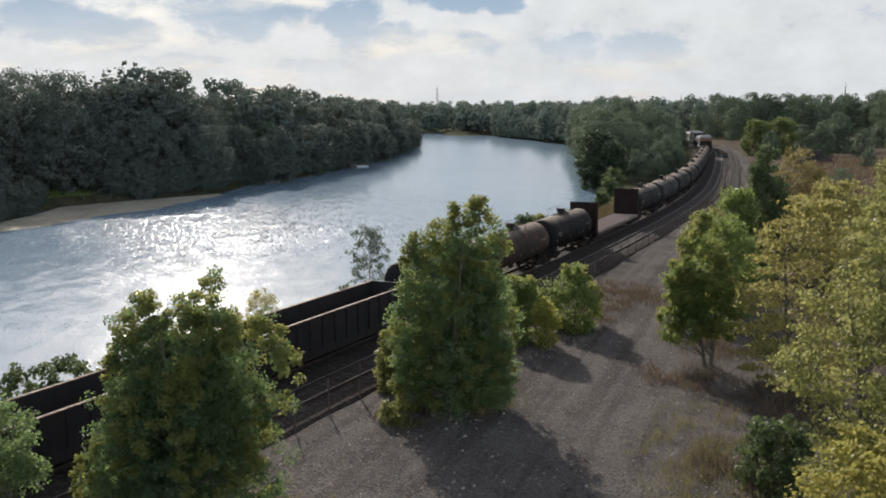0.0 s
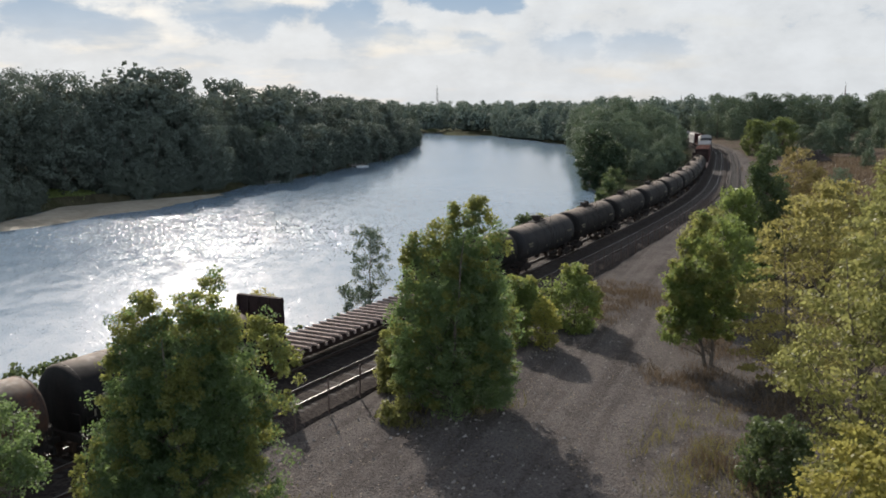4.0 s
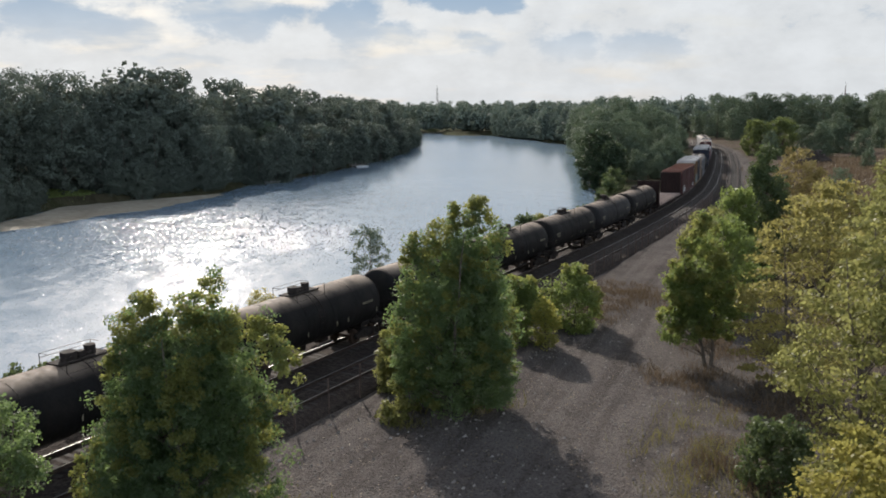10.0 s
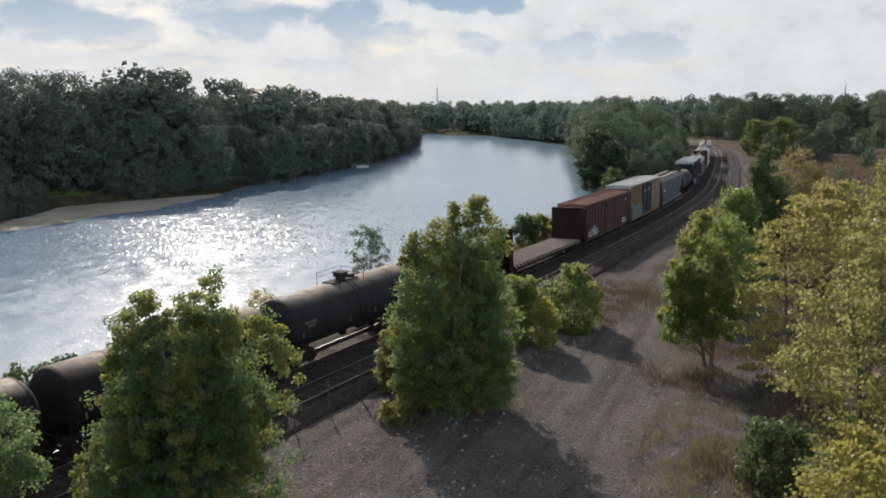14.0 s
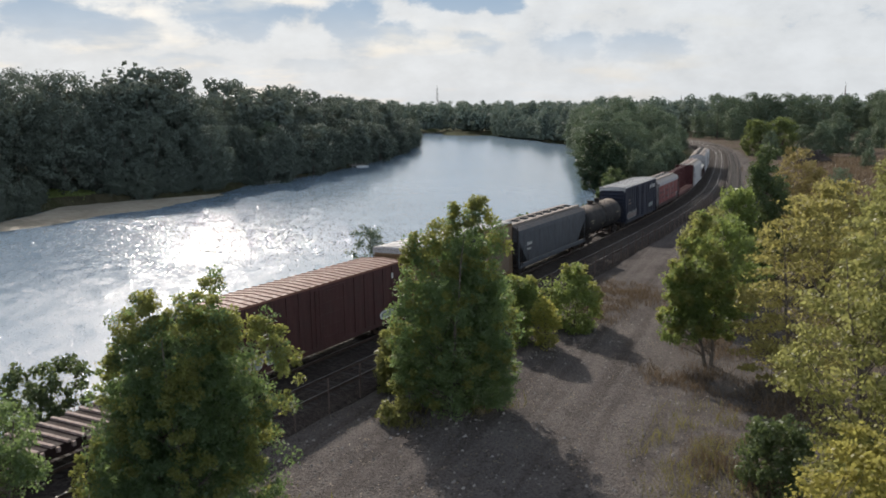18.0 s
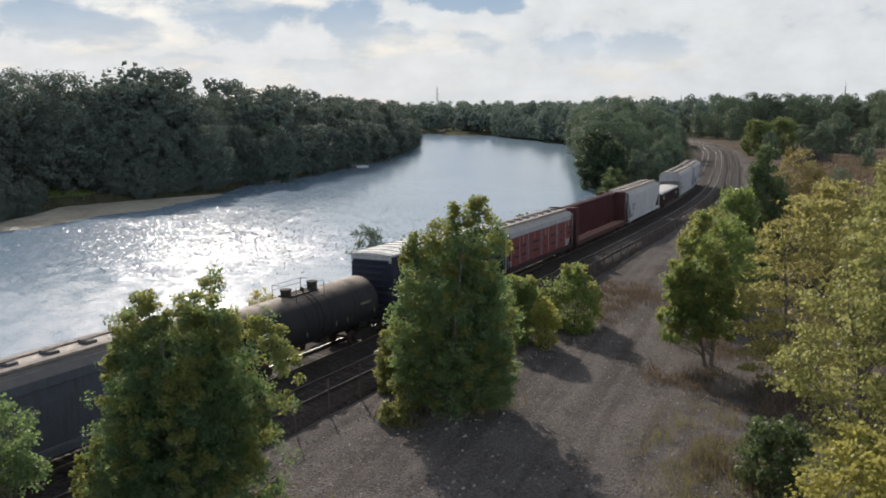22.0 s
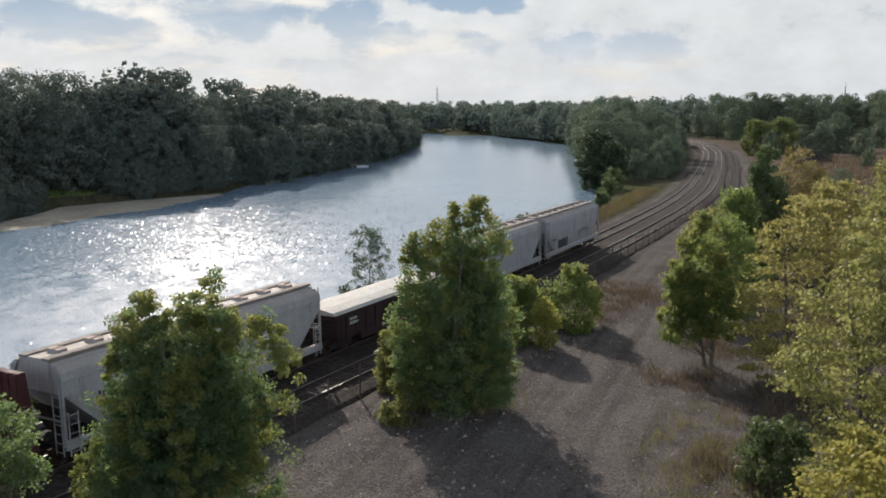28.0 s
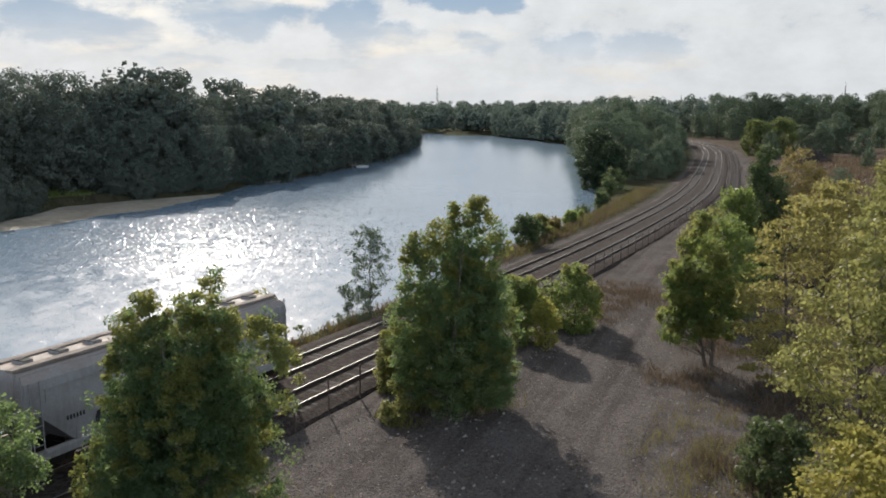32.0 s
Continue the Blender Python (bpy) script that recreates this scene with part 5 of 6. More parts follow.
def ladder(x, y, z0, z1, axis="y", width=0.45, out=0.08):
    """A ladder on a side (axis y) or on an end (axis x)."""
    m = M()
    for o in (-width / 2, width / 2):
        if axis == "y":
            m.box(x - 0.02, x + 0.02, y + o - 0.02, y + o + 0.02, z0, z1)
        else:
            m.box(x + o - 0.02, x + o + 0.02, y - 0.02, y + 0.02, z0, z1)
    z = z0 + 0.15
    while z < z1:
        if axis == "y":
            m.box(x - 0.015, x + 0.015, y - width / 2, y + width / 2, z - 0.015, z + 0.015)
        else:
            m.box(x - width / 2, x + width / 2, y - 0.015, y + 0.015, z - 0.015, z + 0.015)
        z += 0.38
    return m


def marks(root, x, rows, mat=None, name="lettering", label="faded white lettering bars"):
    """Flat bars of unreadable writing on a side: rows of (y0, y1, z0, z1)."""
    s = 1 if x > 0 else -1
    m = M()
    for y0, y1, z0, z1 in rows:
        n = max(1, int((y1 - y0) / ((z1 - z0) * 0.8)))
        w = (y1 - y0) / n
        for i in range(n):
            m.box(min(x, x + s * 0.006), max(x, x + s * 0.006), y0 + i * w, y0 + i * w + w * 0.55, z0, z1)
    part(name, m, mat or WHITE_MARK, root, label)["kind"] = "stuff"


def car_root(name, label, category="freight car"):
    return tagged(new(name), label, category, "cars of the freight train")


def tank_car(L, mat, label, r=1.5, dome="box", bands=False):
    root = car_root("tank_car", label, "tank car")
    cz, a = 2.43, L / 2 - 0.62
    prof = [(-a, 0.02), (-a + 0.03, 0.5 * r), (-a + 0.1, 0.8 * r), (-a + 0.2, 0.93 * r), (-a + 0.36, r)]
    prof += [(-a + 0.36 + (2 * a - 0.72) * i / 8, r) for i in range(1, 8)]
    prof += [(a - 0.36, r), (a - 0.2, 0.93 * r), (a - 0.1, 0.8 * r), (a - 0.03, 0.5 * r), (a, 0.02)]
    body = part("tank", M().lathe(prof, 36, cz), mat, root, smooth=True)
    seams = M()
    for y in np.linspace(-a + 0.4, a - 0.4, 6):
        seams.lathe([(y - 0.03, r - 0.01), (y - 0.025, r + 0.012), (y + 0.025, r + 0.012), (y + 0.03, r - 0.01)], 36, cz)
    part("weld_seam", seams, mat, body)
    for y in (-L / 2 + 1.9, L / 2 - 1.9):
        part("saddle", M().extrude([(-0.95, 0.95), (0.95, 0.95), (1.05, 1.25), (0.7, 1.5), (-0.7, 1.5), (-1.05, 1.25)], y - 0.45, y + 0.45), STEEL_DARK, root)
    for sg in (-1, 1):
        e = sg * (L / 2 - 0.62)
        part("end_sill", M().box(-1.4, 1.4, min(e, e - sg * 0.12), max(e, e - sg * 0.12), 0.85, 1.1).box(-0.3, 0.3, min(e, e - sg * 2.2), max(e, e - sg * 2.2), 0.75, 1.1).box(-1.35, 1.35, min(e, e - sg * 0.75), max(e, e - sg * 0.75), 1.1, 1.14), STEEL_DARK, root)
        rail = M()
        for x in (-1.35, -0.5, 0.5, 1.35):
            rail.tube((x, e - sg * 0.06, 1.12), (x, e - sg * 0.06, 2.05), 0.02, n=5)
        rail.tube((-1.35, e - sg * 0.06, 2.05), (1.35, e - sg * 0.06, 2.05), 0.022, n=5)
        part("hand_rail", rail, STEEL_DARK, root)
        part("ladder", ladder(1.42, sg * (L / 2 - 1.2), 0.5, 1.9), STEEL_DARK, root)
    # fittings on top
    top = cz + r
    walk_top = M().box(-0.45, 0.45, -1.25, 1.25, top - 0.02, top + 0.05).box(-0.86, 0.86, -1.25, 1.25, top - 0.3, top - 0.26)
    plat = part("top_platform", walk_top, STEEL_DARK, root)
    if dome == "twin":
        for y, h in ((-1.1, 0.36), (1.25, 0.42)):
            d = part("dome", M().tube((0, y, top - 0.05), (0, y, top + h), 0.3, n=16), STEEL_DARK, root, "dark round valve housing", True)
            part("lid", M().tube((0, y, top + h + 0.002), (0, y, top + h + 0.06), 0.34, n=16), STEEL_DARK, d)
        part("vent_pipe", M().tube((0.25, 0.1, top - 0.03), (0.25, 0.1, top + 0.3), 0.06, n=8).tube((-0.2, 0.5, top - 0.03), (-0.2, 0.5, top + 0.22), 0.08, n=8), STEEL_DARK, root)
    elif dome == "box":
        d = part("dome", M().tube((0, 0, top - 0.05), (0, 0, top + 0.22), 0.3, n=14).box(-0.32, 0.32, -0.3, 0.3, top + 0.2, top + 0.5), STEEL_DARK, root, "dark box-like valve housing")
        part("lid", M().box(-0.38, 0.38, -0.4, 0.4, top + 0.502, top + 0.535), STEEL_DARK, d)
        part("manway", M().tube((0, 1.05, top), (0, 1.05, top + 0.2), 0.24, n=14), STEEL_DARK, root, "", True)
    else:
        part("dome", M().tube((0, -0.5, top - 0.05), (0, -0.5, top + 0.4), 0.34, n=16).tube((0, 0.55, top - 0.05), (0, 0.55, top + 0.46), 0.24, n=14).box(-0.16, 0.16, -0.1, 0.25, top, top + 0.3), STEEL_DARK, root, "dark valve fittings", True)
    rl, rh = M(), 0.4 if dome == "low" else 0.6
    for x in (-0.85, 0.85):
        for y in (-1.25, 1.25):
            rl.tube((x, y, top - 0.3), (x, y, top + rh), 0.018, n=5)
        for z in (rh * 0.55, rh):
            rl.tube((x, -1.25, top + z), (x, 1.25, top + z), 0.012, n=5)
    for y in (-1.25, 1.25):
        rl.tube((-0.85, y, top + rh), (-0.3, y, top + rh), 0.014, n=5)
    part("platform_rail", rl, STEEL_DARK, root)
    side = M()
    for i in range(8):
        t0, t1 = radians(75 - i * 13), radians(75 - (i + 1) * 13)
        for y in (-0.22, 0.22):
            side.tube((math.cos(t0) * (r + 0.09), y, cz + math.sin(t0) * (r + 0.09)), (math.cos(t1) * (r + 0.09), y, cz + math.sin(t1) * (r + 0.09)), 0.018, n=4)
        side.tube((math.cos(t0) * (r + 0.09), -0.22, cz + math.sin(t0) * (r + 0.09)), (math.cos(t0) * (r + 0.09), 0.22, cz + math.sin(t0) * (r + 0.09)), 0.014, n=4)
    side.box(r - 0.1, r + 0.12, -0.9, 0.9, 1.08, 1.13)
    part("side_ladder", side, STEEL_DARK, root)
    part("outlet_valve", M().tube((0, 0, cz - r - 0.35), (0, 0, cz - r + 0.1), 0.22, 0.3, n=12).box(-0.5, 0.5, 1.1, 1.9, 0.75, 1.1), STEEL_DARK, root)
    tm = M()
    for y0, w, z in ((-a + 0.9, 1.0, 2.6), (a - 2.2, 1.1, 2.6), (-a + 1.1, 0.7, 2.38), (1.5, 0.1, 2.02), (-1.2, 0.1, 2.02), (a - 0.75, 0.1, 2.05), (-a + 0.7, 0.1, 2.05), (2.6, 0.1, 2.02)):
        n = max(1, int(w / 0.2))
        tz = 0.22 if w < 0.2 else 0.07
        for i in range(n):
            for sx in (1, -1):
                x = math.sqrt(max(0, (r + 0.012) ** 2 - (z - cz) ** 2))
                tm.box(min(sx * x, sx * (x - 0.03)), max(sx * x, sx * (x - 0.03)), y0 + i * w / n, y0 + (i + 0.7) * w / n, z - tz, z + tz)
    part("lettering", tm, TANK_MARK, root, "small dull lettering bars")["kind"] = "stuff"
    if bands:
        part("tank_band", M().lathe([(-0.5, r - 0.01), (-0.49, r + 0.015), (0.49, r + 0.015), (0.5, r - 0.01)], 36, cz), TANK_BROWN, body, "rust-stained band")
    add_trucks(root, L, 1.9)
    add_couplers(root, L, a)
    return root


def boxcar(L, H, wall, roof, door, label, graffiti=0, double=True):
    root = car_root("boxcar", label, "boxcar")
    a, w, z0 = L / 2 - 0.62, 1.52, 1.0
    body = part("body", M().box(-w, w, -a, a, z0, H - 0.22), wall, root)
    post = M().box(-0.0275, 0.0275, -0.055, 0.055, z0 + 0.03, H - 0.3).mesh("side_post", wall)
    dw = 2.45 if double else 1.5
    n = 15
    for i in range(n + 1):
        y = -a + 0.12 + (2 * a - 0.24) * i / n
        if abs(y - 0.25) > dw + 0.05:
            for sx in (-1, 1):
                part("side_post", post, wall, body, at=Matrix.Translation((sx * (w + 0.0275), y, 0)))
    for sg in (-1, 1):
        for i in range(9):
            ends = M()
            z = z0 + 0.25 + i * (H - z0 - 0.8) / 8
            e = sg * a
            ends.across([(e, z - 0.13), (e + sg * 0.07, z - 0.05), (e + sg * 0.07, z + 0.05), (e, z + 0.13)], -w + 0.15, w - 0.15)
            part("end_corrugation", ends, wall, body)
    band = H - 0.42
    roofm = M().extrude([(-w - 0.03, H - 0.24), (w + 0.03, H - 0.24), (w + 0.03, H - 0.12), (0, H), (-w - 0.03, H - 0.12)], -a - 0.03, a + 0.03)
    rf = part("roof", roofm, roof, root)
    seam = M().extrude([(-w - 0.035, H - 0.12), (0, H - 0.003), (w + 0.035, H - 0.12), (w + 0.035, H - 0.075), (0, H + 0.04), (-w - 0.035, H - 0.075)], -0.025, 0.025).mesh("roof_seam", roof)
    nr = 25 if roof is BOX_RED_ROOF else 14
    for i in range(nr + 1):
        part("roof_seam", seam, roof, rf, at=Matrix.Translation((0, -a + 0.25 + (2 * a - 0.5) * i / nr, 0)))
    for sg in (-1, 1):
        part("end_fascia", M().box(-w - 0.015, w + 0.015, min(sg * a, sg * (a + 0.03)), max(sg * a, sg * (a + 0.03)), H - 0.62, H - 0.26), roof, rf)
        part("end_ladder", ladder(1.1, sg * (a + 0.1), 0.75, H - 0.7, "x"), wall, root)
        part("side_ladder", ladder(w + 0.08, sg * (a - 0.35), 0.6, 2.6), wall, root)
        part("brake_platform", M().box(-0.8, 0.8, min(sg * a, sg * (a + 0.3)), max(sg * a, sg * (a + 0.3)), 1.0, 1.05), STEEL_DARK, root)
    for sx in (-1, 1):
        for k, (y0, y1) in enumerate(((-dw + 0.25, 0.25), (0.26, dw + 0.25)) if double else ((-dw + 0.25, dw + 0.25),)):
            d = part("door", M().box(min(sx * w, sx * (w + 0.05)), max(sx * w, sx * (w + 0.05)), y0 + 0.04, y1 - 0.04, z0 + 0.05, H - 0.4), door, root)
            rb = M()
            for i in range(5):
                z = z0 + 0.4 + i * (H - 2.0) / 4
                rb.box(min(sx * (w + 0.05), sx * (w + 0.075)), max(sx * (w + 0.05), sx * (w + 0.075)), y0 + 0.1, y1 - 0.1, z - 0.04, z + 0.04)
            for y in (y0 + 0.35, y1 - 0.35):
                rb.tube((sx * (w + 0.1), y, z0 + 0.1), (sx * (w + 0.1), y, H - 0.45), 0.025, n=5)
            part("door_bar", rb, door, d)
        part("side_sill", M().box(min(sx * (w - 0.05), sx * (w + 0.03)), max(sx * (w - 0.05), sx * (w + 0.03)), -a + 0.1, a - 0.1, z0 - 0.22, z0 + 0.02), wall, root)
    part("center_sill", M().box(-0.35, 0.35, -a, a, 0.65, 1.0).box(-0.9, -0.4, -1.5, -0.3, 0.45, 0.95).tube((0.6, 0.5, 0.75), (0.6, 1.7, 0.75), 0.22, n=10), STEEL_DARK, root)
    x = w + 0.061
    if graffiti == 1:
        part("faded_panel", M().box(w, w + 0.058, dw + 0.42, a - 0.2, z0 + 0.06, H - 0.45), BOX_TAN, body, "paler faded side panel")
    if graffiti == 1:      # gold car: bubble letters low on the side, small marks above
        rows = [(-a + 0.4 + i * 0.9, -a + 1.25 + i * 0.9, 1.12, 2.6 - 0.15 * (i % 3) + (0.25 if i == 0 else 0)) for i in range(6)]
        graff(root, x, rows, GRAFF_TEAL, GRAFF_PALE)
        marks(root, w + 0.08, [(-1.2, -0.6, 4.0, 4.12), (-1.2, -0.5, 3.78, 3.9), (0.9, 1.6, 4.0, 4.12), (0.9, 1.5, 3.78, 3.9)])
        graff(root, x, [(a - 5.0 + i * 0.85, a - 4.2 + i * 0.85, 2.4 + 0.2 * (i % 2), 4.1) for i in range(5)], BOX_TAN, GRAFF_FADED, 0.1)
    elif graffiti == 2:    # navy car
        graff(root, x, [(-a + 0.9 + i * 0.75, -a + 1.5 + i * 0.75, 1.2, 1.95 + 0.15 * (i % 2)) for i in range(6)], GRAFF_PINK, GRAFF_PALE, 0.14)
        graff(root, x, [(a - 4.2 + i * 0.6, a - 3.75 + i * 0.6, 1.6, 2.15) for i in range(4)], GRAFF_PALE, GRAFF_PALE, 0.1)
        marks(root, x, [(a - 3.4 + i * 0.78, a - 2.88 + i * 0.78, 3.95, 4.42) for i in range(4)])
        marks(root, x, [(-a + 1.5, -a + 2.3, 3.32, 3.5), (-a + 1.5, -a + 2.6, 2.92, 3.06)], GRAFF_FADED)
    else:
        graff(root, x, [(-a + 0.6 + i * 0.9, -a + 1.3 + i * 0.9, 1.1, 1.7 + 0.2 * (i % 3)) for i in range(4)], GRAFF_PALE, WHITE_MARK, 0.1)
        graff(root, x, [(a - 2.6, a - 1.2, 1.15, 1.7)], GRAFF_PALE, WHITE_MARK, 0.1)
        marks(root, x, [(a - 1.3, a - 0.95, 3.6, 3.95)])
    add_trucks(root, L)
    add_couplers(root, L, a)
    return root


def graff(root, x, rows, inner, outline, t=0.09, e=0.55):
    """Spray-painted letter shapes as flat rounded plates: an outline plate with an inner plate on it."""
    for k, (y0, y1, z0, z1) in enumerate(rows):
        o, c = M(), M()
        n = 22
        cy, cz, ry, rz = (y0 + y1) / 2, (z0 + z1) / 2, (y1 - y0) / 2 * 1.12, (z1 - z0) / 2
        for m, grow, depth in ((o, 0.0, 0.004), (c, t, 0.008)):
            ring = []
            for i in range(n):
                a = 2 * math.pi * i / n
                wv = 1 + 0.22 * noise.noise(Vector((math.cos(a) * 1.7 + y0 * 3.1, math.sin(a) * 1.7, k * 2.3)))
                yy = math.copysign(abs(math.cos(a)) ** e, math.cos(a)) * (ry - grow) * wv
                zz = math.copysign(abs(math.sin(a)) ** e, math.sin(a)) * (rz - grow) * min(1.08, wv)
                ring.append((cy + yy + 0.22 * zz * (1 if k % 2 else -0.6), cz + zz))
            m.across(ring, x - 0.002, x + depth)
        g = part("graffiti", o, outline, root, "sprayed graffiti shape")
        part("graffiti_fill", c, inner, g)
        if rz > 0.4:
            bar = M()
            lean = 0.22 * (1 if k % 2 else -0.6)
            for f, half in ((0.28, 0.32), (-0.3, 0.24)) if k % 3 else ((-0.02, 0.36),):
                z = cz + rz * f
                bar.across([(cy - ry * half + lean * rz * f, z - 0.045), (cy + ry * half + lean * rz * f, z - 0.03), (cy + ry * half * 0.9 + lean * rz * f, z + 0.05), (cy - ry * half * 0.8 + lean * rz * f, z + 0.04)], x + 0.0085, x + 0.012)
            part("graffiti_stroke", bar, outline, g)


def hopper(L, H, mat, label, graffiti=0, round_side=False, roofmat=None, ribs=False):
    root = car_root("covered_hopper", label, "hopper car")
    a, w = L / 2 - 0.7, 1.55
    zb = 1.05
    if round_side:
        prof = [(-w + 0.1, zb), (w - 0.1, zb), (w - 0.03, zb + 0.6), (w, zb + 1.4), (w, zb + 2.0), (w - 0.06, H - 0.8), (w - 0.2, H - 0.5), (w - 0.55, H - 0.22), (0.5, H - 0.12), (-0.5, H - 0.12), (-w + 0.55, H - 0.22), (-w + 0.2, H - 0.5), (-w + 0.06, H - 0.8), (-w, zb + 2.0), (-w, zb + 1.4), (-w + 0.03, zb + 0.6)]
    else:
        prof = [(-w, zb), (w, zb), (w, H - 0.62), (w - 0.12, H - 0.5), (w - 0.2, H - 0.3), (0.5, H - 0.1), (-0.5, H - 0.1), (-w + 0.2, H - 0.3), (-w + 0.12, H - 0.5), (-w, H - 0.62)]
    # the shell, with slope sheets that draw its lower ends in
    m = M()
    n = len(prof)
    draw = 1.0 if graffiti == 1 else 2.1
    st = [(-a, 0.0), (-a + draw, 1.0), (a - draw, 1.0), (a, 0.0)]
    vs = []
    for y, full in st:
        for px, pz in prof:
            low = zb + (H - zb) * 0.58
            vs.append((px, y, pz if full else max(pz, low)))
    fs = [(j * n + i, j * n + (i + 1) % n, (j + 1) * n + (i + 1) % n, (j + 1) * n + i) for j in range(3) for i in range(n)]
    fs += [tuple(range(n)), tuple(range(4 * n - 1, 3 * n - 1, -1))]
    body = part("body", m.add(vs, fs), mat, root)
    if ribs:
        k = 13
        for i in range(k + 1):
            y = -a + 0.15 + (2 * a - 0.3) * i / k
            zl = zb + (0.0 if abs(y) < a - draw else (abs(y) - a + draw) / draw * (H - zb) * 0.58)
            for sx in (-1, 1):
                part("side_rib", M().box(min(sx * w, sx * (w + 0.07)), max(sx * w, sx * (w + 0.07)), y - 0.05, y + 0.05, zl, H - 0.62), mat, body)
    else:
        for i in range(5):
            y = -a + 0.8 + (2 * a - 1.6) * i / 4
            zl = zb + 0.75 + (0.0 if abs(y) < a - draw else (abs(y) - a + draw) / draw * (H - zb) * 0.58)
            for sx in (-1, 1):
                part("side_seam", M().box(min(sx * (w - 0.02), sx * (w + 0.008)), max(sx * (w - 0.02), sx * (w + 0.008)), y - 0.03, y + 0.03, zl, H - 0.85), mat, body)
    for sx in (-1, 1):
        part("side_sill", M().extrude([(sx * (w - 0.16), zb - 0.2), (sx * (w + 0.06), zb - 0.2), (sx * (w + 0.06), zb + 0.06), (sx * (w - 0.02), zb + 0.16), (sx * (w - 0.16), zb + 0.16)], -L / 2 + 0.63, L / 2 - 0.63), GON_MAROON if graffiti == 1 else mat, root)
        part("top_chord", M().extrude([(sx * (w - 0.12), H - 0.98), (sx * (w + 0.05), H - 0.92), (sx * (w - 0.02), H - 0.56), (sx * (w - 0.34), H - 0.3), (sx * (w - 0.5), H - 0.3)], -L / 2 + 0.62, L / 2 - 0.62), mat, root, "pale rounded edge below the roof")
    rm = roofmat or mat
    run = M()
    for x in (-0.72, 0.72):
        run.box(x - 0.2, x + 0.2, -a - 0.1, a + 0.1, H - 0.16, H - 0.05)
    part("running_board", run, GRATE, root, "galvanised roof walkway")
    hatches = np.linspace(-a + 1.0, a - 1.0, 9)
    for y in hatches:
        h = part("hatch", M().box(-0.32, 0.32, y - 0.24, y + 0.24, H - 0.14, H - 0.015), mat, root)
        part("lid", M().box(-0.36, 0.36, y - 0.2, y + 0.2, H - 0.013, H + 0.03).box(-0.04, 0.04, y - 0.3, y + 0.3, H + 0.032, H + 0.06), HATCH_PALE if mat is WHITE_HOPPER else GRATE_DARK, h, "pale hatch lid" if mat is WHITE_HOPPER else "dark hatch lid")
    for y in (-a + 3.1, 0.0, a - 3.1):
        part("outlet", M().add([(-1.35, y - 1.4, zb), (1.35, y - 1.4, zb), (1.35, y + 1.4, zb), (-1.35, y + 1.4, zb), (-0.5, y - 0.3, 0.42), (0.5, y - 0.3, 0.42), (0.5, y + 0.3, 0.42), (-0.5, y + 0.3, 0.42)],
                               [(0, 1, 5, 4), (1, 2, 6, 5), (2, 3, 7, 6), (3, 0, 4, 7), (4, 5, 6, 7)]), mat, root)
    for sg in (-1, 1):
        e = sg * (L / 2 - 0.62)
        part("end_platform", M().box(-1.5, 1.5, min(e, e - sg * 1.1), max(e, e - sg * 1.1), zb - 0.15, zb - 0.08).box(-0.3, 0.3, min(e, e - sg * 2.4), max(e, e - sg * 2.4), 0.7, zb), STEEL_DARK, root)
        for x in (-1.5, 1.5):
            part("end_post", M().box(x - 0.05, x + 0.05, min(e, e - sg * 0.1), max(e, e - sg * 0.1), zb - 0.1, H - 0.9), mat, root)
            part("corner_post", M().box(x - 0.04, x + 0.04, min(e - sg * 2.1, e - sg * 2.2), max(e - sg * 2.1, e - sg * 2.2), zb, zb + 1.5), mat, root)
        part("end_rail", M().box(-1.45, 1.45, min(e, e - sg * 0.06), max(e, e - sg * 0.06), zb + 0.95, zb + 1.02), mat, root)
        part("slope_brace", M().add([(-0.9, e - sg * 0.9, zb), (0.9, e - sg * 0.9, zb), (0.9, e - sg * 0.35, H * 0.52), (-0.9, e - sg * 0.35, H * 0.52), (-0.9, e - sg * 1.0, zb), (0.9, e - sg * 1.0, zb), (0.9, e - sg * 0.45, H * 0.52), (-0.9, e - sg * 0.45, H * 0.52)],
                                    [(0, 1, 2, 3), (4, 7, 6, 5), (0, 3, 7, 4), (1, 5, 6, 2), (3, 2, 6, 7), (0, 4, 5, 1)]), STEEL_DARK, root)
        rung = GON_MAROON if graffiti == 1 else STEEL_DARK if mat is GREY_HOPPER else mat
        part("end_ladder", ladder(1.2, e + sg * 0.03, 0.6, H - 0.2, "x"), rung, root)
        part("side_ladder", ladder(w + 0.06, sg * (a - 0.3), 0.6, H - 0.5 if mat is PALE_HOPPER else 2.4), rung, root)
    x = w + (0.071 if ribs else 0.009)
    if graffiti == 1:      # red letters over the whole side
        cuts = [-a + 0.35, -a + 1.0, -a + 2.7, -a + 4.3, -a + 4.6, -a + 7.4, -a + 7.7, -a + 9.2, -a + 11.2, -a + 11.5, -a + 13.6, a - 0.3]
        for i, (y0, y1) in enumerate(zip(cuts, cuts[1:])):
            narrow = y1 - y0 < 0.4
            zl = zb + 0.2 + max(0.0, max(abs(y0), abs(y1)) - a + draw) * 0.9
            p = part("graffiti", M().box(x - 0.01, x + 0.005, y0 + 0.03, y1 - 0.03, zl, H - 1.0), GRAFF_DARK if narrow else GRAFF_RED, root, "dark sprayed stripe" if narrow else "red sprayed letter")
            part("graffiti_edge", M().box(x - 0.005, x + 0.012, y1 - 0.035, y1 + 0.035, zl + 0.1, H - 1.02), PALE_HOPPER, p, "pale outline")
            if not narrow and y1 - y0 > 1.0:
                for f in (0.3, 0.62):
                    zz = zl + (H - 1.0 - zl) * f
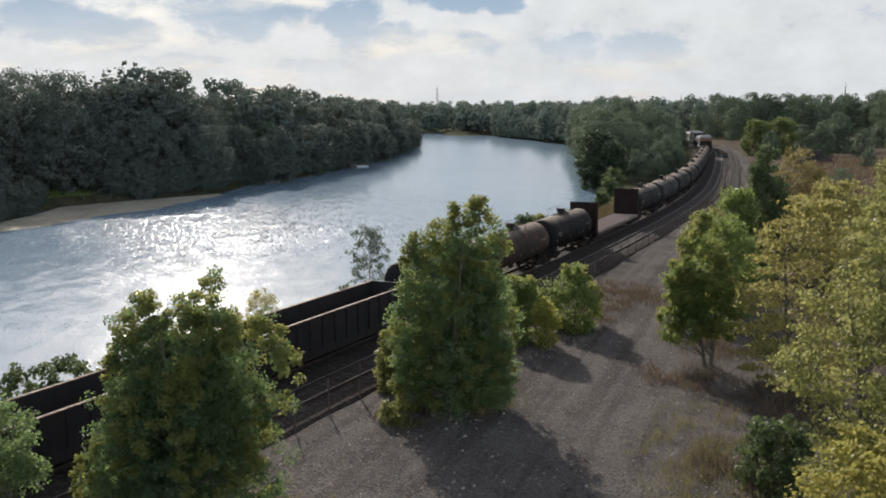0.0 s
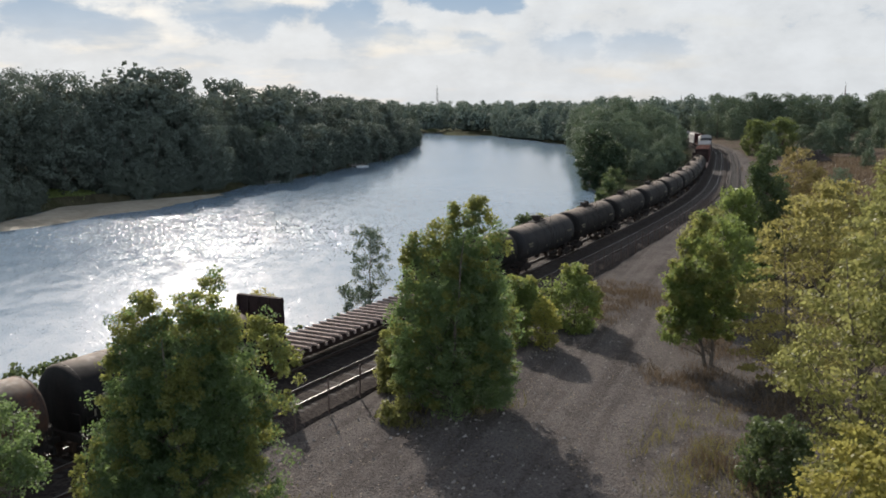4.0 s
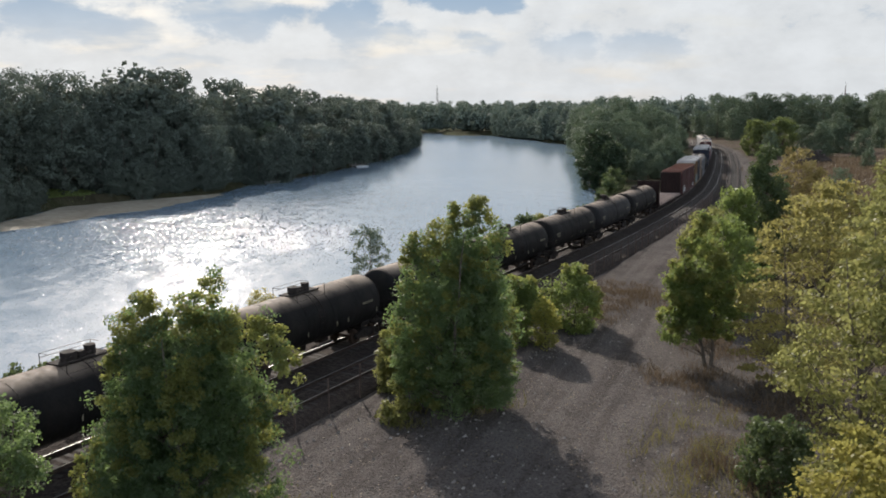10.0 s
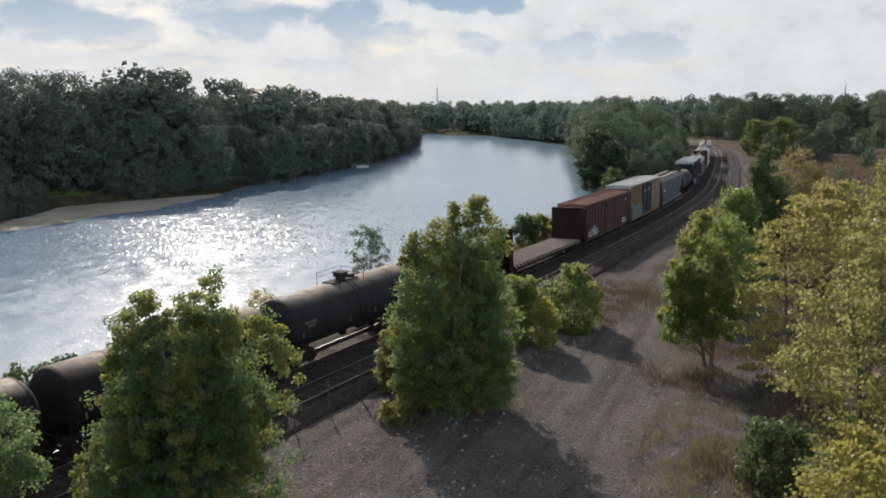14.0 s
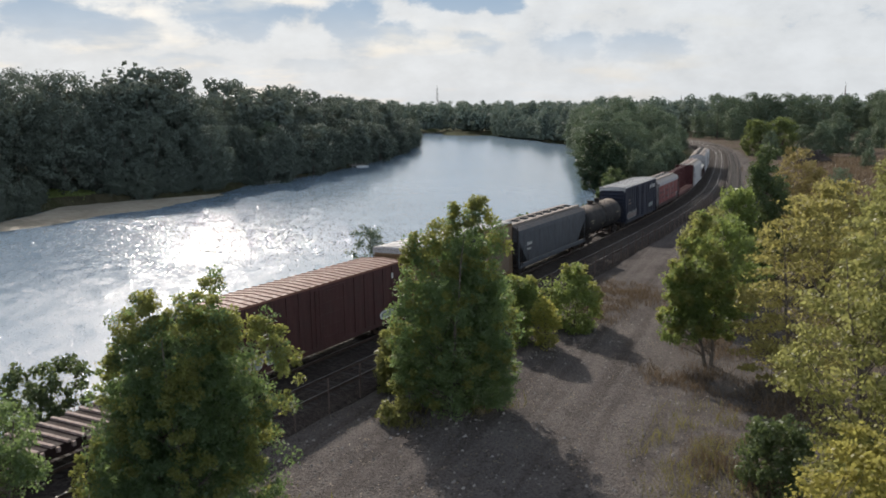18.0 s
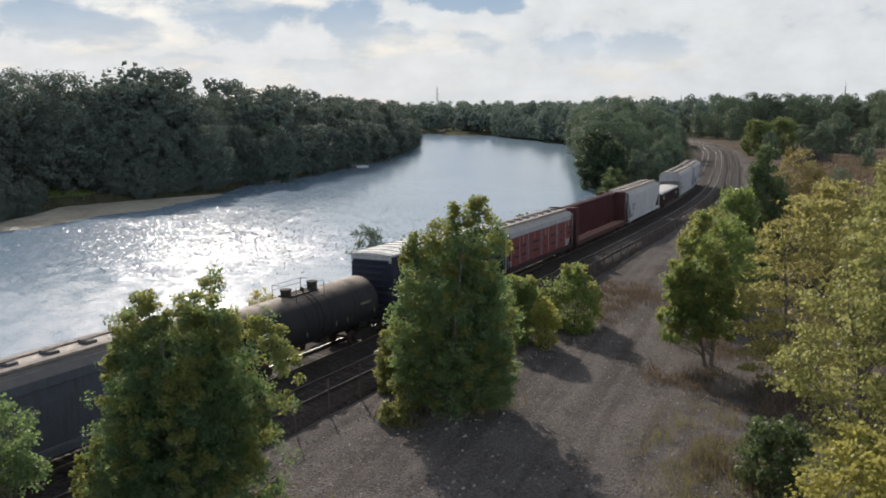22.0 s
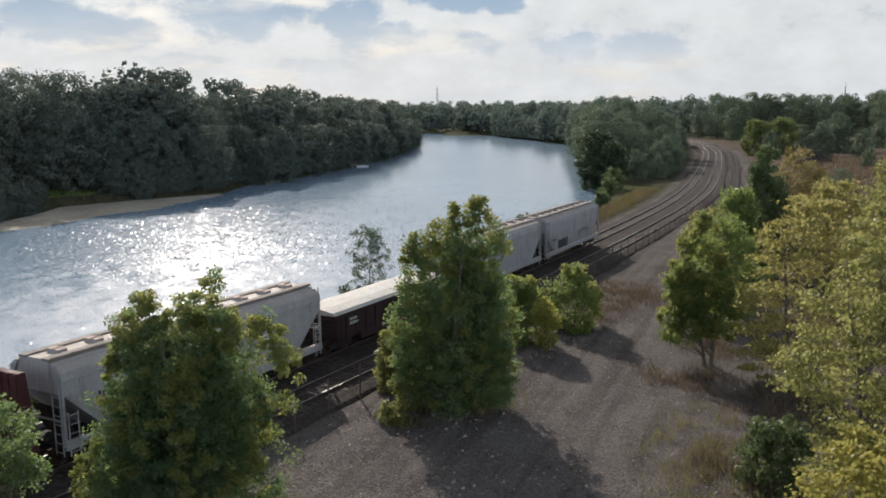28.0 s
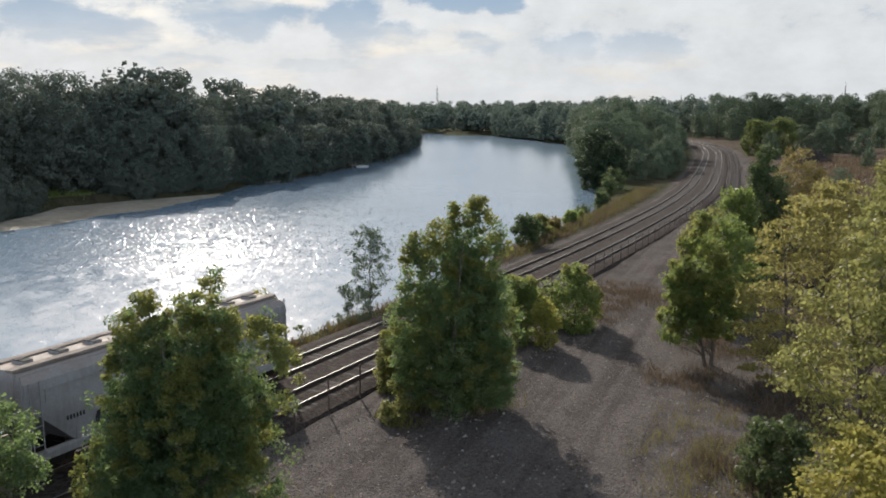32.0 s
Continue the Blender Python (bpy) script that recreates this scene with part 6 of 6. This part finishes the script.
                    part("graffiti_stroke", M().box(x + 0.006, x + 0.011, y0 + 0.3 * (y1 - y0), y1 - (0.12 if i % 3 else 0.45) * (y1 - y0), zz - 0.1, zz + 0.1), GRAFF_DARK, p)
            if not narrow and i % 2 == 0 and y1 - y0 > 1.0:
                part("graffiti_edge", M().box(x + 0.006, x + 0.012, (y0 + y1) / 2 - 0.05, (y0 + y1) / 2 + 0.05, H - 1.6, H - 1.05), PALE_HOPPER, p)
    elif graffiti == 2:
        graff(root, x, [(-a + 3.0 + i * 0.62, -a + 3.6 + i * 0.62, 1.22, 2.05) for i in range(4)], GRAFF_TEAL, GRAFF_DARK, 0.16)
        for i in range(6):
            y0 = -a + 8.3 + i * 0.62
            arch = [(y0 + 0.36 * (1 - math.cos(t)), 1.45 + 0.12 * min(i, 5 - i) + 0.6 * math.sin(t)) for t in np.linspace(0, 3.14, 9)]
            ring = M()
            for (ya, za), (yb, zc) in zip(arch, arch[1:]):
                ring.add([(x + 0.002, ya, za), (x + 0.002, yb, zc), (x + 0.002, yb, zc + 0.1), (x + 0.002, ya, za + 0.1), (x + 0.008, ya, za), (x + 0.008, yb, zc), (x + 0.008, yb, zc + 0.1), (x + 0.008, ya, za + 0.1)],
                         [(4, 5, 6, 7), (0, 4, 7, 3), (1, 2, 6, 5), (3, 7, 6, 2), (0, 1, 5, 4)])
            part("graffiti", ring, GRAFF_DARK, root, "dark sprayed arch")
        marks(root, x, [(-a + 1.6, -a + 2.5, 2.1, 2.28)], GRAFF_DARK)
    elif graffiti == 3:
        marks(root, x, [(-a + 1.6, -a + 2.6, 2.5, 2.75), (-a + 1.6, -a + 2.5, 2.1, 2.25), (-a + 1.6, -a + 2.8, 1.85, 2.0)], GRAFF_DARK)
        graff(root, x, [(-a + 4.0, -a + 4.9, 1.4, 1.9), (-a + 6.6, -a + 7.0, 1.5, 2.2)], PALE_HOPPER, GRAFF_DARK, 0.06)
    else:
        marks(root, x, [(-a + 1.6, -a + 2.8, 2.6, 2.85), (-a + 1.6, -a + 2.5, 2.2, 2.35)], WHITE_MARK if mat is GREY_HOPPER else GRAFF_DARK)
    add_trucks(root, L)
    add_couplers(root, L, a)
    return root


def bulkhead(root, y, z0, z1, mat, thick=0.35, sg=1):
    m = M().box(-1.5, 1.5, y - thick / 2, y + thick / 2, z0, z1)
    b = part("bulkhead", m, mat, root)
    r = M()
    for x in np.linspace(-1.4, 1.4, 5):
        r.across([(y + sg * thick / 2, z0), (y + sg * (thick / 2 + 0.35), z0), (y + sg * (thick / 2 + 0.06), z1 - 0.05), (y + sg * thick / 2, z1 - 0.05)], x - 0.06, x + 0.06)
    for x in np.linspace(-1.38, 1.38, 7):
        r.box(x - 0.05, x + 0.05, min(y - sg * thick / 2, y - sg * (thick / 2 + 0.07)), max(y - sg * thick / 2, y - sg * (thick / 2 + 0.07)), z0 + 0.02, z1 - 0.02)
    for z in np.linspace(z0 + 0.3, z1 - 0.2, 4):
        r.box(-1.5, 1.5, min(y - sg * thick / 2, y - sg * (thick / 2 + 0.04)), max(y - sg * thick / 2, y - sg * (thick / 2 + 0.04)), z - 0.07, z + 0.07)
    part("bulkhead_rib", r, mat, b)


def bulkhead_flat(L, label):
    root = car_root("bulkhead_flatcar", label, "flat car")
    a = L / 2 - 0.7
    part("side_sill", M().extrude([(1.3, 0.75), (1.45, 0.75), (1.45, 1.12), (1.3, 1.12)], -a, a), FLAT_BROWN, root)
    part("side_sill", M().extrude([(-1.45, 0.75), (-1.3, 0.75), (-1.3, 1.12), (-1.45, 1.12)], -a, a), FLAT_BROWN, root)
    part("center_sill", M().box(-0.4, 0.4, -a, a, 0.6, 1.12), FLAT_BROWN, root)
    part("deck", M().box(-1.42, 1.42, -a, a, 1.121, 1.17), FLAT_BROWN, root)
    slat = M().box(-1.5, 1.5, -0.085, 0.085, 1.172, 1.27).mesh("deck_slat", SLAT_WOOD)
    n = int((2 * a - 1.6) / 0.7)
    pocket = M().box(1.452, 1.56, -0.07, 0.07, 0.95, 1.15).mesh("stake_pocket", SLAT_WOOD)
    for i in range(n + 1):
        y = -a + 0.8 + (2 * a - 1.6) * i / n
        part("deck_slat", slat, SLAT_WOOD, root, at=Matrix.Translation((0, y, 0)))
        part("stake_pocket", pocket, SLAT_WOOD, root, at=Matrix.Translation((0, y + 0.2, 0)))
    for sg in (-1, 1):
        bulkhead(root, sg * (a - 0.25), 1.12, 4.4, FLAT_BROWN, 0.3, sg)
        part("end_ladder", ladder(1.2, sg * (a + 0.35), 0.7, 2.2, "x"), FLAT_BROWN, root)
    add_trucks(root, L)
    add_couplers(root, L, a)
    return root


def centerbeam(L, label):
    root = car_root("centerbeam_flatcar", label, "flat car")
    a = L / 2 - 0.7
    part("deck", M().box(-1.45, 1.45, -a, a, 0.95, 1.06).box(-0.3, 0.3, -a, a, 0.6, 0.95), BEAM_RED, root)
    for sx in (-1, 1):
        part("side_sill", M().box(min(sx * 1.35, sx * 1.5), max(sx * 1.35, sx * 1.5), -a, a, 0.75, 1.1), BEAM_RED, root)
    rise = M().add([(-1.45, -0.12, 1.062), (1.45, -0.12, 1.062), (1.45, 0.12, 1.062), (-1.45, 0.12, 1.062), (-1.45, -0.1, 1.24), (-0.2, -0.1, 1.14), (0.2, -0.1, 1.14), (1.45, -0.1, 1.24), (-1.45, 0.1, 1.24), (-0.2, 0.1, 1.14), (0.2, 0.1, 1.14), (1.45, 0.1, 1.24)],
                   [(4, 5, 9, 8), (5, 6, 10, 9), (6, 7, 11, 10), (0, 1, 7, 6, 5, 4), (3, 8, 9, 10, 11, 2), (1, 2, 11, 7), (0, 4, 8, 3)]).mesh("riser", DECK_RED)
    n = 17
    top = 4.5
    for sx in (-1, 1):
        part("top_chord", M().box(min(sx * 0.16, sx * 0.3), max(sx * 0.16, sx * 0.3), -a, a, top - 0.18, top), BEAM_RED, root)
    for y in np.linspace(-a + 0.5, a - 0.5, 24):
        part("top_tie", M().box(-0.16, 0.16, y - 0.05, y + 0.05, top - 0.12, top - 0.04), BEAM_RED, root)
    for i in range(n + 1):
        y = -a + 0.7 + (2 * a - 1.4) * i / n
        part("post", M().add([(-0.36, y - 0.06, 1.06), (0.36, y - 0.06, 1.06), (0.36, y + 0.06, 1.06), (-0.36, y + 0.06, 1.06), (-0.14, y - 0.045, top - 0.18), (0.14, y - 0.045, top - 0.18), (0.14, y + 0.045, top - 0.18), (-0.14, y + 0.045, top - 0.18)],
                             [(0, 1, 5, 4), (1, 2, 6, 5), (2, 3, 7, 6), (3, 0, 4, 7)]), BEAM_RED, root)
        part("riser", rise, DECK_RED, root, "worn pinkish deck riser", at=Matrix.Translation((0, y + 0.05, 0)))
        if i < n:
            y2 = y + (2 * a - 1.4) / n
            up = i % 2 == 0
            if i % 4 > 1:
                continue
            part("diagonal", M().tube((0, y, 1.3 if up else top - 0.3), (0, y2, top - 0.3 if up else 1.3), 0.06, n=6), BEAM_RED, root)
    for sg in (-1, 1):
        bulkhead(root, sg * (a - 0.2), 1.06, 4.5, BEAM_RED, 0.3, sg)
    add_trucks(root, L)
    add_couplers(root, L, a)
    return root


def gondola(L, H, mat, label, cover=False, rim=None):
    root = car_root("gondola", label, "gondola car")
    a, w = L / 2 - 0.65, 1.5
    part("floor_plate", M().box(-w, w, -a, a, 0.95, 1.06), mat, root)
    for sx in (-1, 1):
        s = part("side_wall", M().box(min(sx * w, sx * (w - 0.06)), max(sx * w, sx * (w - 0.06)), -a, a, 1.06, H), mat, root)
        rib = M().across([(-0.09, 0.9), (0.09, 0.9), (0.07, H - 0.1), (-0.07, H - 0.1)], min(sx * w, sx * (w + 0.09)), max(sx * w, sx * (w + 0.09))).mesh("side_rib", mat)
        part("side_sill", M().box(min(sx * (w - 0.1), sx * (w + 0.04)), max(sx * (w - 0.1), sx * (w + 0.04)), -a + 2.6, a - 2.6, 0.5, 0.949), mat, s)
        for i in range(14):
            part("side_rib", rib, mat, s, at=Matrix.Translation((0, -a + 0.1 + (2 * a - 0.2) * i / 13, 0)))
        part("top_rail", M().box(min(sx * (w - 0.08), sx * (w + 0.1)), max(sx * (w - 0.08), sx * (w + 0.1)), -a, a, H, H + (0.05 if rim else 0.1)), rim or mat, s)
    for sg in (-1, 1):
        e = part("end_wall", M().box(-w + 0.06, w - 0.06, min(sg * a, sg * (a - 0.07)), max(sg * a, sg * (a - 0.07)), 1.06, H + 0.08), mat, root)
        m = M()
        for i in range(4):
            z = 1.25 + i * (H - 1.4) / 3
            m.box(-w + 0.1, w - 0.1, min(sg * a, sg * (a + 0.08)), max(sg * a, sg * (a + 0.08)), z - 0.07, z + 0.07)
        part("end_rib", m, mat, e)
        part("side_ladder", ladder(w + 0.12, sg * (a - 0.3), 0.6, H), mat, root)
    part("center_sill", M().box(-0.35, 0.35, -a, a, 0.6, 0.95), STEEL_DARK, root)
    if cover:
        part("cover", M().extrude([(-w - 0.02, H + 0.102), (w + 0.02, H + 0.102), (w - 0.1, H + 0.28), (0.6, H + 0.4), (-0.6, H + 0.4), (-w + 0.1, H + 0.28)], -a + 0.03, a - 0.03), COVER_WHITE, root, "smooth white fibreglass cover")
    marks(root, w + 0.095, [(-a + 1.4, -a + 2.2, 1.9, 2.05), (-a + 1.4, -a + 2.3, 1.65, 1.8), (a - 2.6, a - 1.9, 1.7, 1.9)])
    add_trucks(root, L)
    add_couplers(root, L, a)
    return root


SPEED = 12.9
TRAIN = []      # (car, place of its middle along the line at 0 s, length)


def build_train():
    def put(car, s0, s1):
        TRAIN.append((car, (s0 + s1) / 2, s1 - s0))
        return car

    put(gondola(16.6, 2.55, GON_DARK, "dark open gondola with a rusty rim", rim=GON_EDGE), -5.6, 11.0)
    put(gondola(16.6, 2.75, GON_DARK, "black open gondola with ribbed sides", rim=GON_EDGE), 11.0, 27.6)
    put(tank_car(12.6, TANK_BLACK, "sooty black tank car with a top platform", 1.5), 27.6, 40.2)
    put(tank_car(12.5, TANK_BROWN, "rust-brown grey tank car with a top platform", 1.5), 40.2, 52.6)
    put(tank_car(12.3, TANK_BLACK, "sooty black tank car with a valve dome", 1.5), 52.6, 64.8)
    put(bulkhead_flat(18.9, "empty brown bulkhead flat car with slatted deck"), 64.8, 83.7)
    cuts = [83.4, 97.0, 110.9, 124.5, 139.2, 153.7, 167.6, 181.2, 194.9, 209.2, 222.8]
    base = tank_car(13.9, TANK_BLACK, "sooty black tank car in a long string", 1.53, "low")
    domed = tank_car(13.9, TANK_GREY, "dark grey tank car in a long string", 1.53, "box")
    for i, (c0, c1) in enumerate(zip(cuts, cuts[1:])):
        src = domed if i in (1, 8) else base
        if i in (0, 1):
            put(src if src is (base, domed)[i] else src, c0, c1)
        else:
            c = copy_thing(src, Matrix.Identity(4))
            WHEELSETS.extend(o for o in c.children_recursive if o.name.startswith("wheelset"))
            put(c, c0, c1)
    put(bulkhead_flat(18.6, "empty brown bulkhead flat car with slatted deck"), 223.2, 241.7)
    put(boxcar(17.1, 4.65, BOX_RED, BOX_RED_ROOF, BOX_RED, "faded red boxcar with graffiti and a ribbed roof", 0, False), 241.7, 258.9)
    put(boxcar(17.2, 5.15, BOX_GOLD, ROOF_WHITE, DOOR_BLACK, "tall golden boxcar with black doors and graffiti", 1), 258.9, 276.2)
    put(hopper(18.0, 4.6, GREY_HOPPER, "blue-grey covered hopper with rounded sides", 0, True), 276.2, 294.4)
    put(tank_car(13.6, TANK_GREY, "dark grey tank car with two valve domes", 1.5, "twin"), 294.4, 308.0)
    put(boxcar(17.2, 5.15, BOX_NAVY, ROOF_WHITE, BOX_NAVY, "tall navy boxcar with a pale roof and graffiti", 2), 308.0, 325.2)
    put(hopper(17.0, 4.6, PALE_HOPPER, "pale covered hopper covered with red graffiti", 1, True), 325.2, 342.3)
    put(centerbeam(19.0, "empty dark red centerbeam flat car"), 342.3, 361.3)
    put(hopper(17.8, 4.6, WHITE_HOPPER, "off-white covered hopper with roof hatches", 0, True), 361.3, 379.2)
    put(gondola(15.0, 2.3, GON_MAROON, "maroon gondola under a white cover", True), 379.2, 394.2)
    put(hopper(17.2, 4.55, PALE_HOPPER, "grey-white covered hopper with stencilled marks", 3), 394.2, 411.4)
    put(hopper(16.4, 4.55, PALE_HOPPER, "grey-white covered hopper at the train's end", 2, True), 411.4, 427.8)


build_train()


def car_pose(mid, half):
    """Where a car stands whose bogies are half metres before and behind mid on the line."""
    ax, ay, _ = on_line(mid - half)
    bx, by, _ = on_line(mid + half)
    h = math.atan2(bx - ax, by - ay)
    return Matrix.Translation(((ax + bx) / 2, (ay + by) / 2, 0)) @ Matrix.Rotation(-h, 4, "Z") @ Matrix.Rotation(radians(-1.2), 4, "Y")


# ---------------------------------------------------------------- far things
def mast(name, x, y, z0, h, width, label):
    root = tagged(new(name), label, "radio mast")
    root.matrix_basis = Matrix.Translation((x, y, z0))
    red, white = STEEL_DARK, WHITE_MARK
    n = 8
    for i in range(n):
        a, b = i / n, (i + 1) / n
        wa, wb = width * (1 - 0.75 * a), width * (1 - 0.75 * b)
        m = M()
        for k in range(3):
            c, d = 2 * math.pi * k / 3, 2 * math.pi * (k + 1) / 3
            P = lambda w, ang, t: (w * math.cos(ang), w * math.sin(ang), h * t)
            m.tube(P(wa, c, a), P(wb, c, b), 0.3, n=4)
            m.tube(P(wa, c, a), P(wb, d, b), 0.18, n=3)
            m.tube(P(wa, d, a), P(wb, c, b), 0.1, n=3)
            m.tube(P(wb, c, b), P(wb, d, b), 0.1, n=3)
        part("lattice_section", m, (BEAM_RED, GLITTER_STEEL)[i % 2], root)
    part("antenna", M().tube((0, 0, h * 0.99), (0, 0, h * 1.12), 0.12, n=5), STEEL_DARK, root)


def far_things():
    mast("radio_mast", -9, 1300, 0, 42, 2.6, "red and white lattice radio mast")
    mast("radio_mast", 38, 1700, 0, 20, 1.2, "thin distant radio mast")
    mast("radio_mast", 290, 1500, 0, 31, 1.0, "thin distant radio mast")
    mast("radio_mast", 415, 1500, 0, 33, 1.0, "thin distant radio mast")
    mast("radio_mast", 420, 900, 0, 36, 0.6, "thin distant radio mast")
    x, y = 128, 428
    root = tagged(new("shed"), "small rail-side shed with a white roof", "shed")
    root.matrix_basis = Matrix.Translation((x, y, -0.4)) @ Matrix.Rotation(0.1, 4, "Z")
    part("wall", M().box(-2.4, 2.4, -1.8, 1.8, 0, 2.3), FLAT_BROWN, root)
    part("roof", M().across([(-2.1, 2.3), (2.1, 2.3), (2.1, 2.6), (0, 3.4), (-2.1, 2.6)], -2.7, 2.7), COVER_WHITE, root, "white sheet roof")
    part("door", M().box(-0.5, 0.5, -1.86, -1.78, 0, 2.0), STEEL_DARK, root)
    car = tagged(new("parked_van"), "dark parked van beside the shed", "van")
    car.matrix_basis = Matrix.Translation((137, 424, -0.4)) @ Matrix.Rotation(1.4, 4, "Z")
    part("body", M().across([(-2.6, 0.4), (2.6, 0.4), (2.6, 1.2), (1.6, 1.3), (1.0, 2.1), (-2.6, 2.1)], -0.95, 0.95), BOX_NAVY, car)
    for yy in (-1.6, 1.6):
        for xx in (-0.9, 0.9):
            part("wheel", M().tube((xx - 0.12, yy, 0.36), (xx + 0.12, yy, 0.36), 0.36, n=12), STEEL_DARK, car)


far_things()


def motions():
    # the wind waves drift down the river
    walk(RIVER_WATER, [(t, pose(-0.25 * t, -0.45 * t, 0)) for t in (0, 8, 16, 24, 32)])
    for car, mid, L in TRAIN:
        half = L / 2 - 1.9
        walk(car, [(t, car_pose(mid - SPEED * t, half)) for t in np.arange(0, 32.01, 1.0)])
    # the wheels roll: all axles turn alike, so the leading and the trailing ones each share one turning
    rows = range(int(32 * FPS) + 1)
    for side in (-0.9, 0.9):
        alike = [w for w in WHEELSETS if abs(w.matrix_basis.translation.y - side) < 0.1]
        first = alike[0]
        walk(first, [(i / FPS, Matrix.Translation((0, side, 0.45)) @ Matrix.Rotation(SPEED * i / FPS / 0.45, 4, "X")) for i in rows])
        for w in alike[1:]:
            w.rotation_mode = "QUATERNION"
            keys = w.animation_data_create()
            keys.action = first.animation_data.action
            keys.action_slot = first.animation_data.action_slot


motions()
